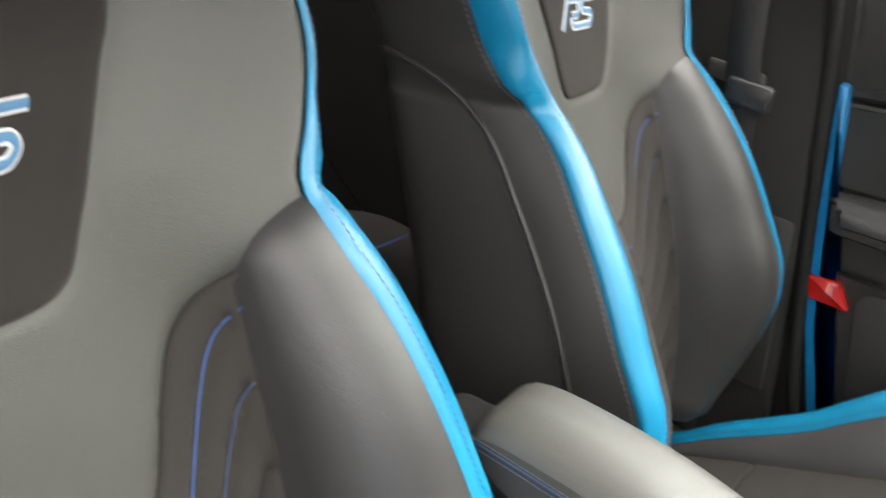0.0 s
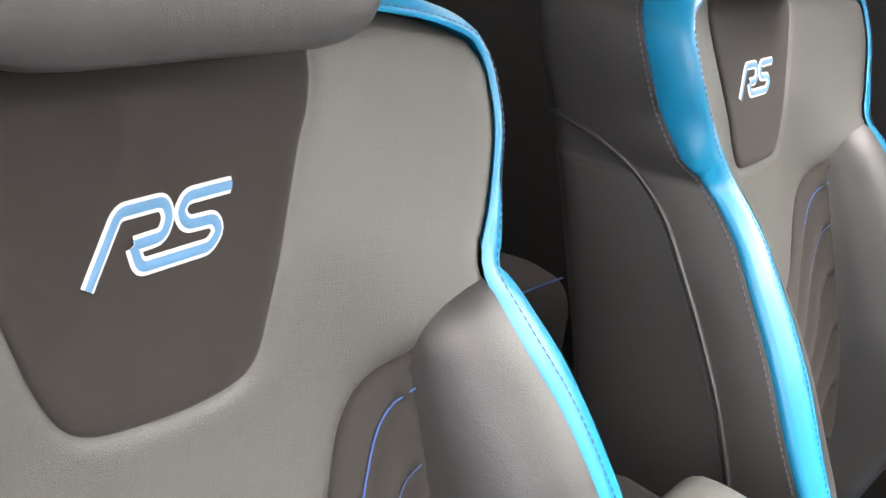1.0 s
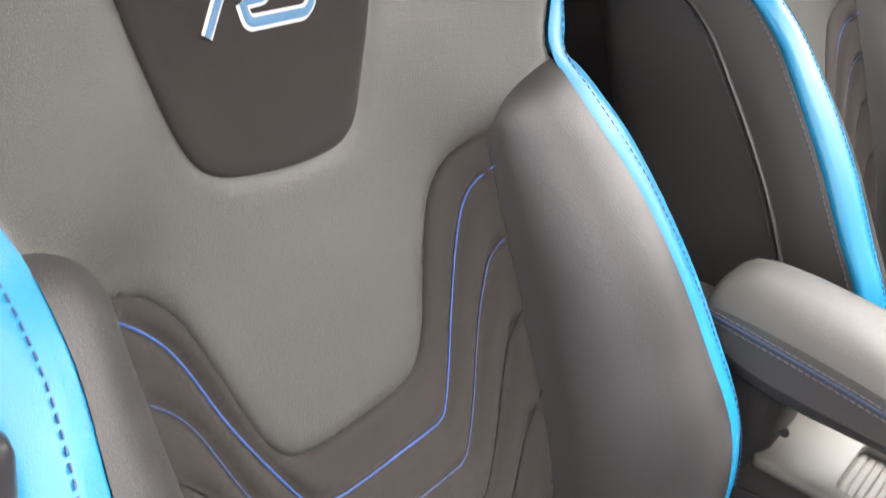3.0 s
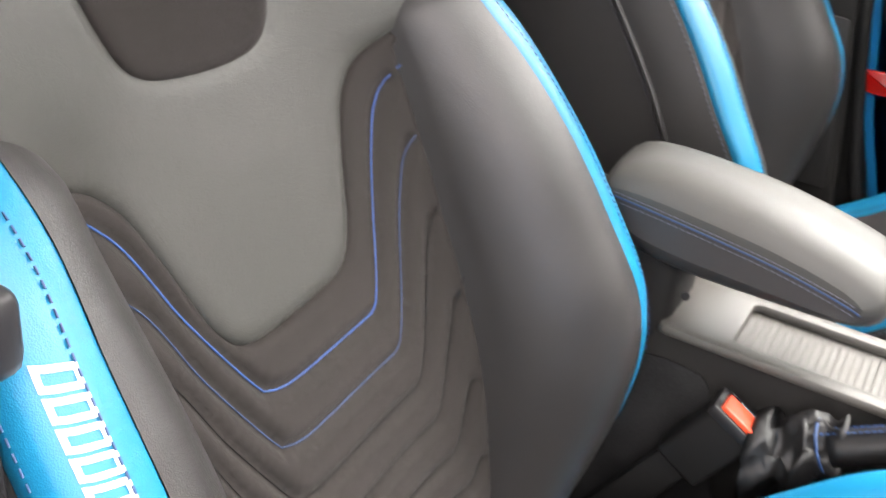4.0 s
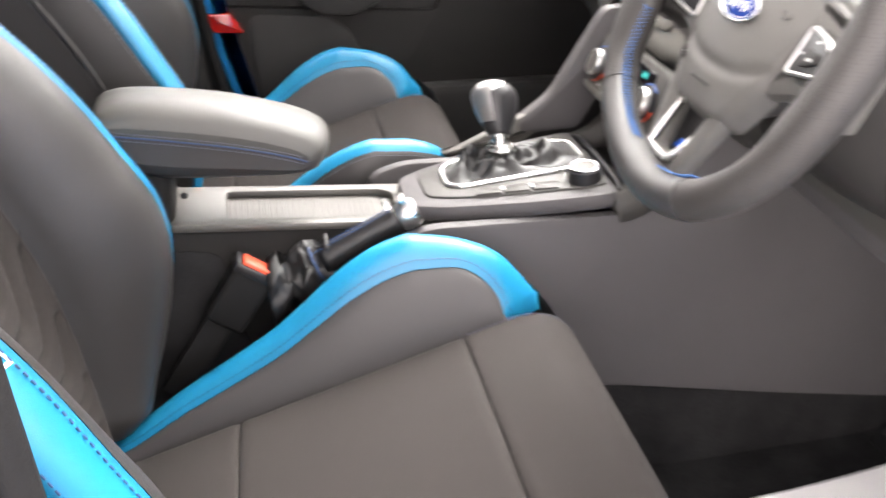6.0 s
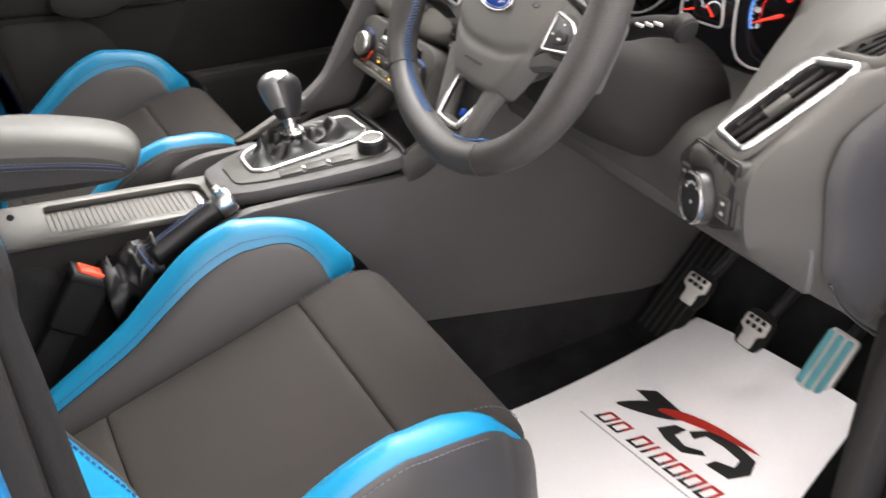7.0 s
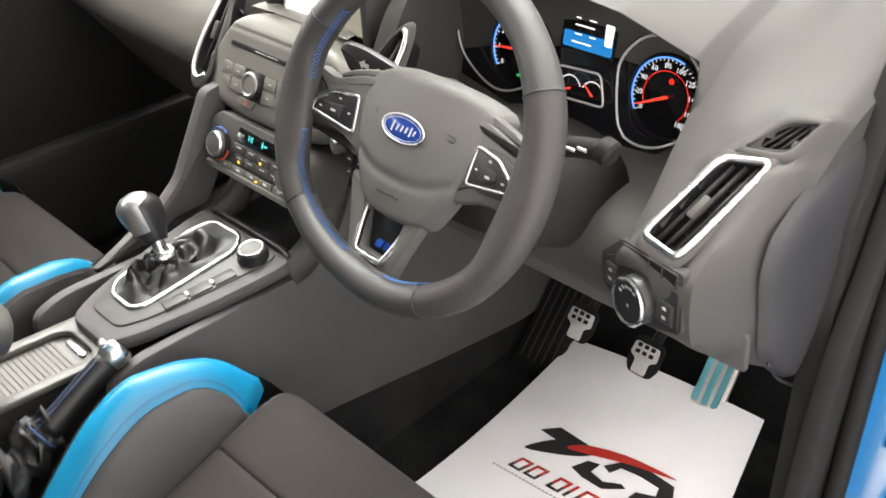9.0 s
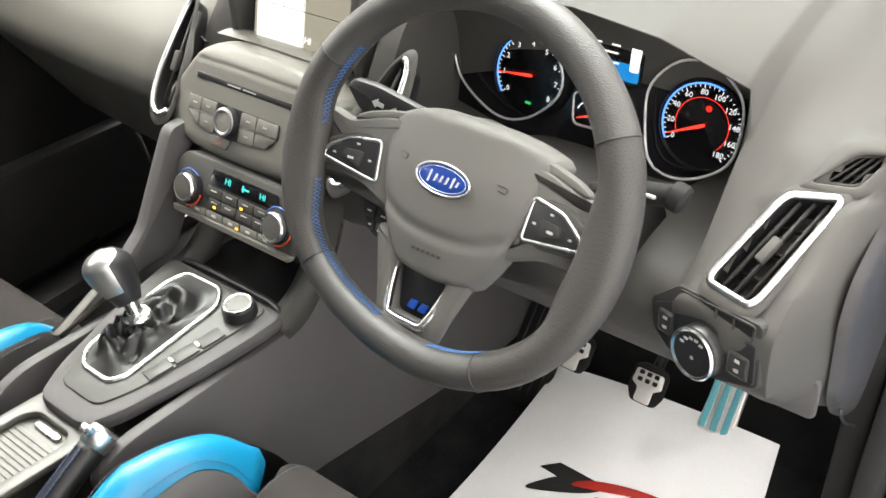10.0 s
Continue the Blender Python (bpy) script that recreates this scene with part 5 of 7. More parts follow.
def build_armrest():
    a = thing("armrest", "warm grey padded armrest with stitched seam", "armrest", (0, 0, 0))
    top = smooth([(0.100, 0.560), (0.106, 0.577), (0.126, 0.585), (0.170, 0.5825), (0.24, 0.569), (0.30, 0.550), (0.335, 0.534), (0.350, 0.519), (0.347, 0.502)], 0.008)
    seam = smooth([(0.100, 0.560), (0.16, 0.548), (0.24, 0.530), (0.30, 0.514), (0.347, 0.502)], 0.008)
    bot = smooth([(0.100, 0.560), (0.108, 0.53), (0.135, 0.503), (0.18, 0.490), (0.26, 0.483), (0.315, 0.482), (0.338, 0.488), (0.347, 0.502)], 0.008)
    y0, y1, n = 0.312, 0.412, 26

    def shell(name, prof, mat, sgn):
        rows = []
        prof = resample(prof, 0.006)
        cx, cz = 0.225, 0.535
        for j in range(n + 1):
            t = j / n
            e = min(t, 1 - t) * (y1 - y0)
            k = math.sqrt(max(0.0, 1 - (1 - min(e / 0.040, 1))**2))
            y = y0 + (y1 - y0) * t
            row = []
            for x, z in prof:
                sx = seam_z(x)
                d = z - sx
                row.append((cx + (x - cx) * (0.965 + 0.035 * k) - 0.022 * (1 - k) * max(0.0, (x - cx) / 0.125)**3, y, sx + d * (0.30 + 0.70 * k) if sgn > 0 else sx + d * (0.55 + 0.45 * k)))
            rows.append(row)
        grid(name, rows, mat, a, "warm grey leather pad" if sgn > 0 else "mid grey lower shell", toward=(0, 0, sgn))
        return rows
    sx = [p[0] for p in seam]
    sz = [p[1] for p in seam]
    seam_z = lambda x: float(np.interp(x, sx, sz))
    up = shell("pad", top, ARMLEATHER, 1)
    lo = shell("lower_shell", bot, BOLSTERGREY, -1)
    for rows, nm, mat in ((up, "pad_side", ARMLEATHER), (lo, "shell_side", BOLSTERGREY)):
        for e in (rows[0], rows[-1]):
            q = [Vector(p) for p in e]
            s = [Vector((p[0], p[1], seam_z(p[0]))) for p in e]
            grid(nm, [q, s], mat, a)
    for dz in (0.004, -0.004):
        stitches("seam_stitching", [Vector((0.225 + (x - 0.225) * 0.965 - 0.022 * max(0.0, (x - 0.225) / 0.125)**3, y0 - 0.0012, z + dz)) for x, z in seam], GREYTHREAD, a, 0.006, 0.0042, 0.0006)
    tube("seam_cord", [Vector((0.225 + (x - 0.225) * 0.965 - 0.022 * max(0.0, (x - 0.225) / 0.125)**3, y0 - 0.0002, z)) for x, z in seam], 0.0010, NAVY, a, sides=6)
    lathe("pivot_cap", [(0.004, 0), (0.004, 0.002), (0.0, 0.0025)], frame_of((0.185, 0.318, 0.478), (1, 0, 0), (0, 0, 1)), BLACK, a, "", 16)


build_armrest()

# ---- floor mat, pedals, footrest ----
def mat_z(x, y):
    """The sheet lies on the floor at the seat and slants up towards the pedals and the sill."""
    return 0.004 + max(0.0, (x - 0.75) / 0.31)**1.3 * (0.026 + 0.116 * min(max((0.20 - y) / 0.386, 0.0), 1.15))


def build_mat():
    t = thing("paper_mat", "white paper floor mat with a black and red printed mark", "floor mat", (0, 0, 0))
    c = [np.array(p) for p in ((0.66, 0.208), (1.135, 0.200), (1.068, -0.186), (0.66, -0.292))]

    def at(u, v, k=0.0):
        p = (c[0] * (1 - u) + c[1] * u) * (1 - v) + (c[3] * (1 - u) + c[2] * u) * v
        p = p + np.array((0.0, 0.020 * math.sin(math.pi * u) * (v - 0.5)))
        return Vector((p[0], p[1], mat_z(p[0], p[1]) + k))
    top = [[at(i / 40, j / 30) for j in range(31)] for i in range(41)]
    grid("paper_sheet", top, PAPER, t, toward=(0, 0, 1))
    grid("paper_underside", [[p - Vector((0, 0, 0.0015)) for p in r] for r in top], PAPER, t, toward=(0, 0, -1))
    # print: laid out along the sheet, a for the reading direction, b for the height of the characters
    o, ua = np.array((0.8625, 0.110)), np.array((0.008, -0.256))
    ub = np.array((0.0440, 0.0))

    def ink(name, poly, mat, k=0.0012):
        vs = []
        for a, b in resample(poly, 0.05, True):
            p = o + ua * a + ub * b
            vs.append(Vector((p[0], p[1], mat_z(p[0], p[1]) + k)))
        link(name, vs, [tuple(range(len(vs)))], mat, t, flat=True, toward=(0, 0, 1))
    for k, a in enumerate((0.0, 0.115, 0.285, 0.405, 0.470, 0.585, 0.700, 0.815)):
        wide = 0.022 if k == 3 else 0.092
        for z0, z1, mt in ((0.0, 0.22, INKBLACK), (0.22, 0.52, INKRED)):
            for b in ((0.0,) if k == 3 else (0.0, wide - 0.020)):
                ink("print_bar", [(a + b + 0.09 * z0, z0), (a + b + 0.022 + 0.09 * z0, z0), (a + b + 0.022 + 0.09 * z1, z1), (a + b + 0.09 * z1, z1)], mt)
        if k != 3:
            for z0, mt in ((0.0, INKBLACK), (0.43, INKRED)):
                ink("print_bar", [(a + 0.022 + 0.09 * z0, z0), (a + wide - 0.022 + 0.09 * z0, z0), (a + wide - 0.022 + 0.09 * (z0 + 0.09), z0 + 0.09), (a + 0.022 + 0.09 * (z0 + 0.09), z0 + 0.09)], mt, 0.0013)
    # swept mark above the blocks
    ink("print_swoosh", [(0.0, 1.78), (0.10, 2.16), (0.37, 1.92), (0.29, 1.50)], INKBLACK)
    ink("print_swoosh", smooth([(0.01, 0.88), (0.08, 1.42), (0.18, 1.74), (0.43, 1.98), (0.38, 1.58), (0.23, 1.22)], 0.05, True), INKBLACK, 0.0016)
    ink("print_swoosh", smooth([(0.21, 1.52), (0.34, 1.92), (0.60, 2.10), (0.92, 1.98), (0.62, 1.86), (0.38, 1.64)], 0.05, True), INKRED, 0.0020)
    ink("print_swoosh", [(0.34, 1.00), (0.40, 1.44), (0.48, 1.50), (0.46, 1.14), (0.56, 1.02), (0.66, 1.20), (0.70, 1.12), (0.58, 0.78), (0.44, 0.84)], INKBLACK)
    ink("print_swoosh", [(0.56, 1.36), (0.60, 1.66), (0.73, 1.66), (0.86, 1.56), (0.87, 1.30), (0.76, 1.16), (0.74, 0.90), (0.90, 0.92), (0.97, 1.36), (0.93, 1.78), (0.74, 1.96), (0.58, 1.86), (0.50, 1.50)], INKBLACK)
    for a in np.linspace(-0.08, 0.86, 34):
        ink("print_small_bar", [(a, -0.22), (a + 0.02, -0.22), (a + 0.02, -0.16), (a, -0.16)], INKGREY)


build_mat()


def build_pedal(x, y, z, big=False):
    p = thing("pedal", "brushed steel pedal with black rubber studs", "pedal", (x, y, z), "pedals")
    m = frame_of((0, 0, 0), (0, -1, 0), (0.62, 0, 0.78))
    if not big:
        slab("pad", rounded([(-0.018, -0.028), (0.018, -0.028), (0.027, -0.012), (0.027, 0.022), (0.016, 0.030), (-0.016, 0.030), (-0.027, 0.022), (-0.027, -0.012)], 0.006), 0.008, m, RUBBER, p, "black rubber pad", 0.003)
        slab("pad_plate", rounded([(-0.012, -0.026), (0.012, -0.026), (0.012, -0.006), (0.023, 0.0), (0.021, 0.020), (-0.021, 0.020), (-0.023, 0.0), (-0.012, -0.006)], 0.004), 0.004, m @ Matrix.Translation((0, 0, 0.007)), STEEL, p, "brushed steel plate", 0.0015)
        for i in range(3):
            for j in range(2):
                box("stud", (0.007, 0.006, 0.003), m @ Matrix.Translation((-0.0115 + 0.0115 * i, 0.006 + 0.010 * j, 0.0118)), RUBBER, p, "", 0.001)
        tube("pedal_arm", smooth([m @ Vector((0, 0.0, -0.004)), (0.10, 0, 0.08), (0.16, 0, 0.24), (0.17, 0, 0.34)], 0.02), 0.008, BLACK, p, "black pedal arm")
    else:
        slab("pad", rounded([(-0.026, -0.034), (0.026, -0.034), (0.024, 0.060), (-0.022, 0.060)], 0.008), 0.010, m, STEEL, p, "brushed steel throttle plate", 0.003)
        for u in (-0.018, -0.002, 0.014):
            slab("film_strip", rect(0.010, 0.084, 0.003, u, 0.012), 0.0025, m @ Matrix.Translation((0, 0, 0.0098)), TEALFILM, p, "teal protective film", 0.001)
        tube("pedal_arm", smooth([m @ Vector((0, 0.03, -0.004)), (0.12, 0, 0.12), (0.15, 0, 0.3)], 0.02), 0.008, BLACK, p, "black pedal arm")


build_pedal(1.056, 0.121, 0.166)
build_pedal(1.062, 0.005, 0.158)
build_pedal(1.092, -0.095, 0.140, True)

fr = thing("footrest", "ribbed black footrest beside the tunnel", "footrest", (0, 0, 0))
fm = frame_of((1.09, 0.235, 0.02), (0, -1, 0), (0.70, 0, 0.71))
slab("footrest_plate", rect(0.085, 0.24, 0.01, 0, 0.08), 0.012, fm, RUBBER, fr, "", 0.003)
for k in range(5):
    box("footrest_rib", (0.0022, 0.20, 0.004), fm @ Matrix.Translation((-0.030 + 0.015 * k, 0.08, 0.013)), PLASTIC, fr, "grey rib", 0.001)

# ---- steering wheel and column ----
WM = frame_of((0.656, 0.011, 0.707), (0, -1, 0), (0.5, 0, 0.866))


def build_wheel():
    w = thing("steering_wheel", "black leather flat-bottomed steering wheel with blue stitching", "steering wheel", (0, 0, 0))
    R = 0.1666
    up = WM.to_3x3() @ Vector((0, 0, 1))

    def rim(a):
        low = math.degrees(a) % 360 - 193
        k = R - 0.027 * math.exp(-(low / 52)**2)
        return k * math.sin(a), k * math.cos(a)
    rows, inner = [], []
    n = 120
    for i in range(n + 1):
        a = 2 * math.pi * i / n
        u, v = rim(a)
        p0, p1 = rim(a - 0.02), rim(a + 0.02)
        t = Vector((p1[0] - p0[0], p1[1] - p0[1], 0)).normalized()
        out = Vector((-t.y, t.x, 0))
        if out.dot(Vector((u, v, 0))) < 0:
            out = -out
        deg = math.degrees(a) % 360
        thumb = max(0, 1 - min(abs(deg - 64), abs(deg - 296)) / 20)
        r = 0.0156 + 0.0016 * thumb
        wide = 0.012 * math.exp(-((min(abs(deg - 95), abs(deg - 265))) / 20)**4)
        sec = []
        for k in range(20):
            b = 2 * math.pi * k / 20
            c = math.cos(b)
            sec.append(WM @ (Vector((u, v, 0)) + out * (r * 1.05 * c + (wide * c if c < -0.1 else 0.0)) + Vector((0, 0, r * 1.08 * math.sin(b)))))
        rows.append(sec)
        inner.append(WM @ (Vector((u, v, 0)) - out * (r * 1.07 + wide) + Vector((0, 0, r * 0.28))))
    cuts = (0, 20, 49, 76, 100, 120)
    for a, b in zip(cuts, cuts[1:]):
        grip = a in (20, 76)
        grid("rim", rows[a:b + 1], PERFORATED if grip else WHEELLEATHER, w, "perforated black leather grip" if grip else "black leather rim section", wrap=True)
    for c in (20, 49, 76, 100):
        cen = sum(rows[c], Vector()) / 20
        tube("rim_seam", [cen + (p - cen) * 1.004 for p in rows[c]], 0.0009, BLACK, w, sides=5, closed=True)
    for a, b in ((48, 56), (64, 86), (93, 104)):
        for ph in (0, 1):
            cross = []
            for i in range(a * 2, b * 2):
                p = inner[i // 2].lerp(inner[i // 2 + 1], 0.5 * (i % 2))
                cross.append(p + (0.0052 if (i + ph) % 2 else -0.0038) * up)
            tube("rim_stitching", cross, 0.00055, WHEELTHREAD, w, "blue cross stitching", 4)
    # side arms with their switch pads; the pads turn a little towards the middle
    for s in (-1, 1):
        arm = rounded([(s * 0.045, 0.050), (s * 0.090, 0.043), (s * 0.126, 0.031), (s * 0.158, 0.038), (s * 0.160, -0.034), (s * 0.132, -0.029), (s * 0.100, -0.028), (s * 0.050, -0.046)], 0.010)
        slab("spoke", arm, 0.022, WM @ Matrix.Translation((0, 0, -0.036)), WHEELGREY, w, "dark grey spoke", 0.009)
        pm = WM @ Matrix.Translation((s * 0.108, 0.0, -0.0100)) @ Matrix.Rotation(radians(-9 * s), 4, "Y")
        pad = rounded([(s * -0.026, 0.021), (s * 0.006, 0.016), (s * 0.027, 0.003), (s * 0.031, -0.007), (s * -0.029, -0.016)], 0.005)
        sp = slab("switch_pad", pad, 0.008, pm @ Matrix.Translation((0, 0, -0.006)), BLACK, w, "dark switch pad", 0.002)
        slab("switch_surround", rounded([(s * -0.032, 0.027), (s * 0.008, 0.022), (s * 0.034, 0.008), (s * 0.038, -0.013), (s * -0.034, -0.023)], 0.007), 0.008, pm @ Matrix.Translation((0, 0, -0.0095)), DASH, sp, "grey switch surround", 0.003)
        tube("switch_bezel", [pm @ Vector((p[0], p[1], 0.0012)) for p in pad], 0.0018, CHROME, sp, "satin chrome bezel", 8, True)
        slab("switch_centre", rounded([(s * -0.012, 0.007), (s * 0.008, 0.006), (s * 0.011, -0.002), (s * -0.010, -0.008)], 0.003), 0.003, pm @ Matrix.Translation((0, 0, 0.0014)), PLASTIC, sp, "black switch", 0.001)
        for du, dv in ((-0.019, 0.001), (0.019, -0.001), (-0.004, 0.0125), (0.0, -0.0118)):
            box("switch_mark", (0.0032, 0.0018, 0.0006), pm @ Matrix.Translation((s * du, dv, 0.0024)), SILVER, sp, "", 0)
        box("switch_mark", (0.006, 0.0022, 0.0006), pm @ Matrix.Translation((0, -0.001, 0.0047)), SILVER, sp, "", 0)
    # lower fork, a little off the middle as the wheel stands turned
    fo = WM @ Matrix.Translation((-0.006, 0, 0)) @ Matrix.Rotation(radians(-2.0), 4, "Z")
    hole = rounded([(-0.030, -0.066), (0.030, -0.066), (0.0255, -0.095), (0.0175, -0.118), (-0.0175, -0.118), (-0.0255, -0.095)], 0.005)
    slab("lower_spoke", rounded([(-0.060, -0.050), (0.060, -0.050), (0.040, -0.108), (0.030, -0.146), (-0.030, -0.146), (-0.040, -0.108)], 0.008), 0.018, fo @ Matrix.Translation((0, 0, -0.030)), WHEELGREY, w, "dark grey lower spoke", 0.006, hole)
    slab("spoke_backing", rounded([(-0.034, -0.066), (0.034, -0.066), (0.020, -0.121), (-0.020, -0.121)], 0.004), 0.004, fo @ Matrix.Translation((0, 0, -0.034)), BLACK, w, "", 0.001)
    forked = [(-0.0330, -0.066, -0.022), (-0.0285, -0.092, -0.0165), (-0.0215, -0.1165, -0.0100), (-0.0160, -0.1215, -0.0085), (0.0160, -0.1215, -0.0085), (0.0215, -0.1165, -0.0100), (0.0285, -0.092, -0.0165), (0.0330, -0.066, -0.022)]
    rows = []
    F = [Vector(p) for p in smooth(forked, 0.005)]
    for i, p in enumerate(F):
        t = (F[min(i + 1, len(F) - 1)] - F[max(i - 1, 0)]).normalized()
        o = Vector((t.y, -t.x, 0)).normalized()
        rows.append([fo @ (p + o * a + Vector((0, 0, b))) for a, b in ((-0.0035, -0.004), (-0.0032, 0.0006), (-0.0018, 0.0016), (0.0018, 0.0016), (0.0032, 0.0006), (0.0035, -0.004))])
    grid("fork_bezel", rows, CHROME, w, "satin chrome fork trim", wrap=True, caps=True)
    for k in range(2):
        slab("fork_mark", rounded([(-0.012 + 0.012 * k, -0.1145), (-0.003 + 0.012 * k, -0.1145), (0.0 + 0.012 * k, -0.1055), (-0.009 + 0.012 * k, -0.1055)], 0.002), 0.002, fo @ Matrix.Translation((0, 0, -0.029)), MARKBLUE, w, "small blue mark", 0.0006)
    # airbag cover: a deep pillow that falls away to its upper corners
    half = smooth([(0.0, 0.066), (0.040, 0.0645), (0.072, 0.058), (0.089, 0.048), (0.085, 0.024), (0.077, -0.006), (0.067, -0.036), (0.050, -0.066), (0.037, -0.077), (0.0, -0.081)], 0.008)
    out = [np.array(p) for p in half] + [np.array((-p[0], p[1])) for p in half[::-1][1:-1]]

    def dome(u, v, k):
        fall = 0.013 * (u / 0.085)**2 + 0.016 * max(0.0, v / 0.066)**2 * (0.5 + (u / 0.085)**2) + 0.010 * max(0.0, -v / 0.08)**2
        return WM @ Vector((u + 0.004, v, 0.0015 + k - fall))
    panel("airbag_cover", out, dome, WHEELGREY, w, 0.022, 0.009, 0.004, [smooth([(-0.068, -0.022), (-0.03, -0.036), (0.03, -0.036), (0.068, -0.022)], 0.006)], 0.0022, 0.0045, label="charcoal airbag cover", toward=up)
    for s in (-1, 1):
        slab("cover_cheek", rounded([(s * 0.045, 0.056), (s * 0.086, 0.050), (s * 0.112, 0.043), (s * 0.130, 0.034), (s * 0.114, 0.020), (s * 0.060, 0.016)], 0.008), 0.014, WM @ Matrix.Translation((0, 0, -0.034)), WHEELGREY, w, "charcoal carrier behind the cover", 0.006)
    lathe("hub", [(0.055, -0.07), (0.066, -0.05), (0.064, -0.030), (0.02, -0.026)], WM, PLASTIC, w, "", 28)
    em = WM @ Matrix.Translation((0.001, 0.0105, -0.0002))
    oval = lambda a, b: [(a * math.cos(t), b * math.sin(t)) for t in (2 * math.pi * i / 40 for i in range(40))]
    bg = slab("badge", oval(0.0275, 0.0125), 0.003, em, OVAL, w, "deep blue oval badge", 0.001)
    tube("badge_rim", [em @ Vector((p[0], p[1], 0.0026)) for p in oval(0.0280, 0.0130)], 0.0012, CHROME, bg, "chrome badge rim", 8, True)
    tube("badge_line", [em @ Vector((p[0], p[1], 0.0030)) for p in oval(0.0245, 0.0102)], 0.0004, CHROME, bg, "thin chrome line", 6, True)
    for k, (u, h) in enumerate(((-0.014, 0.0105), (-0.0075, 0.0065), (-0.0015, 0.0060), (0.0045, 0.0065), (0.0105, 0.0095), (0.0155, 0.0050))):
        slab("badge_bar", rounded([(u - 0.0012, -h / 2), (u + 0.0006, -h / 2), (u + 0.0026, h / 2), (u + 0.0008, h / 2)], 0.0006, 2), 0.0006, em @ Matrix.Translation((0, 0, 0.0028)), SILVER, bg, "plain silver stroke", 0)
    for s in (-1, 1):
        tube("horn_mark", [dome(s * 0.052 + u, 0.018 + v, 0.0002) for u, v in ((-0.005, 0.003), (0.003, 0.0025), (0.005, 0.0), (0.003, -0.0025), (-0.004, -0.001))], 0.0005, BLACK, w, sides=4)
    for k in range(6):
        box("cover_mark", (0.0040, 0.0024, 0.0005), WM @ Matrix.Translation((-0.014 + 0.0055 * k, -0.0545, -0.0030)), PLASTIC, w, "", 0)


build_wheel()


def build_column():
    c = thing("steering_column", "dark grey plastic steering column shroud with stalks", "steering column", (0, 0, 0))
    rows = []
    for j, (x, zc, hw, hh) in enumerate(((0.700, 0.652, 0.045, 0.034), (0.712, 0.640, 0.072, 0.054), (0.75, 0.618, 0.092, 0.064), (0.80, 0.592, 0.098, 0.070), (0.88, 0.566, 0.100, 0.074))):
        row = []
        for i in range(32):
            a = 2 * math.pi * i / 32
            e = lambda s: math.copysign(abs(s)**0.7, s)
            row.append((x, 0.010 + hw * e(math.cos(a)), zc + hh * e(math.sin(a))))
        rows.append(row)
    grid("shroud", rows, TRIM, c, "dark grey column shroud", wrap=True, caps=True)
    # right stalk with ring, left stalk with flat paddle
    tube("wiper_stalk", smooth([(0.745, -0.085, 0.690), (0.745, -0.12, 0.704), (0.744, -0.160, 0.714)], 0.006), 0.0100, RUBBER, c, "dark stalk", 14)
    lathe("stalk_ring", [(0.0112, -0.006), (0.0126, -0.003), (0.0126, 0.006), (0.010, 0.009), (0.0, 0.010)], frame_of((0.744, -0.162, 0.7145), (1, 0, 0), (0, -0.3, 0.95)) , RUBBER, c, "black stalk end", 24)
    for k in range(3):
        box("stalk_mark", (0.002, 0.010, 0.003), pose(0.7325, -0.118 - 0.013 * k, 0.707 + 0.004 * k), SILVER, c, "", 0.0005)
    sm = frame_of((0.740, 0.098, 0.706), (0.12, -0.95, -0.26), (0.35, 0, 0.93))
    paddle = rounded([(0.030, -0.013), (-0.060, -0.014), (-0.082, 0.004), (-0.076, 0.014), (-0.050, 0.018), (0.030, 0.016)], 0.008)
    slab("indicator_stalk", paddle, 0.016, sm, BLACK, c, "satin black indicator stalk", 0.006)
    for u in (-0.024, -0.044):
        slab("stalk_arrow", [(-0.006, 0), (0.0, 0.005), (0.0, 0.0022), (0.007, 0.0022), (0.007, -0.0022), (0, -0.0022), (0, -0.005)], 0.0008, sm @ Matrix.Translation((u, 0.002, 0.0159)), SILVER, c, "", 0)
    pm = WM @ Matrix.Translation((-0.080, -0.046, -0.028))
    slab("switch_pod", rounded([(-0.024, 0.020), (0.018, 0.018), (0.018, -0.024), (-0.004, -0.020), (-0.020, -0.002)], 0.004), 0.012, pm @ Matrix.Translation((0, 0, -0.014)), BLACK, c, "black switch pod", 0.003)
    for u, v, w2, h2 in ((-0.012, 0.013, 0.018, 0.009), (0.009, 0.012, 0.016, 0.009), (-0.008, 0.001, 0.012, 0.012), (0.009, 0.000, 0.014, 0.012), (0.009, -0.014, 0.014, 0.012), (-0.004, -0.011, 0.008, 0.009)):
        sw = box("pod_switch", (w2, h2, 0.004), pm @ Matrix.Translation((u, v, -0.001)), PLASTIC, c, "dark switch", 0.0012)
        box("switch_mark", (w2 * 0.4, 0.0016, 0.0004), pm @ Matrix.Translation((u, v, 0.0012)), SILVER, sw, "", 0)


build_column()


# ---- dashboard ----
# openings of the driver's vents: lower inner, lower outer, upper outer, upper inner
VENTS = [[(0.781, -0.180, 0.612), (0.766, -0.229, 0.613), (0.866, -0.259, 0.677), (0.854, -0.213, 0.672)],
         [(0.867, -0.226, 0.683), (0.877, -0.262, 0.685), (0.906, -0.278, 0.706), (0.896, -0.252, 0.703)]]


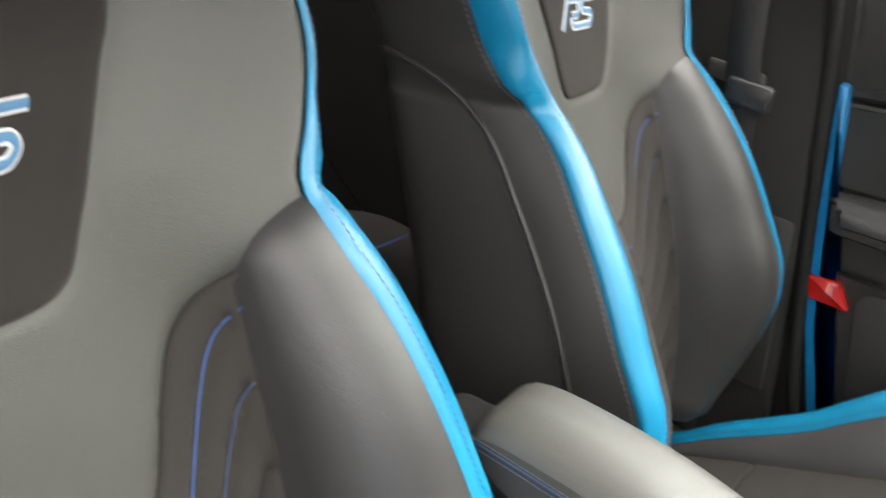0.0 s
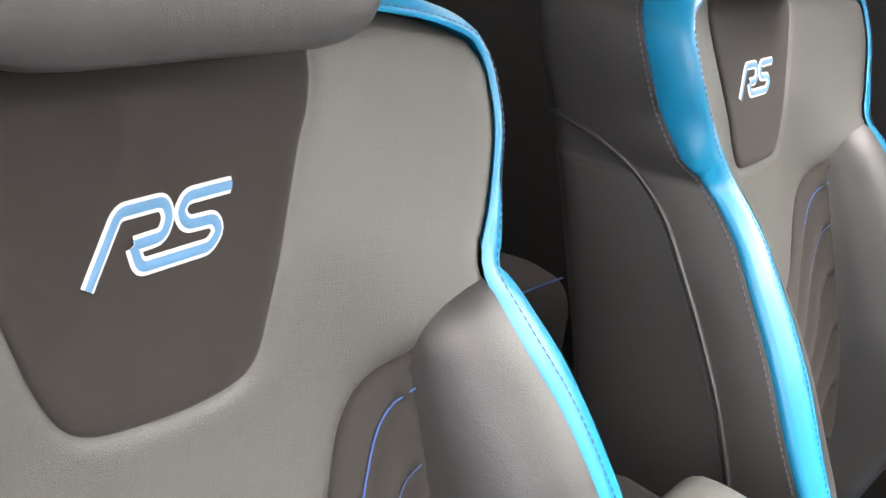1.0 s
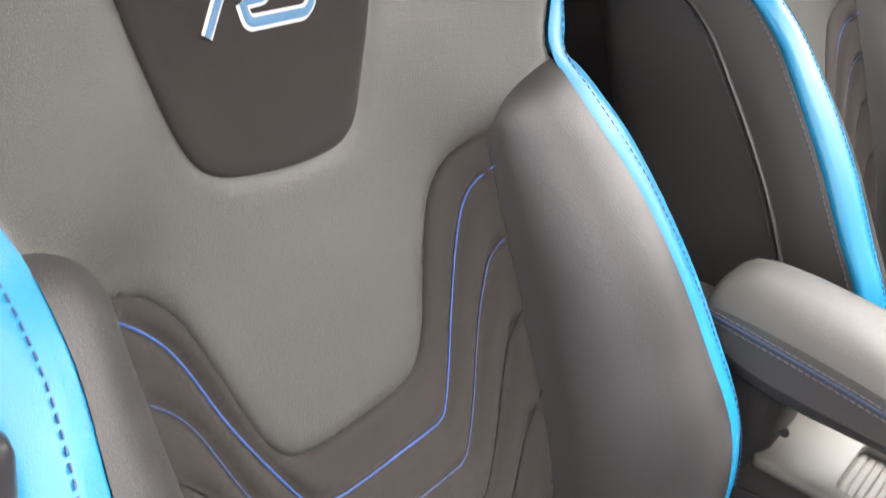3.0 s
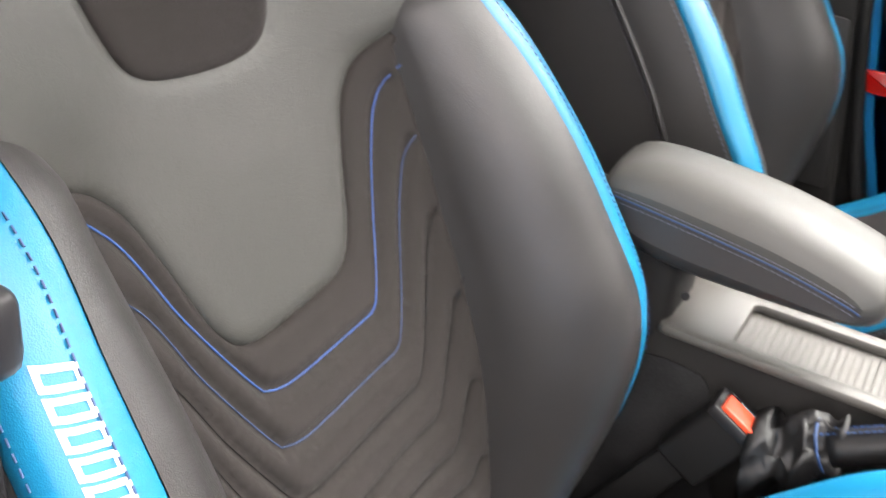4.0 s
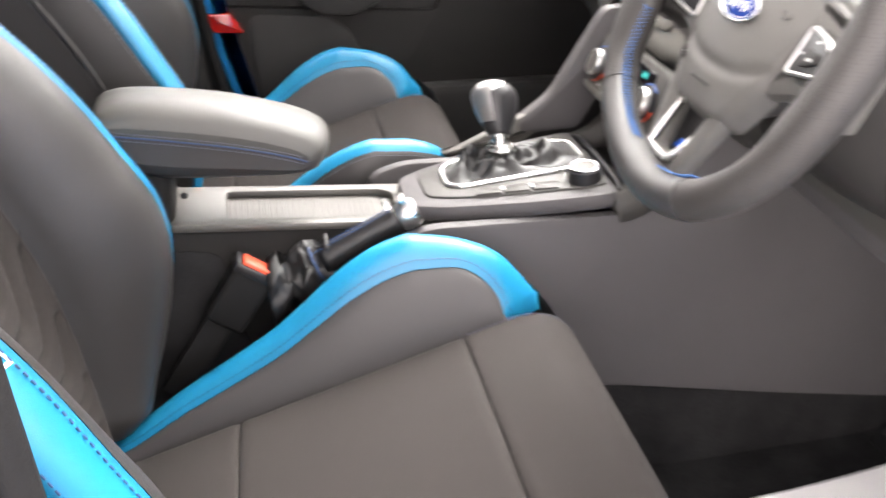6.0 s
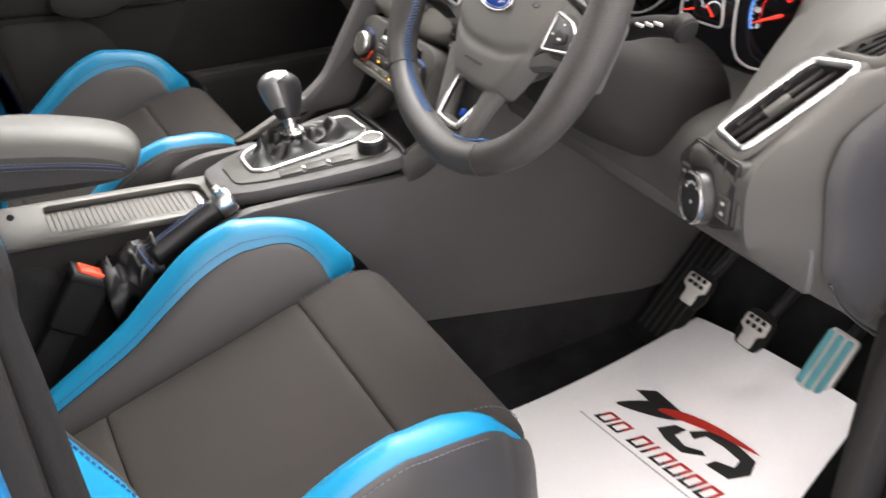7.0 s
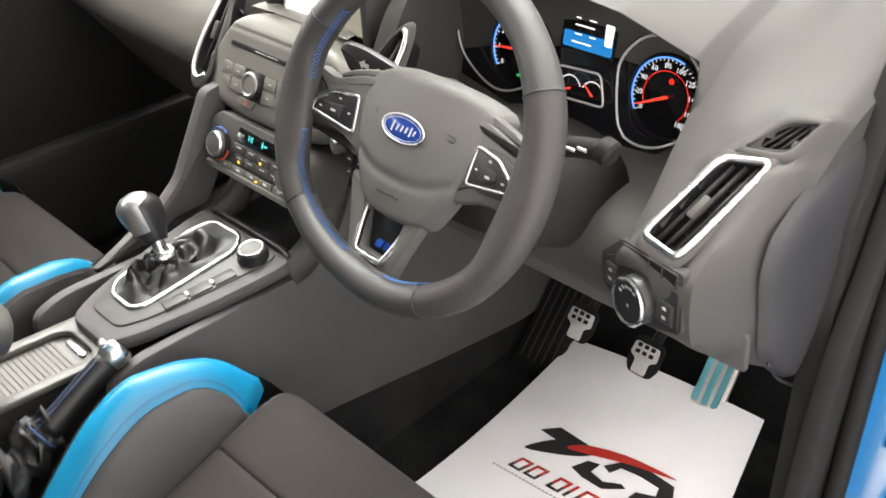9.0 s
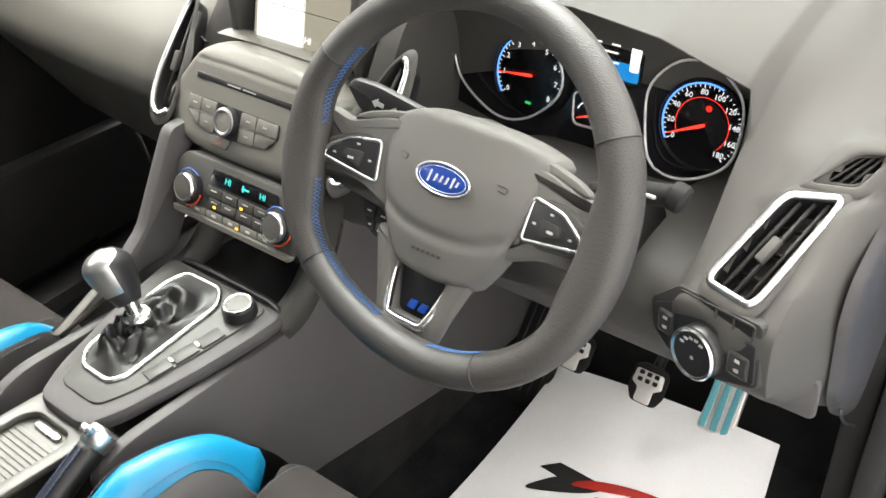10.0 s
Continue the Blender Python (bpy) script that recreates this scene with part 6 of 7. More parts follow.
def build_dash():
    d = thing("dashboard", "soft-touch charcoal dashboard with chrome-ringed vents", "dashboard", (0, 0, 0))
    S = [
        (-0.292, [(1.34, .780), (1.12, .735), (1.01, .710), (.93, .690), (.880, .660), (.848, .628), (.830, .592), (.834, .530), (.850, .480), (1.00, .345)]),
        (-0.278, [(1.34, .785), (1.12, .742), (1.00, .716), (.905, .696), (.842, .663), (.806, .630), (.792, .598), (.796, .530), (.822, .483), (.98, .345)]),
        (-0.256, [(1.34, .793), (1.12, .750), (.99, .720), (.892, .698), (.822, .662), (.770, .630), (.744, .601), (.748, .535), (.802, .486), (.97, .350)]),
        (-0.245, [(1.34, .795), (1.12, .752), (.99, .722), (.89, .697), (.82, .660), (.770, .628), (.744, .600), (.748, .535), (.800, .486), (.97, .350)]),
        (-0.212, [(1.34, .805), (1.12, .760), (.985, .730), (.885, .693), (.825, .655), (.785, .622), (.752, .592), (.754, .535), (.798, .487), (.96, .370)]),
        (-0.186, [(1.34, .812), (1.12, .770), (.98, .738), (.90, .695), (.85, .660), (.800, .622), (.767, .590), (.764, .535), (.798, .487), (.95, .390)]),
        (-0.156, [(1.34, .815), (1.12, .775), (.97, .745), (.90, .705), (.86, .668), (.825, .625), (.784, .590), (.774, .535), (.800, .487), (.95, .400)]),
        (-0.146, [(1.34, .820), (1.12, .782), (.98, .757), (.895, .730), (.955, .725), (.955, .600), (.805, .590), (.781, .540), (.800, .487), (.95, .400)]),
        (-0.06, [(1.34, .825), (1.12, .795), (.99, .778), (.880, .766), (.950, .757), (.950, .590), (.832, .582), (.800, .545), (.800, .487), (.95, .400)]),
        (0.03, [(1.34, .830), (1.12, .800), (.99, .788), (.872, .780), (.950, .768), (.950, .590), (.850, .580), (.800, .545), (.800, .487), (.95, .400)]),
        (0.13, [(1.34, .830), (1.12, .800), (.99, .786), (.868, .776), (.945, .765), (.945, .590), (.850, .580), (.800, .545), (.800, .487), (.95, .400)]),
        (0.212, [(1.34, .830), (1.12, .795), (.98, .772), (.862, .745), (.940, .735), (.940, .600), (.850, .585), (.800, .545), (.800, .487), (.95, .400)]),
        (0.222, [(1.34, .830), (1.12, .792), (.97, .768), (.880, .745), (.850, .715), (.820, .660), (.800, .610), (.795, .545), (.800, .487), (.95, .400)]),
        (0.245, [(1.34, .830), (1.12, .792), (.97, .768), (.90, .748), (.850, .722), (.815, .668), (.790, .610), (.785, .545), (.800, .487), (.95, .400)]),
        (0.285, [(1.34, .830), (1.12, .795), (.98, .775), (.93, .752), (.880, .690), (.860, .655), (.800, .600), (.780, .545), (.785, .487), (.95, .400)]),
        (0.475, [(1.34, .830), (1.12, .795), (.98, .775), (.93, .752), (.880, .690), (.860, .655), (.800, .600), (.780, .545), (.785, .487), (.95, .400)]),
        (0.525, [(1.34, .828), (1.12, .792), (.98, .766), (.92, .740), (.870, .700), (.826, .650), (.797, .590), (.795, .545), (.815, .510), (.95, .380)]),
        (0.62, [(1.34, .825), (1.12, .788), (1.00, .758), (.930, .728), (.862, .688), (.812, .644), (.784, .596), (.790, .556), (.830, .516), (.95, .340)]),
        (0.90, [(1.34, .810), (1.12, .774), (1.00, .746), (.930, .717), (.865, .680), (.818, .640), (.790, .597), (.796, .563), (.840, .525), (.95, .330)]),
        (1.15, [(1.34, .790), (1.12, .757), (1.00, .730), (.935, .703), (.878, .668), (.838, .630), (.812, .592), (.818, .560), (.856, .520), (.97, .330)])]
    rows = []
    for (ya, pa), (yb, pb) in zip(S, S[1:]):
        k = max(1, int((yb - ya) / 0.006))
        for j in range(k):
            t = j / k
            rows.append((ya + (yb - ya) * t, [(a[0] + (b[0] - a[0]) * t, a[1] + (b[1] - a[1]) * t) for a, b in zip(pa, pb)]))
    rows.append(S[-1])
    dense = []
    for y, p in rows:
        q = []
        for i in range(len(p) - 1):
            a, b = np.array(p[i]), np.array(p[i + 1])
            for j in range(8):
                q.append(a + (b - a) * j / 8)
        q.append(np.array(p[-1]))
        for _ in range(8):
            q = [q[0]] + [(q[i - 1] + 2 * q[i] + q[i + 1]) / 4 for i in range(1, len(q) - 1)] + [q[-1]]
        dense.append([Vector((x, y, z)) for x, z in q])
    def over(corners, p):
        """Height of a point over a vent's plane and its gap from the vent's edge, negative inside."""
        A, B, C, D = [Vector(q) for q in corners]
        n = (B - A).cross(D - A).normalized()
        n = -n if n.x > 0 else n
        us, vs = (B + C - A - D) / 2, (C + D - A - B) / 2
        r = p - (A + B + C + D) / 4
        guu, guv, gvv = us.dot(us), us.dot(vs), vs.dot(vs)
        det = guu * gvv - guv * guv
        a = (r.dot(us) * gvv - r.dot(vs) * guv) / det
        b = (r.dot(vs) * guu - r.dot(us) * guv) / det
        return n, r.dot(n), max((abs(a) - 0.5) * us.length, (abs(b) - 0.5) * vs.length)
    for corners in VENTS:
        for row in dense:
            for i, p in enumerate(row):
                n, rise, gap = over(corners, p)
                if abs(rise) < 0.045:
                    w = min(max((0.034 - gap) / 0.022, 0.0), 1.0) * min(max((p.y + 0.290) / 0.014, 0.0), 1.0)
                    row[i] = p - n * (rise + 0.0005) * w * w * (3 - 2 * w)
    # Passenger half takes paler grey to stand for side window light on the pad.
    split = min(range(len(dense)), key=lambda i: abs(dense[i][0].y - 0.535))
    grid("passenger_fascia", dense[split:], PODGREY, d, "passenger fascia in paler grey for window light", toward=(-0.5, 0, 1))
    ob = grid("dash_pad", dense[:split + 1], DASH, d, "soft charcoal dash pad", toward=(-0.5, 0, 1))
    bm = bmesh.new()
    bm.from_mesh(ob.data)
    gone = []
    for f in bm.faces:
        c = f.calc_center_median()
        for corners in VENTS:
            n, rise, gap = over(corners, c)
            if abs(rise) < 0.02 and gap < -0.001:
                gone.append(f)
                break
    bmesh.ops.delete(bm, geom=gone, context="FACES")
    bm.to_mesh(ob.data)
    bm.free()
    ob.data.set_sharp_from_angle(angle=radians(55))
    link("dash_end", dense[0], [tuple(range(len(dense[0])))], DASH, d, "charcoal dash end", flat=True, toward=(0, -1, 0))
    link("dash_end", dense[-1], [tuple(range(len(dense[-1])))], DASH, d, "charcoal dash end", flat=True, toward=(0, 1, 0))
    # knee panel under the column and its edge
    slab("knee_panel", rounded([(-0.285, 0.0), (-0.03, 0.0), (0.24, 0.0), (0.24, 0.05), (-0.285, 0.05)], 0.008), 0.008, frame_of((0.806, 0, 0.478), (0, 1, 0), (-0.05, 0, 1)), TUNNEL, d, "dark grey knee panel", 0.003)
    cover = rounded([(0.812, 0.545), (0.804, 0.600), (0.816, 0.636), (0.86, 0.658), (0.94, 0.672), (1.0, 0.676), (1.012, 0.625), (0.966, 0.530), (0.922, 0.455), (0.889, 0.416), (0.842, 0.462), (0.818, 0.500)], 0.015)
    panel("dash_end_cover", cover, lambda u, v, k: Vector((u, -0.305 - k, v)), ENDGREY, d, 0.017, 0.045, 0.008, label="dark grey end cover", toward=(0, -1, 0))
    tube("end_gap", [Vector((x, -0.304, z)) for x, z in smooth([(0.812, 0.500), (0.838, 0.462), (0.889, 0.413)], 0.01)], 0.0016, BLACK, d, sides=6)
    return d


dash = build_dash()


def vent(name, corners, ring, slats, deep=0.03, tab=True, lift=0.006, shape=None):
    """An air vent between four corners: dark duct, ring and slats."""
    A, B, C, D = [Vector(p) for p in corners]      # lower inner, lower outer, upper outer, upper inner
    v = thing(name, "slatted air vent in a satin chrome ring" if ring else "slatted air vent in a dark surround", "air vent", (0, 0, 0), "dashboard vents")
    n = (B - A).cross(D - A).normalized()
    if n.x > 0:
        n = -n
    A, B, C, D = [p + n * lift for p in (A, B, C, D)]
    cen = (A + B + C + D) / 4

    def at(u, w, k=0.0):
        return A.lerp(B, u).lerp(D.lerp(C, u), w) + n * k
    loop = [at(*p) for p in shape or rounded([(0, 0), (1, 0), (1, 1), (0, 1)], 0.16, 6)]
    back = [cen + (p - cen) * 0.90 - n * deep for p in loop]
    grid("duct", [loop, back], BLACK, v, "black duct", wrap=True)
    link("duct_back", back, [tuple(range(len(back)))], BLACK, v, flat=True, toward=n)
    if ring:
        tube("ring", [p + n * 0.001 for p in (loop if shape is None else loop[:int(0.66 * len(loop))])], 0.0036, CHROME, v, "satin chrome ring", 10, shape is None)
    lip = [[p + (p - cen).normalized() * a + n * b for p in loop] for a, b in ((-0.001, -0.004), (0.001, 0.0008), (0.004, 0.0012), (0.009, 0.0004), (0.014, -0.003))]
    grid("surround", [r + r[:1] for r in lip], DASH, v, "charcoal surround", toward=n)
    for k in range(slats):
        u = (k + 1) / (slats + 1)
        a, b = at(u, 0.04, -0.006), at(u, 0.96, -0.006)
        s = (B - A).normalized() * 0.0011
        rows = [[p - s + n * 0.002, p + s + n * 0.002, p + s - n * 0.004, p - s - n * 0.004] for p in (a, b)]
        grid("slat", rows, PLASTIC, v, "grey slat", wrap=True, caps=True)
    for w in (0.25, 0.5, 0.75):
        a, b = at(0.05, w, -0.02), at(0.95, w, -0.02)
        s = (D - A).normalized() * 0.0012
        grid("vane", [[p - s, p + s, p + s - n * 0.008, p - s - n * 0.008] for p in (a, b)], BLACK, v, "", wrap=True, caps=True)
    if tab:
        m = frame_of(at(0.52, 0.45, 0.001), (D - A), (A - B))
        box("slider", (0.026, 0.009, 0.008), m, DASH, v, "grey slider tab", 0.002)
    return v


CRESCENT = smooth([(0.20, 0.02), (0.62, -0.05), (1.02, 0.03), (1.20, 0.25), (1.18, 0.50), (1.05, 0.78), (0.86, 0.98), (0.64, 1.02), (0.42, 0.88), (0.24, 0.50), (0.12, 0.18)], 0.05, True)
vent("air_vent", VENTS[0], True, 3, 0.035, True, 0.003)
vent("air_vent", VENTS[1], False, 3, 0.03, False, 0.003)
vent("air_vent", [(0.748, 0.512, 0.590), (0.748, 0.546, 0.594), (0.852, 0.563, 0.694), (0.832, 0.520, 0.690)], True, 2, 0.03, True, 0.010, CRESCENT)
vent("air_vent", [(0.748, 0.246, 0.590), (0.748, 0.212, 0.594), (0.852, 0.195, 0.694), (0.832, 0.238, 0.690)], True, 2, 0.03, True, 0.010, CRESCENT)
vent("air_vent", [(0.836, 0.985, 0.588), (0.844, 1.06, 0.584), (0.884, 1.055, 0.634), (0.878, 0.985, 0.640)], True, 3, 0.03, False, 0.012)


def build_lamp_switch():
    s = thing("lamp_switch", "black headlamp switch panel with a chrome-ringed rotary knob", "switch", (0, 0, 0))
    m = frame_of((0.762, -0.190, 0.560), (-0.30, -0.95, 0.10), (0.12, 0, 0.99))
    slab("housing", rounded([(-0.066, 0.016), (-0.033, 0.0435), (0.061, 0.0475), (0.064, -0.014), (0.018, -0.0300), (-0.040, -0.0290), (-0.060, -0.0150)], 0.006), 0.024, m @ Matrix.Translation((0, 0, -0.0235)), PLASTIC, s, "dark switch housing", 0.002)
    slab("switch_plate", rounded([(-0.0600, 0.0140), (-0.0320, 0.0270), (0.0580, 0.0270), (0.0600, -0.0115), (0.018, -0.0265), (-0.0400, -0.0250), (-0.0550, -0.0130)], 0.004), 0.0022, m, BLACK, s, "satin black plate", 0.001)
    km = m @ Matrix.Translation((0.0030, -0.0045, 0.0022))
    rk = lathe("rotary_knob", [(0.0250, -0.004), (0.0245, 0.010), (0.0225, 0.013), (0.0, 0.0132)], km, BLACK, s, "black knob face")
    lathe("knob_ring", [(0.0215, 0.0118), (0.0246, 0.0106), (0.0252, 0.0140), (0.0236, 0.0158), (0.0212, 0.0142)], km, CHROME, rk, "chrome knob ring", 40, False)
    for k in range(5):
        a = radians(55 + 24 * k)
        box("knob_mark", (0.0042, 0.0026, 0.0006), km @ Matrix.Translation((0.0150 * math.cos(a), 0.0150 * math.sin(a), 0.0135)), SILVER, rk, "", 0)
    box("knob_mark", (0.0030, 0.0030, 0.0006), km @ Matrix.Translation((0, -0.004, 0.0135)), SILVER, rk, "", 0)
    for u, v, w2, h2 in ((-0.0430, 0.0005, 0.0185, 0.024), (0.0425, 0.0000, 0.0230, 0.0235)):
        sw = slab("push_switch", rect(w2, h2, 0.003, u, v), 0.0040, m, PLASTIC, s, "dark push switch", 0.0010)
        tube("switch_edge", [m @ Vector((p[0], p[1], 0.0040)) for p in rect(w2 * 0.86, h2 * 0.86, 0.003, u, v)], 0.0005, DASH, sw, "", 4, True)
        for dv in (0.0048, -0.0048):
            box("switch_mark", (0.0052, 0.0030, 0.0004), m @ Matrix.Translation((u, v + dv, 0.0042)), SILVER, sw, "", 0)
    # The slot isn't cut through; a flat black plate paints its shaded inside.
    g = slab("slot_dark_plate", rounded([(-0.0290, 0.0395), (0.0530, 0.0430), (0.0515, 0.0295), (-0.0265, 0.0295)], 0.003), 0.0012, m, RUBBER, s, "flat black plate standing in for the slot's shade", 0.0004)
    for k in range(2):
        box("grille_bar", (0.0016, 0.0112, 0.0036), m @ Matrix.Translation((0.012 + 0.020 * k, 0.0355 + 0.0006 * k, 0.001)), PLASTIC, g, "", 0.0006)
    tube("slot_lip", [m @ Vector((p[0], p[1], 0.0012)) for p in rounded([(-0.0300, 0.0405), (0.0540, 0.0440), (0.0525, 0.0285), (-0.0275, 0.0285)], 0.003)], 0.0011, PLASTIC, s, "", 6, True)


build_lamp_switch()


def build_cluster():
    c = thing("instrument_cluster", "instrument cluster with two lit dials and a blue display", "instrument cluster", (0, 0, 0))
    m = frame_of((0.938, 0.010, 0.664), (0, -1, 0), (0.24, 0, 0.97))
    slab("face_plate", rounded([(-0.212, -0.085), (0.080, -0.085), (0.104, -0.060), (0.128, -0.040), (0.144, 0.006), (0.158, 0.036), (0.120, 0.066), (0.07, 0.088), (-0.10, 0.096), (-0.212, 0.05)], 0.025), 0.006, m @ Matrix.Translation((0, 0, -0.012)), GLOSSBLACK, c, "gloss black face", 0.002)

    def dial(cx, cy, r, first, last, marks, step_mat, a0, a1, needle):
        dm = m @ Matrix.Translation((cx, cy, 0))
        lathe("dial_face", [(0.0, 0.0), (r * 1.05, 0.0), (r * 1.08, 0.004), (r * 1.12, 0.0)], dm, GLOSSBLACK, c, "black dial face", 48)
        arc = [dm @ Vector((r * math.cos(t), r * math.sin(t), 0.002)) for t in np.linspace(radians(a0), radians(a0 + (a1 - a0) * 0.55), 40)]
        tube("dial_arc", arc, 0.0011, RINGBLUE, c, "blue lit arc", 5)
        for k, (txt, f) in enumerate(marks):
            a = radians(a0 + (a1 - a0) * f)
            words("dial_number", txt, r * 0.195, dm @ Matrix.Translation((r * 0.79 * math.cos(a), r * 0.79 * math.sin(a), 0.0022)), DIALWHITE, c, 0.0002)
        n = 36
        for k in range(n + 1):
            a = radians(a0 + (a1 - a0) * k / n)
            ln = 0.10 if k % 4 == 0 else 0.055
            box("dial_tick", (r * ln, 0.0008, 0.0004), dm @ Matrix.Rotation(a, 4, "Z") @ Matrix.Translation((r * (0.97 - ln / 2), 0, 0.0022)), DIALWHITE, c, "", 0)
        a = radians(needle)
        slab("needle", [(-0.12 * r, -0.0014), (0.0, -0.0019), (r * 0.93, -0.0004), (r * 0.93, 0.0004), (0.0, 0.0019), (-0.12 * r, 0.0014)], 0.0014, dm @ Matrix.Rotation(a, 4, "Z") @ Matrix.Translation((0, 0, 0.005)), NEEDLE, c, "red lit needle", 0.0004)
        return dm
    lm = dial(-0.103, 0.003, 0.043, 0, 8, [(str(k), k / 8) for k in range(9)], None, 218, -38, 186)
    rm = dial(0.101, 0.001, 0.042, 0, 180, [(str(20 * k), k / 9) for k in range(10)], None, 212, -48, 205)
    tube("inner_scale", [rm @ Vector((0.028 * math.cos(t), 0.028 * math.sin(t), 0.0024)) for t in np.linspace(radians(210), radians(-45), 50)], 0.0005, REDLAMP, c, "red inner scale", 4)
    lathe("brake_lamp", [(0, 0.002), (0.0032, 0.002), (0.0032, 0.0026), (0, 0.0026)], rm @ Matrix.Translation((0.004, 0.018, 0)), REDLAMP, c, "red brake lamp", 16)
    box("green_lamp", (0.007, 0.003, 0.0006), lm @ Matrix.Translation((0.002, -0.031, 0.0025)), GREENLAMP, c, "green lamp", 0)
    ovl = lambda cx, cy, pts: [m @ Vector((cx + p[0], cy + p[1], 0.006)) for p in smooth(pts, 0.008, True)]
    tube("dial_surround", ovl(0, 0, [(-0.210, 0.045), (-0.187, 0.0575), (-0.134, 0.061), (-0.089, 0.052), (-0.063, 0.022), (-0.0616, -0.009), (-0.097, -0.0435), (-0.142, -0.050), (-0.195, -0.016)]), 0.0015, SILVER, c, "thin silver surround", 6, True)
    tube("dial_surround", ovl(0, 0, [(0.052, -0.045), (0.041, 0.0), (0.0425, 0.030), (0.067, 0.058), (0.102, 0.063), (0.135, 0.040), (0.143, 0.006), (0.136, -0.030), (0.103, -0.054), (0.072, -0.058)]), 0.0015, SILVER, c, "thin silver surround", 6, True)
    # display with plain bars and a car outline
    dmx = m @ Matrix.Translation((-0.008, 0.048, 0.001))
    slab("display", rect(0.074, 0.056, 0.004), 0.002, dmx, GLOSSBLACK, c, "black display", 0.0005)
    slab("display_glow", rect(0.068, 0.018, 0.003, 0, -0.015), 0.0004, dmx @ Matrix.Translation((0, 0, 0.0022)), LCDBLUE, c, "blue lit field", 0)
    for k, (u, v, wd) in enumerate(((-0.008, 0.020, 0.040), (-0.016, 0.010, 0.008), (0.004, 0.010, 0.012), (-0.006, 0.002, 0.034), (-0.014, -0.008, 0.012), (0.006, -0.008, 0.010), (-0.008, -0.017, 0.034))):
        box("display_bar", (wd * 0.8, 0.0016, 0.0004), dmx @ Matrix.Translation((u, v, 0.003)), LCDWHITE, c, "", 0)
    slab("car_symbol", rounded([(-0.005, -0.014), (0.005, -0.014), (0.006, 0.014), (-0.006, 0.014)], 0.002), 0.0004, dmx @ Matrix.Translation((0.028, 0.001, 0.003)), LCDWHITE, c, "white lit car symbol", 0)
    # small fuel and temperature dials
    fm = m @ Matrix.Translation((-0.009, -0.014, 0.001))
    tube("small_surround", [fm @ Vector((*p, 0.003)) for p in rounded([(-0.032, -0.021), (0.036, -0.018), (0.026, 0.018), (-0.036, 0.014)], 0.008)], 0.0014, SILVER, c, "thin silver surround", 6, True)
    for cx, ang in ((-0.014, 200), (0.018, 140)):
        tube("small_arc", [fm @ Vector((cx + 0.015 * math.cos(t), -0.008 + 0.015 * math.sin(t), 0.003)) for t in np.linspace(radians(20), radians(160), 16)], 0.0008, DIALWHITE, c, "lit arc", 4)
        a = radians(ang)
        slab("small_needle", [(-0.002, -0.0014), (0.015, -0.0005), (0.015, 0.0005), (-0.002, 0.0014)], 0.001, fm @ Matrix.Translation((cx, -0.008, 0.004)) @ Matrix.Rotation(a, 4, "Z"), NEEDLE, c, "red lit needle", 0)


build_cluster()


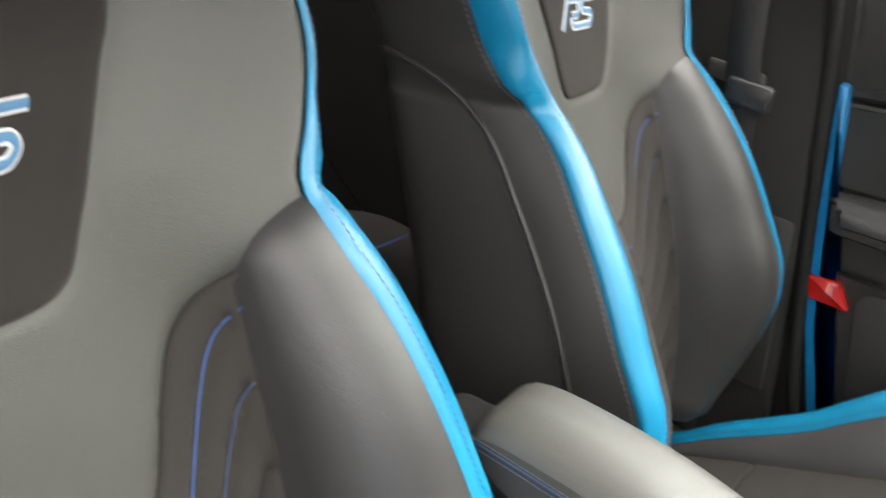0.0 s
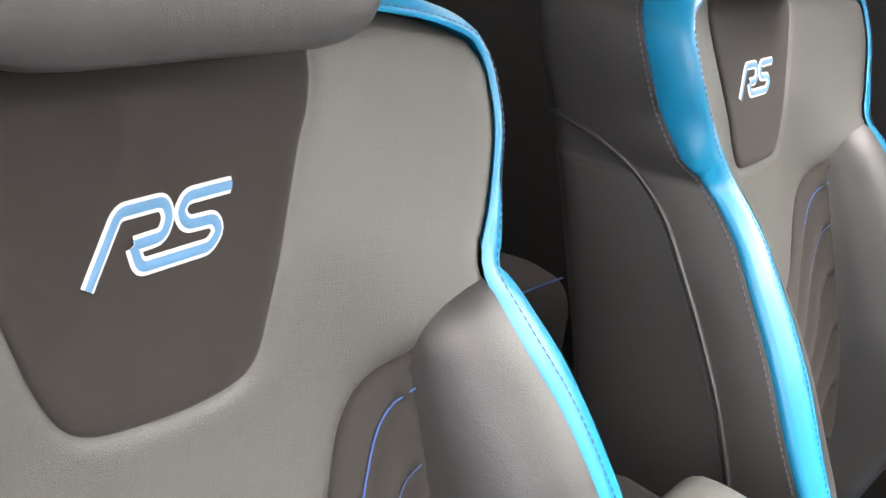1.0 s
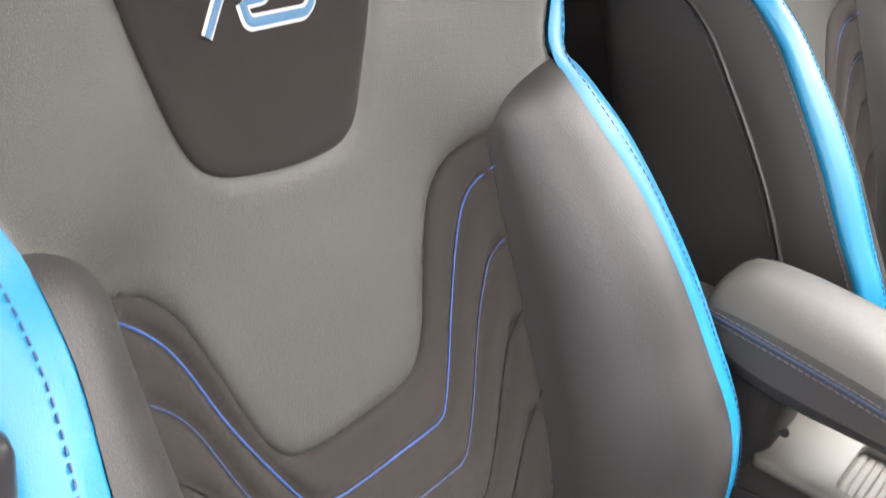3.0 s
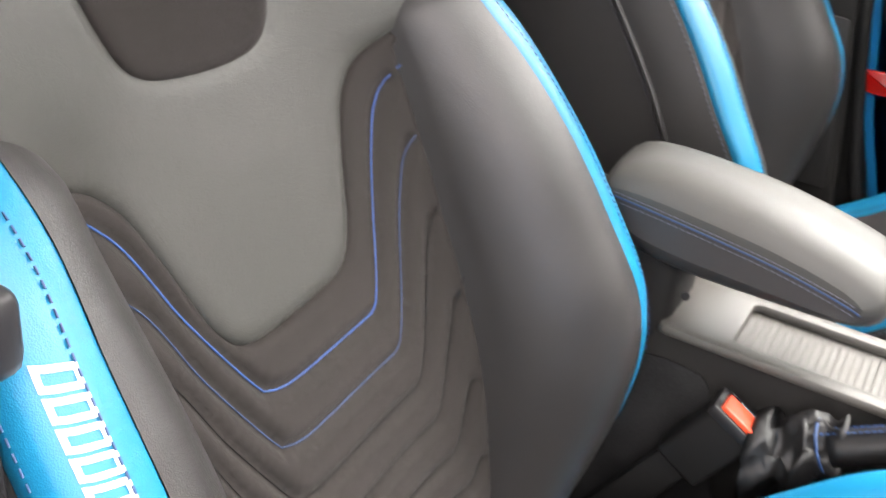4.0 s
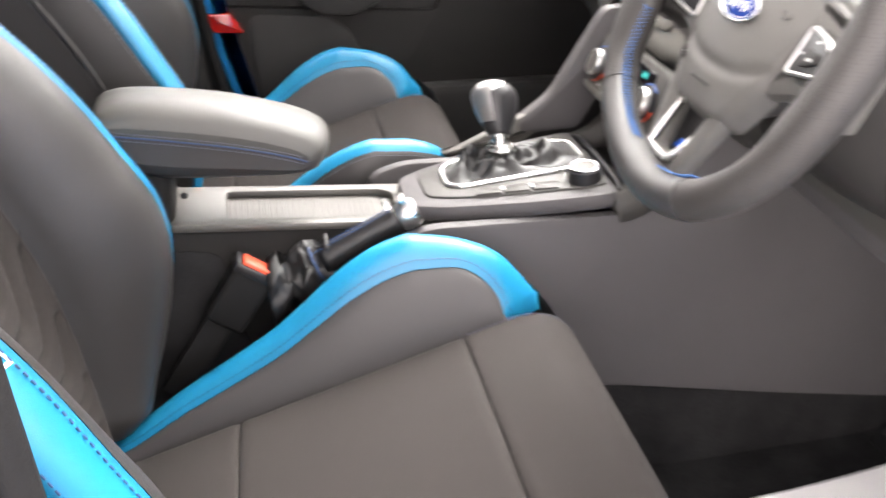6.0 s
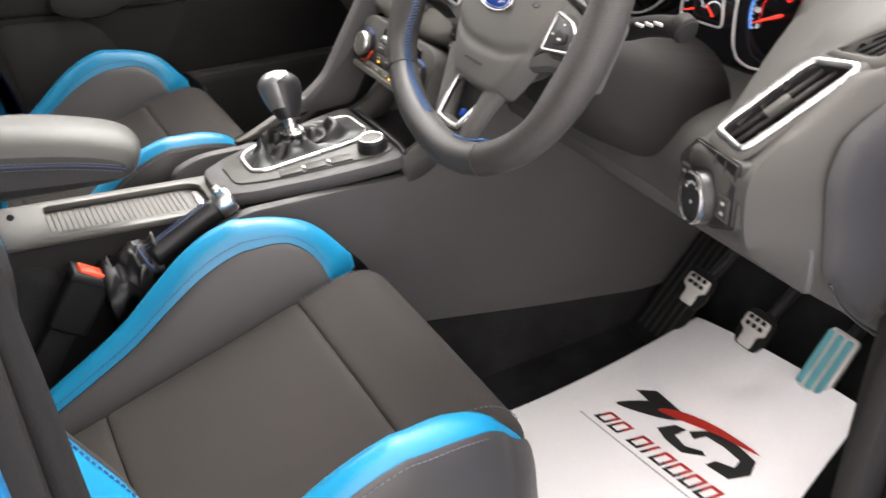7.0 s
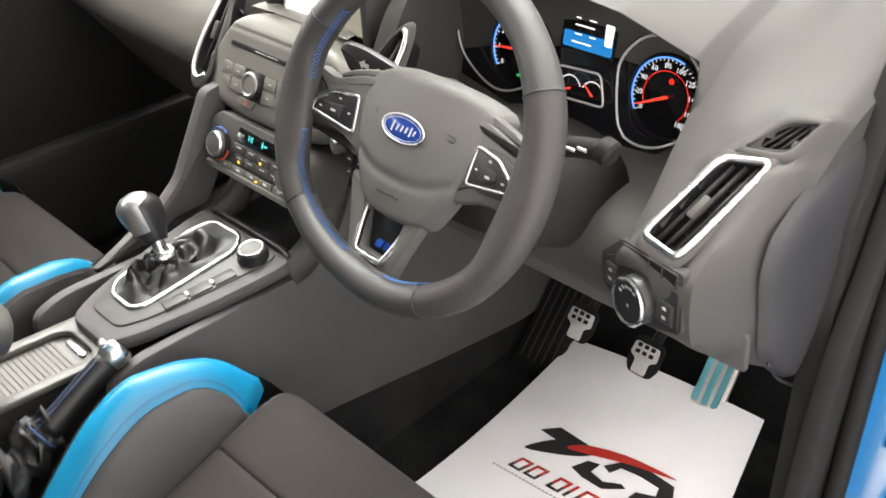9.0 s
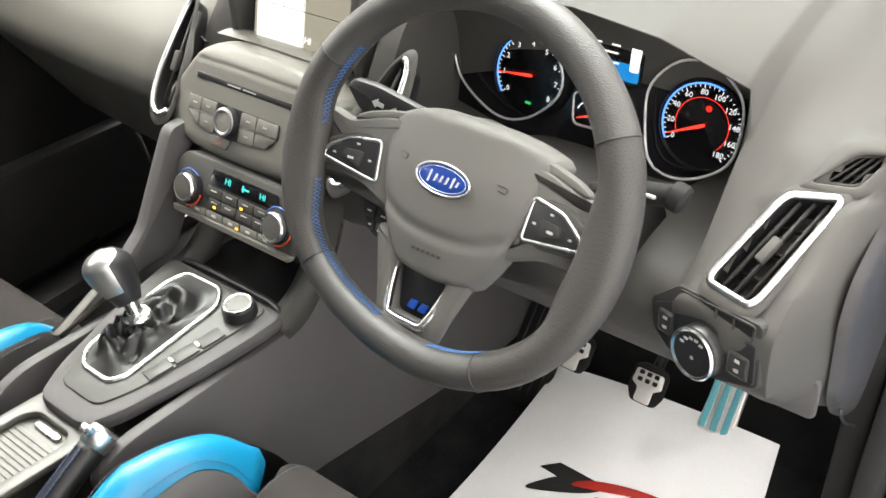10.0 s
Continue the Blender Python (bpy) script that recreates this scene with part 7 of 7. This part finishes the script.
def build_stack():
    s = thing("radio_panel", "warm grey radio panel with a silver knob and disc slot", "radio", (0, 0, 0))
    m = frame_of((0.753, 0.392, 0.611), (0, -1, 0), (0.4472, 0, 0.8944))
    pod = smooth([(-0.160, 0.004), (-0.150, -0.022), (-0.122, -0.043), (-0.076, -0.055), (-0.014, -0.058), (0.060, -0.054), (0.108, -0.040), (0.138, -0.018), (0.152, 0.014), (0.140, 0.050), (0.110, 0.076), (0.060, 0.088), (-0.013, 0.091), (-0.070, 0.086), (-0.100, 0.070), (-0.128, 0.036)], 0.008, True)

    def bulge(u, v, k):
        return m @ Vector((u, v, k - 0.012 * (u / 0.15)**4 - 0.022 * max(0.0, (v - 0.060) / 0.03)**2 - 0.016 * max(0.0, (-0.030 - v) / 0.028)**2))
    panel("pod", pod, bulge, PODGREY, s, 0.030, 0.012, 0.006, [[(-0.100, 0.0585), (-0.04, 0.0600), (0.03, 0.0600), (0.085, 0.0585)]], 0.0012, 0.0025, label="warm grey pod", toward=(-0.9, 0, 0.4))
    slab("pod_core", [(p[0] * 0.96, p[1] * 0.96) for p in pod], 0.030, m @ Matrix.Translation((0, 0, -0.062)), PODGREY, s, "", 0)
    slab("disc_slot", rounded([(-0.088, 0.0355), (0.074, 0.0355), (0.074, 0.0425), (-0.088, 0.0425)], 0.002), 0.0016, m @ Matrix.Translation((0, 0, -0.0012)), BLACK, s, "black disc slot", 0.0005)
    for u in (-0.022, 0.004):
        box("slot_mark", (0.022, 0.0012, 0.0006), m @ Matrix.Translation((u, 0.0390, 0.0006)), SILVER, s, "", 0)
    slab("button_gap", rounded([(-0.094, 0.0150), (-0.095, -0.004), (-0.081, -0.0190), (-0.022, -0.0240), (0.046, -0.0180), (0.062, -0.002), (0.061, 0.0150)], 0.004), 0.0008, m @ Matrix.Translation((0, 0, -0.0002)), BLACK, s, "", 0)
    keys = [[(-0.0930, 0.0142), (-0.0715, 0.0142), (-0.0715, -0.0020), (-0.0932, -0.0020)], [(-0.0705, 0.0142), (-0.0440, 0.0142), (-0.0440, -0.0020), (-0.0705, -0.0020)],
            [(-0.0932, -0.0032), (-0.0715, -0.0032), (-0.0715, -0.0192), (-0.0800, -0.0182)], [(-0.0705, -0.0032), (-0.0440, -0.0032), (-0.0440, -0.0216), (-0.0705, -0.0194)],
            [(-0.0010, 0.0142), (0.0250, 0.0142), (0.0250, -0.0020), (-0.0010, -0.0020)], [(0.0260, 0.0142), (0.0600, 0.0142), (0.0600, -0.0020), (0.0260, -0.0020)],
            [(-0.0010, -0.0032), (0.0250, -0.0032), (0.0250, -0.0194), (-0.0010, -0.0216)], [(0.0260, -0.0032), (0.0598, -0.0032), (0.0450, -0.0172), (0.0260, -0.0192)]]
    for key in keys:
        slab("radio_button", rounded(key, 0.0022, 3), 0.0022, m @ Matrix.Translation((0, 0, 0.0002)), PODGREY, s, "grey radio button", 0.0007)
    for a, b in ((-0.090, -0.046), (0.000, 0.050)):
        box("chrome_line", (b - a, 0.0012, 0.0012), m @ Matrix.Translation(((a + b) / 2, -0.0026, 0.0022)), CHROME, s, "", 0)
    for u, v in ((-0.082, 0.006), (-0.058, 0.006), (-0.058, -0.012), (0.012, 0.006), (0.040, 0.006), (0.012, -0.012)):
        box("button_mark", (0.007, 0.0014, 0.0004), m @ Matrix.Translation((u, v, 0.0025)), SILVER, s, "", 0)
    kn = m @ Matrix.Translation((-0.0215, -0.003, 0))
    lathe("volume_knob", [(0.0180, -0.002), (0.0176, 0.006), (0.0166, 0.0092), (0.0150, 0.0098), (0.0, 0.0092)], kn, BLACK, s, "black volume knob")
    lathe("knob_ring", [(0.0118, 0.0092), (0.0150, 0.0086), (0.0169, 0.0090), (0.0164, 0.0108), (0.0142, 0.0116), (0.0120, 0.0104)], kn, KNOBSILVER, s, "chrome knob ring", 36, False)
    lathe("knob_centre", [(0.0, 0.0098), (0.0122, 0.0096), (0.0, 0.0106)], kn, PODGREY, s, "grey knob centre")
    slab("hazard_gap", rounded([(-0.053, -0.0235), (-0.011, -0.0235), (-0.018, -0.0370), (-0.046, -0.0370)], 0.003), 0.0006, m @ Matrix.Translation((0, 0, -0.0006)), BLACK, s, "", 0)
    slab("hazard_button", rounded([(-0.0515, -0.0245), (-0.0125, -0.0245), (-0.019, -0.0360), (-0.045, -0.0360)], 0.003), 0.0018, m @ Matrix.Translation((0, 0, -0.0004)), PODGREY, s, "grey hazard button", 0.0006)
    tube("hazard_mark", [m @ Vector((-0.0320 + 0.0052 * math.sin(a), -0.0300 + 0.0045 * math.cos(a), 0.0016)) for a in (0, 2.094, 4.189)], 0.0005, RED, s, "red triangle outline", 4, True)
    crest = [[m @ Vector((u, 0.084 + 0.006 * math.cos(u * 9), -0.030 - 0.004 * (u / 0.1)**2)) for u in np.linspace(-0.105, 0.095, 20)]]
    for t in (0.2, 0.4, 0.6, 0.8, 1.0):
        crest.append([p.lerp(Vector((0.858, 0.377 - (i - 9.5) * 0.0098, 0.668)), t) + Vector((0, 0, 0.006 * math.sin(math.pi * t))) for i, p in enumerate(crest[0])])
    grid("pod_shelf", crest, PODGREY, s, "warm grey shelf under the screen", toward=(0, 0, 1))

    d = thing("touch_screen", "glossy touch screen reflecting bright sky", "screen", (0, 0, 0))
    sm = frame_of((0.853, 0.364, 0.722), (0, -1, 0), (0.28, 0, 0.96))
    slab("screen_frame", rect(0.180, 0.118, 0.008), 0.010, sm @ Matrix.Translation((0, 0, -0.012)), GLOSSBLACK, d, "gloss black frame", 0.003)
    slab("screen_glass", rect(0.164, 0.100, 0.003), 0.0012, sm, LCDGREY, d, "lit display", 0.0003)
    # White glow stands in for bright sky mirrored in the glass.
    slab("screen_reflection", rect(0.078, 0.060, 0.002, -0.038, -0.016), 0.0004, sm @ Matrix.Translation((0, 0, 0.0014)), LCDWHITE, d, "white glow painted as the sky's reflection", 0)
    box("screen_line", (0.0008, 0.096, 0.0003), sm @ Matrix.Translation((0, 0, 0.0018)), BLACK, d, "", 0)
    box("screen_line", (0.16, 0.0008, 0.0003), sm @ Matrix.Translation((0, -0.004, 0.0018)), BLACK, d, "", 0)
    words("screen_text", "HI", 0.011, sm @ Matrix.Translation((0.008, -0.036, 0.0018)), LCDWHITE, d, 0.0002)
    slab("screen_hood", rounded([(-0.12, 0.0), (0.12, 0.0), (0.10, 0.06), (-0.10, 0.06)], 0.02), 0.012, frame_of((0.858, 0.377, 0.790), (0, -1, 0), (1, 0, 0.0)), DASH, d, "dark hood over the screen", 0.004)
    for s2 in (-1, 1):
        slab("screen_cheek", rounded([(0.835, 0.66), (0.862, 0.665), (0.92, 0.79), (0.858, 0.80), (0.838, 0.72)], 0.01), 0.014, XZ(0.377 + s2 * 0.100 + 0.007), DASH, d, "dark cheek beside the screen", 0.004)

    c = thing("climate_panel", "dark climate panel with two chrome knobs and a cyan display", "climate control", (0, 0, 0))
    cm = frame_of((0.706, 0.377, 0.527), (0, -1, 0), (0.410, 0, 0.912))
    slab("panel_body", rounded([(-0.106, -0.028), (0.106, -0.028), (0.110, 0.028), (0.094, 0.044), (-0.094, 0.044), (-0.110, 0.028)], 0.010), 0.07, cm @ Matrix.Translation((0, 0, -0.070)), DASH, c, "dark panel", 0.004)
    slab("panel_lip", rounded([(-0.100, -0.034), (0.100, -0.034), (0.104, -0.026), (-0.104, -0.026)], 0.003), 0.010, cm @ Matrix.Translation((0, 0, -0.006)), PODGREY, c, "warm grey lower lip", 0.002)
    for u in (-0.077, 0.077):
        km = cm @ Matrix.Translation((u, 0.002, 0))
        kb = lathe("knob_base", [(0.0205, 0), (0.0205, 0.006), (0.0185, 0.007), (0.0, 0.007)], km, BLACK, c, "black knob base")
        lathe("climate_knob", [(0.0150, 0.006), (0.0172, 0.007), (0.0176, 0.012), (0.0160, 0.0145), (0.0138, 0.0140), (0.0, 0.0135)], km, CHROME, kb, "chrome ringed knob")
        lathe("knob_face", [(0.0, 0.0137), (0.0140, 0.0143), (0.0, 0.0150)], km, MIDPLASTIC, kb, "grey knob face")
        tube("cold_arc", [km @ Vector((0.0222 * math.cos(t), 0.0222 * math.sin(t), 0.004)) for t in np.linspace(radians(50), radians(150), 14)], 0.0012, DARKBLUE, kb, "blue arc", 5)
        tube("hot_arc", [km @ Vector((0.0222 * math.cos(t), 0.0222 * math.sin(t), 0.004)) for t in np.linspace(radians(-10), radians(-90), 12)], 0.0012, RED, kb, "red arc", 5)
    slab("display_window", rounded([(-0.044, 0.017), (0.074, 0.017), (0.070, 0.036), (-0.040, 0.036)], 0.003), 0.002, cm, GLOSSBLACK, c, "black display window", 0.0006)
    for u in (-0.013, 0.046):
        words("display_text", "HI", 0.011, cm @ Matrix.Translation((u, 0.0265, 0.0023)), CYAN, c, 0.0002)
    box("display_mark", (0.012, 0.0022, 0.0004), cm @ Matrix.Translation((0.017, 0.0265, 0.0023)), CYAN, c, "", 0)
    box("display_mark", (0.0022, 0.008, 0.0004), cm @ Matrix.Translation((0.013, 0.0265, 0.0023)), CYAN, c, "", 0)
    slab("button_gap", rounded([(-0.050, 0.0140), (0.064, 0.0140), (0.062, -0.004), (0.052, -0.0142), (-0.038, -0.0142), (-0.050, -0.002)], 0.003), 0.0008, cm, BLACK, c, "", 0)
    for r in range(2):
        for k in range(4):
            u, v = -0.0345 + 0.0275 * k, 0.0072 - 0.0135 * r
            w2 = 0.0262 - (0.006 if r and k in (0, 3) else 0.0)
            du = 0.003 * (1 if k == 0 else -1 if k == 3 else 0) * r
            box("climate_button", (w2, 0.0124, 0.003), cm @ Matrix.Translation((u + du, v, 0.0010)), DASH, c, "grey push button", 0.0014)
            box("button_bar", (0.010, 0.0013, 0.0005), cm @ Matrix.Translation((u + du, v + 0.002, 0.0027)), SILVER, c, "", 0)
    for k in range(5):
        box("lower_button", (0.028, 0.0085, 0.003), cm @ Matrix.Translation((-0.060 + 0.030 * k, -0.0208, 0.0005)), PODGREY, c, "grey push button", 0.0012)
        box("button_bar", (0.007, 0.0030, 0.0004), cm @ Matrix.Translation((-0.060 + 0.030 * k, -0.0208, 0.0022)), SILVER, c, "", 0)
    for u, v in ((-0.030, -0.0095), (0.015, 0.0030), (0.012, -0.0225)):
        box("button_lamp", (0.0045, 0.0030, 0.0006), cm @ Matrix.Translation((u, v, 0.0029)), AMBER, c, "amber lamp", 0)


build_stack()
